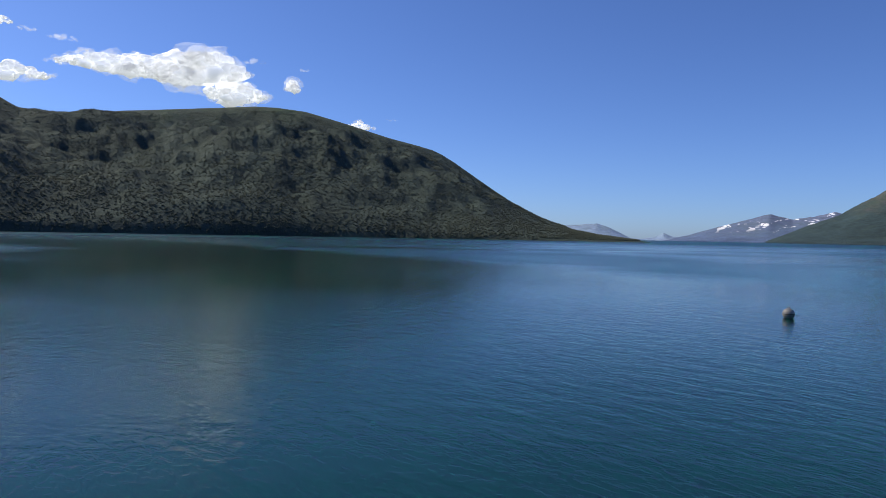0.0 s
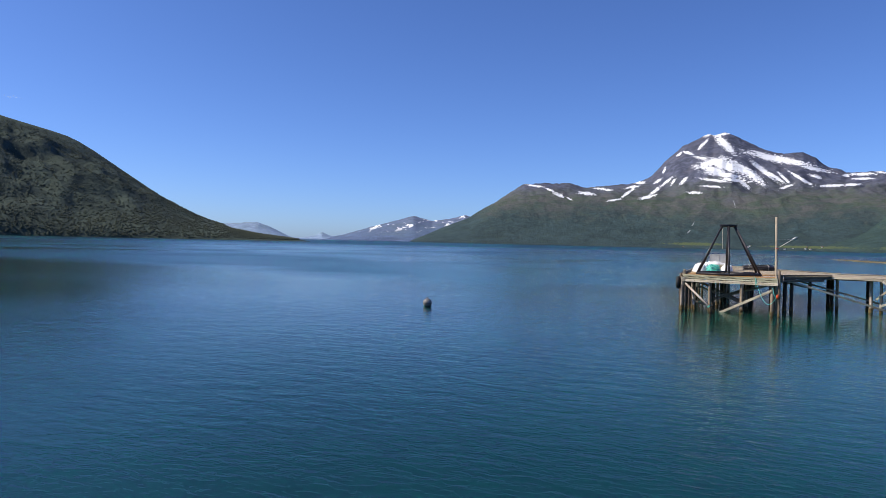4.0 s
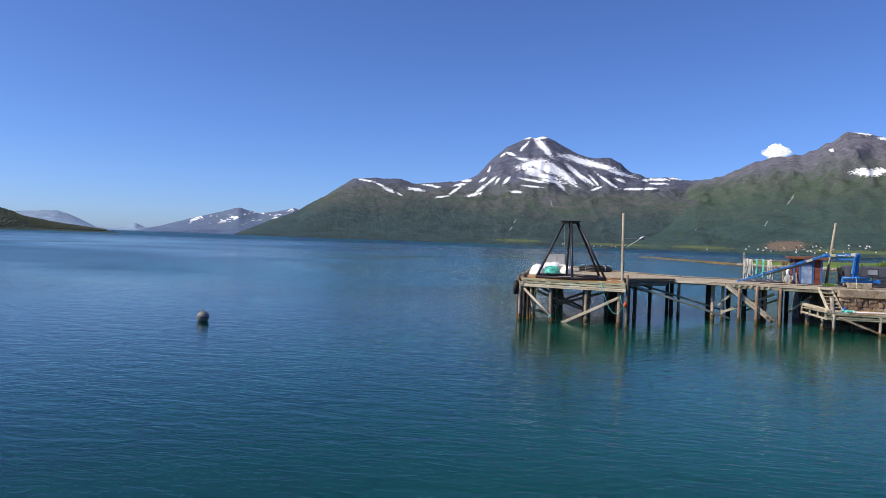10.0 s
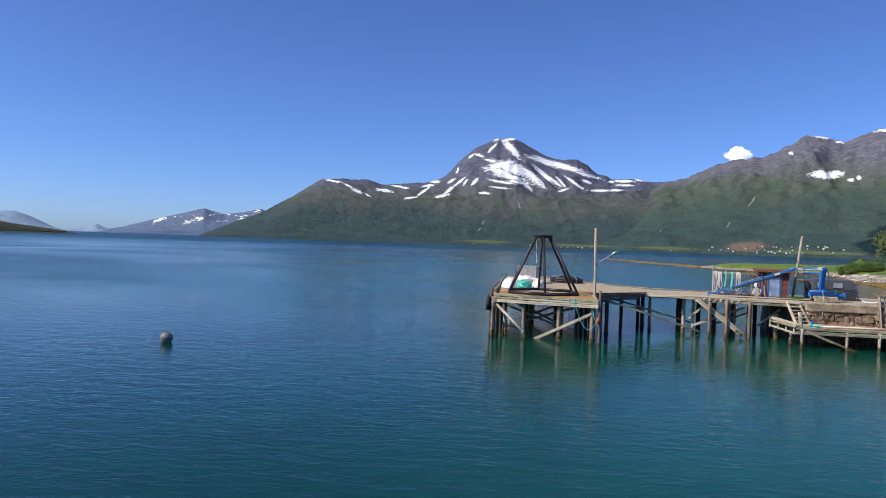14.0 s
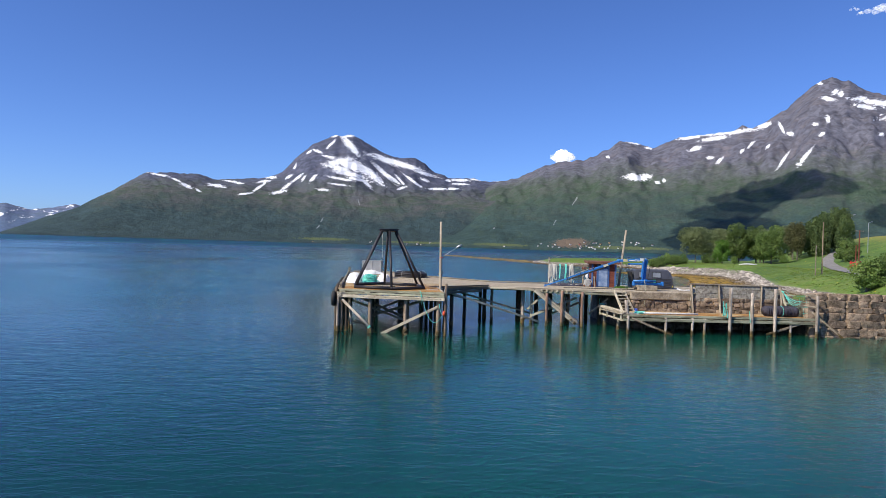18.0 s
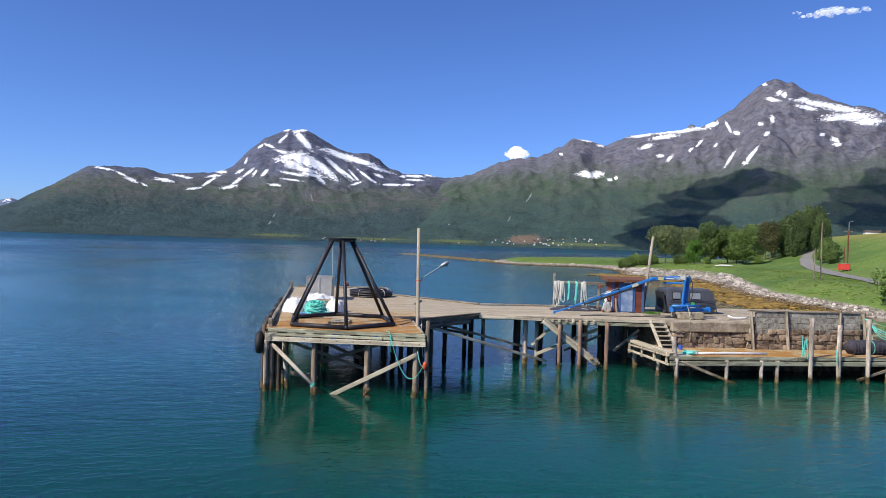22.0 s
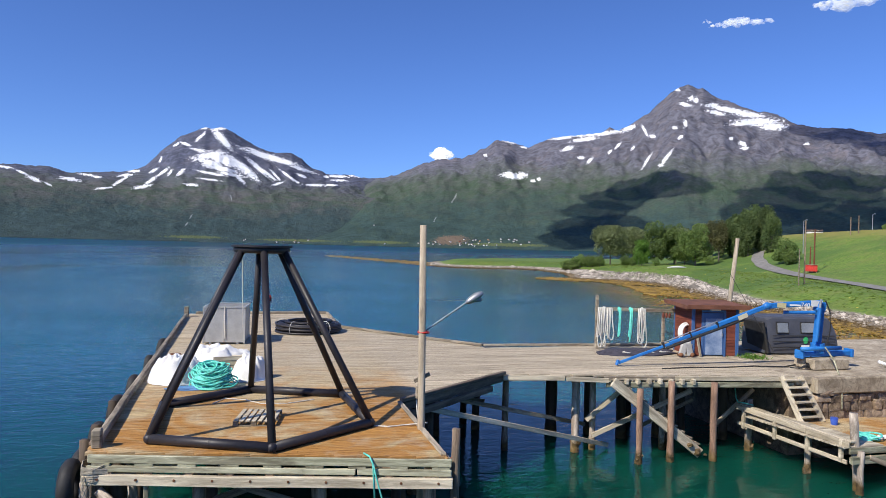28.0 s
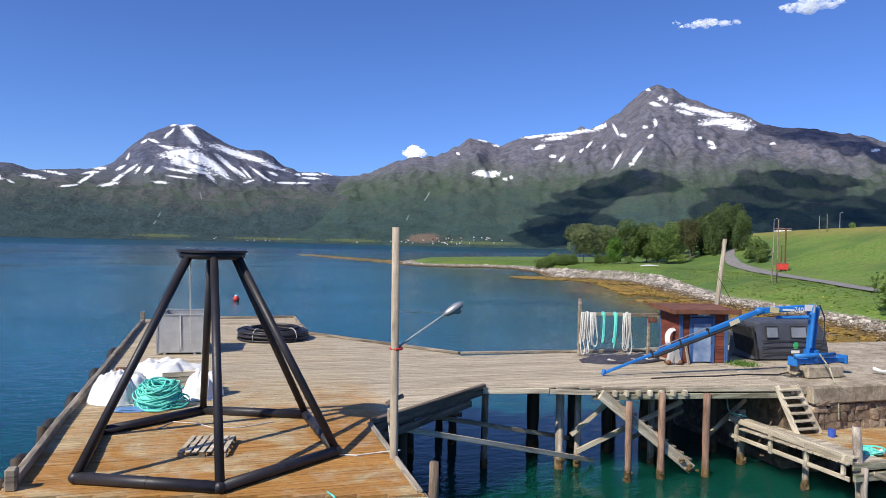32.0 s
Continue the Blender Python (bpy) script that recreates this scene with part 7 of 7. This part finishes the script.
def leaf_crown(bm, n, spread, seed, lumps, leaf=0.5):
    """Many small tilted leaf clumps over a lumpy, broken outline."""
    r = random.Random(seed)
    cs = []
    for _ in range(lumps):
        a, h = r.uniform(0, math.tau), r.uniform(-0.55, 0.8)
        rad = math.sqrt(max(0.05, 1 - h * h)) * r.uniform(0.25, 0.75)
        cs.append((Vector((spread[0] * rad * math.cos(a), spread[1] * rad * math.sin(a), spread[2] * h)), r.uniform(0.26, 0.48)))
    for _ in range(n):
        c, s = r.choice(cs)
        d = Vector((r.gauss(0, 1), r.gauss(0, 1), r.gauss(0, 1))).normalized()
        p = c + Vector((d.x * spread[0] * s, d.y * spread[1] * s, d.z * spread[2] * s)) * r.uniform(0.72, 1.06)
        u = Vector((r.gauss(0, 1), r.gauss(0, 1), r.gauss(0, 1))).normalized()
        v = d.cross(u)
        v = v.normalized() if v.length > 0.05 else Vector((1, 0, 0))
        w = (d * 0.5 + u * 0.5).cross(v).normalized()
        k = leaf * r.uniform(0.6, 1.3)
        vs = [bm.verts.new(p + k * (v * a + w * b + d * e)) for a, b, e in ((-0.5, -0.25, 0), (0.15, -0.5, 0.15), (0.55, 0.15, 0), (-0.1, 0.5, 0.12))]
        bm.faces.new(vs)


def tree(kind, height, seed, material, label, spread, leaves=2600, leaf=0.55):
    r = random.Random(seed)
    ob = thing("tree", label, "tree")
    bm = BM()
    tube(bm, (0, 0, -0.4), (0.1, 0, height * 0.62), 0.24, 0.08, 8)
    trunk = part("trunk", bm, BARK, ob)
    for k in range(6):
        a, z = r.uniform(0, 6.28), height * r.uniform(0.25, 0.55)
        e = Vector((math.cos(a) * spread[0] * 0.6, math.sin(a) * spread[1] * 0.6, z + height * 0.22))
        part("limb", tube(BM(), (0.05, 0, z), e, 0.08, 0.03, 6), BARK, trunk)
    bm = BM()
    leaf_crown(bm, leaves, spread, seed, 24, leaf)
    bmesh.ops.translate(bm, verts=bm.verts, vec=(0, 0, height * 0.52))
    part("crown", bm, material, ob)
    return ob


def spruce(height, seed, material, label):
    r = random.Random(seed)
    ob = thing("spruce", label, "tree")
    part("trunk", tube(BM(), (0, 0, -0.4), (0, 0, height), 0.2, 0.03, 8), BARK, ob)
    bm = BM()
    for _ in range(6000):
        t = r.uniform(0.05, 1.0) ** 0.9
        rad = (1 - t) ** 0.75 * height * 0.27 * r.uniform(0.4, 1.1) + 0.15
        a = r.uniform(0, 6.28)
        p = Vector((rad * math.cos(a), rad * math.sin(a), height * t - rad * 0.25))
        o = Vector((math.cos(a), math.sin(a), -0.5)) * r.uniform(0.3, 0.7)
        s = Vector((-math.sin(a), math.cos(a), r.uniform(-0.4, 0.4))) * r.uniform(0.15, 0.35)
        vs = [bm.verts.new(q) for q in (p - s, p + o * 0.5 - s * 0.4, p + o, p + s)]
        bm.faces.new(vs)
    part("crown", bm, material, ob)
    return ob


def stand(ob, az, dist, lift=0.0, scale=1.0, rz=0.0):
    x, y = -3.5 + dist * math.sin(radians(az)), -12.6 + dist * math.cos(radians(az))
    z = float(land_height(np.array([x]), np.array([y]))[0])
    ob.matrix_basis = pose(x, y, z + lift, 0, 0, rz) @ Matrix.Diagonal((scale, scale, scale, 1))
    return ob


GROVE = "trees by the shore"
t1 = tree("willow", 11.5, 41, LEAF_GREY, "broad grey-green willow at the meadow's edge", (6.4, 5.4, 4.9), 9000, 0.40)
t2 = tree("birch", 11.5, 42, LEAF, "round green birch in the shore grove", (4.7, 4.7, 5.4), 8500, 0.38)
t3 = tree("sallow", 7.0, 43, LEAF_BRIGHT, "bright yellow-green bush in the grove", (2.7, 2.7, 3.4), 4000, 0.32)
s1 = tree("alder", 11.0, 44, LEAF_DARK, "tall dark green tree in the grove", (3.3, 3.3, 6.8), 8000, 0.38)
s2 = tree("rowan", 11.5, 45, LEAF_RUSTY, "thin tree with rust-brown foliage", (3.2, 3.2, 5.8), 4200, 0.36)
bush = tree("shrub", 3.6, 46, LEAF, "low leafy green shrub in the meadow grass", (2.2, 2.0, 1.9), 3000, 0.26)


def again(ob, az, dist, scale=1.0, rz=0.0, lift=0.0):
    return stand(copy_thing(ob, Matrix()), az, dist, lift, scale, rz)


for o in (t1, t2, t3, s1, s2, bush):
    o["group"] = GROVE
stand(t1, 28.6, 226, 0, 1.12)
stand(t2, 32.3, 220, 0, 1.12, 40)
stand(t3, 31.1, 211, 0, 1.05)
stand(s1, 40.2, 217, 0, 1.0)
stand(s2, 36.9, 218, 0, 1.0)
stand(bush, 27.2, 216, 0, 0.9)
for ob, az, dist, k, rz in ((t1, 30.4, 240, 1.1, 100), (t1, 33.7, 236, 1.05, 160), (t2, 35.2, 206, 1.0, 200), (t2, 33.6, 224, 1.05, 90), (t2, 34.4, 214, 0.85, 20), (t1, 36.0, 240, 1.0, 30),
        (s1, 38.6, 220, 1.05, 60), (s1, 39.5, 228, 1.05, 200), (s1, 37.9, 226, 0.98, 130), (s1, 40.6, 208, 0.85, 300), (s2, 36.4, 226, 1.0, 100), (s1, 39.0, 214, 0.9, 20), (t3, 30.9, 204, 0.6, 100),
        (bush, 25.0, 222, 0.9, 20), (bush, 25.6, 218, 1.0, 60), (bush, 26.2, 222, 1.05, 60), (bush, 26.8, 218, 0.95, 15), (bush, 27.8, 214, 0.9, 90), (bush, 29.8, 207, 0.8, 10), (bush, 30.4, 205, 0.7, 70),
        (bush, 32.2, 207, 0.6, 30), (bush, 36.2, 205, 0.7, 0), (bush, 41.7, 181, 1.5, 140), (bush, 41.95, 176, 0.9, 40), (bush, 47.9, 228, 0.5, 40)):
    again(ob, az, dist, k, rz)
near_bush = again(bush, 50.7, 86, 1.2, 10)
near_bush["label"] = "large dense green bush on the slope above the road"
again(bush, 51.9, 88, 1.1, 80)


def tufts(name, count, seed, x0, x1, y0, y1, h, material, label, reach=11):
    r = np.random.RandomState(seed)
    xs, ys = r.uniform(x0, x1, count), r.uniform(y0, y1, count)
    d = shore_distance(xs, ys)
    z = land_height(xs, ys)
    vs, fs = [], []
    for x, y, zz, dd in zip(xs, ys, z, d):
        if dd < 5 or zz < 1.3 or dd > reach:
            continue
        for _ in range(3):
            a, w, hh = r.uniform(0, 6.28), r.uniform(0.08, 0.2), h * r.uniform(0.5, 1.3)
            dx, dy = math.cos(a) * w, math.sin(a) * w
            ox, oy = r.uniform(-0.25, 0.25, 2)
            n = len(vs)
            vs += [(x + ox - dx, y + oy - dy, zz), (x + ox + dx, y + oy + dy, zz), (x + ox + dy * 1.5, y + oy - dx * 1.5, zz + hh)]
            fs.append((n, n + 1, n + 2))
    return tagged(mesh_part(name, vs, fs, material), label, "grass", kind="stuff")


GRASS = plain("grass_blade", (0.13, 0.21, 0.03), (0.28, 0.37, 0.08), 0.8, 0.15, 0.0)
let_light_through(GRASS, 0.5)
tufts("grass", 30000, 9, 50, 130, 8, 230, 0.10, GRASS, "rough green grass and weeds along the shore meadow", 22)
FLOWER = plain("yellow_flower", (0.45, 0.36, 0.04), (0.62, 0.52, 0.10), 0.8, 0.3, 0.0)
tufts("meadow_flowers", 450, 11, 54, 190, 8, 240, 0.10, FLOWER, "yellow buttercups scattered through the meadow", 90)


def pole_thing(name, label, az, dist, height, r=0.12, material=PILE_WOOD):
    ob = thing(name, label, "pole")
    part("pole", tube(BM(), (0, 0, -0.5), (0, 0, height), r, r * 0.8, 10), material, ob)
    return stand(ob, az, dist)


p1 = pole_thing("utility_pole", "tall dark wooden utility pole beside the gravel road", 43.11, 119, 9.9)
p2 = pole_thing("utility_pole", "reddish wooden utility pole above the red cabinet", 43.62, 155, 8.6, 0.16, RED_WOOD)
part("crossbar", beam(BM(), (-1.0, 0, 8.4), (1.0, 0, 8.4), 0.1, 0.12), GREY_WOOD, p2)
pole_thing("utility_pole", "reddish wooden utility pole above the red cabinet", 43.35, 156, 5.2, 0.14, RED_WOOD)
p3 = pole_thing("fence_pole", "thin grey wooden post beside the road", 42.75, 117, 5.6, 0.1, GREY_WOOD)
for az, dist, h in ((45.8, 205, 4.6), (46.3, 205, 4.6)):
    pole_thing("utility_pole", "distant wooden post standing on the field", az, dist, h, 0.13)
cabinet = thing("red_cabinet", "small red transformer cabinet standing between wooden poles", "cabinet")
part("body", box(BM(), (2.2, 0.9, 1.3), (0, 0, 0.85), bevel=0.04), RED, cabinet)
part("roof", box(BM(), (2.4, 1.1, 0.1), (0, 0, 1.55)), GREY_WOOD, cabinet)
part("leg", box(BM(), (0.12, 0.7, 0.5), (-0.9, 0, 0.0)), GREY_WOOD, cabinet)
part("leg", box(BM(), (0.12, 0.7, 0.5), (0.9, 0, 0.0)), GREY_WOOD, cabinet)
stand(cabinet, 43.44, 154, 0.1, 1.0, -44)


def street_lamp(az, dist, h):
    ob = thing("street_lamp", "tall grey street lamp along the road", "street lamp")
    part("pole", tube(BM(), (0, 0, -0.5), (0, 0, h), 0.11, 0.08, 8), STEEL, ob)
    part("arm", tube(BM(), (0, 0, h), (1.2, 0, h + 0.3), 0.05, seg=6), STEEL, ob)
    part("lamp_head", ball(BM(), 0.3, (1.4, 0, h + 0.32), 2, (1.4, 0.6, 0.45)), STEEL, ob, smooth=True)
    ob["group"] = "street lamps"
    return stand(ob, az, dist, 0, 1.0, 20)


street_lamp(40.6, 226, 9.8)
street_lamp(47.1, 232, 4.8)
street_lamp(42.8, 190, 8.2)


# ---- houses across the fjord ----
def house(x, y, z, w, l, h, rz, material, label):
    ob = thing("house", label, "house", (x, y, z), rz, "houses across the fjord")
    part("wall", box(BM(), (w, l, h + 4), (0, 0, h / 2 - 2)), material, ob)
    bm = BM()
    vs = [bm.verts.new(p) for p in ((-w / 2 - 0.4, -l / 2 - 0.4, h), (w / 2 + 0.4, -l / 2 - 0.4, h), (0, -l / 2 - 0.4, h + w * 0.42), (-w / 2 - 0.4, l / 2 + 0.4, h), (w / 2 + 0.4, l / 2 + 0.4, h), (0, l / 2 + 0.4, h + w * 0.42))]
    for f in ((0, 1, 2), (5, 4, 3), (0, 2, 5, 3), (1, 4, 5, 2), (0, 3, 4, 1)):
        bm.faces.new([vs[i] for i in f])
    part("roof", bm, ROOF_TILE, ob)
    for k in (-1, 1):
        part("window", box(BM(), (1.4, 0.1, 1.6), (k * w * 0.24, -l / 2 - 0.06, h * 0.55)), SKY_GLASS, ob)
    return ob


farm = thing("farmhouse", "white farmhouse with a grey roof above the meadow", "house")
part("wall", box(BM(), (7, 6, 3.6), (0, 0, 1.4)), WHITE_PAINT, farm)
part("roof", beam(BM(), (-3.9, 0, 3.9), (3.9, 0, 3.9), 5.4, 0.9, 0.3), ROOF_TILE, farm)
part("window", box(BM(), (1.2, 0.1, 1.2), (-1.6, -3.04, 1.8)), SKY_GLASS, farm)
part("window", box(BM(), (1.2, 0.1, 1.2), (1.6, -3.04, 1.8)), SKY_GLASS, farm)
stand(farm, 43.4, 250, -1.6, 0.62, -30)
slab = tagged(part("flat_rock", ball(BM(), 1.0, (0, 0, 0.1), 3, (2.6, 1.2, 0.3), 0.4, 3), WHITE_PAINT), "flat pale boulder lying in the meadow", "rock")
stand(slab, 33.84, 187)
rr = random.Random(77)
OCHRE = plain("ochre_paint", (0.35, 0.22, 0.10), (0.5, 0.34, 0.17), 0.7, 0.2, 0.05)
RED_HOUSE = plain("red_house_paint", (0.22, 0.03, 0.02), (0.36, 0.06, 0.04), 0.7, 0.2, 0.05)
lots = []
for k in range(48):
    az = rr.choice((rr.uniform(8, 23), rr.uniform(1, 3.5), rr.uniform(-8, 8), rr.uniform(12, 22), rr.uniform(16, 22)))
    r = (2375 if az > 9 else 2680) + rr.uniform(0, 60)
    x, y = r * math.sin(radians(az)), r * math.cos(radians(az))
    hits = [h[1].z for h in (o.ray_cast((x, y, 900), (0, 0, -1)) for o in (RANGE_OB, FELL_OB)) if h[0]]
    lots.append((az, x, y, max(hits + [1.0])))
for az, x, y, z in lots:
    m = rr.choice((WHITE_PAINT,) * 12 + (OCHRE, RED_HOUSE))
    name = {WHITE_PAINT: "white", OCHRE: "ochre", RED_HOUSE: "dark red"}[m]
    house(x, y, z, rr.uniform(3.6, 5.6), rr.uniform(5, 8), rr.uniform(2.4, 3.4), -az + rr.uniform(-40, 40), m, f"small {name} house on the far shore of the fjord")
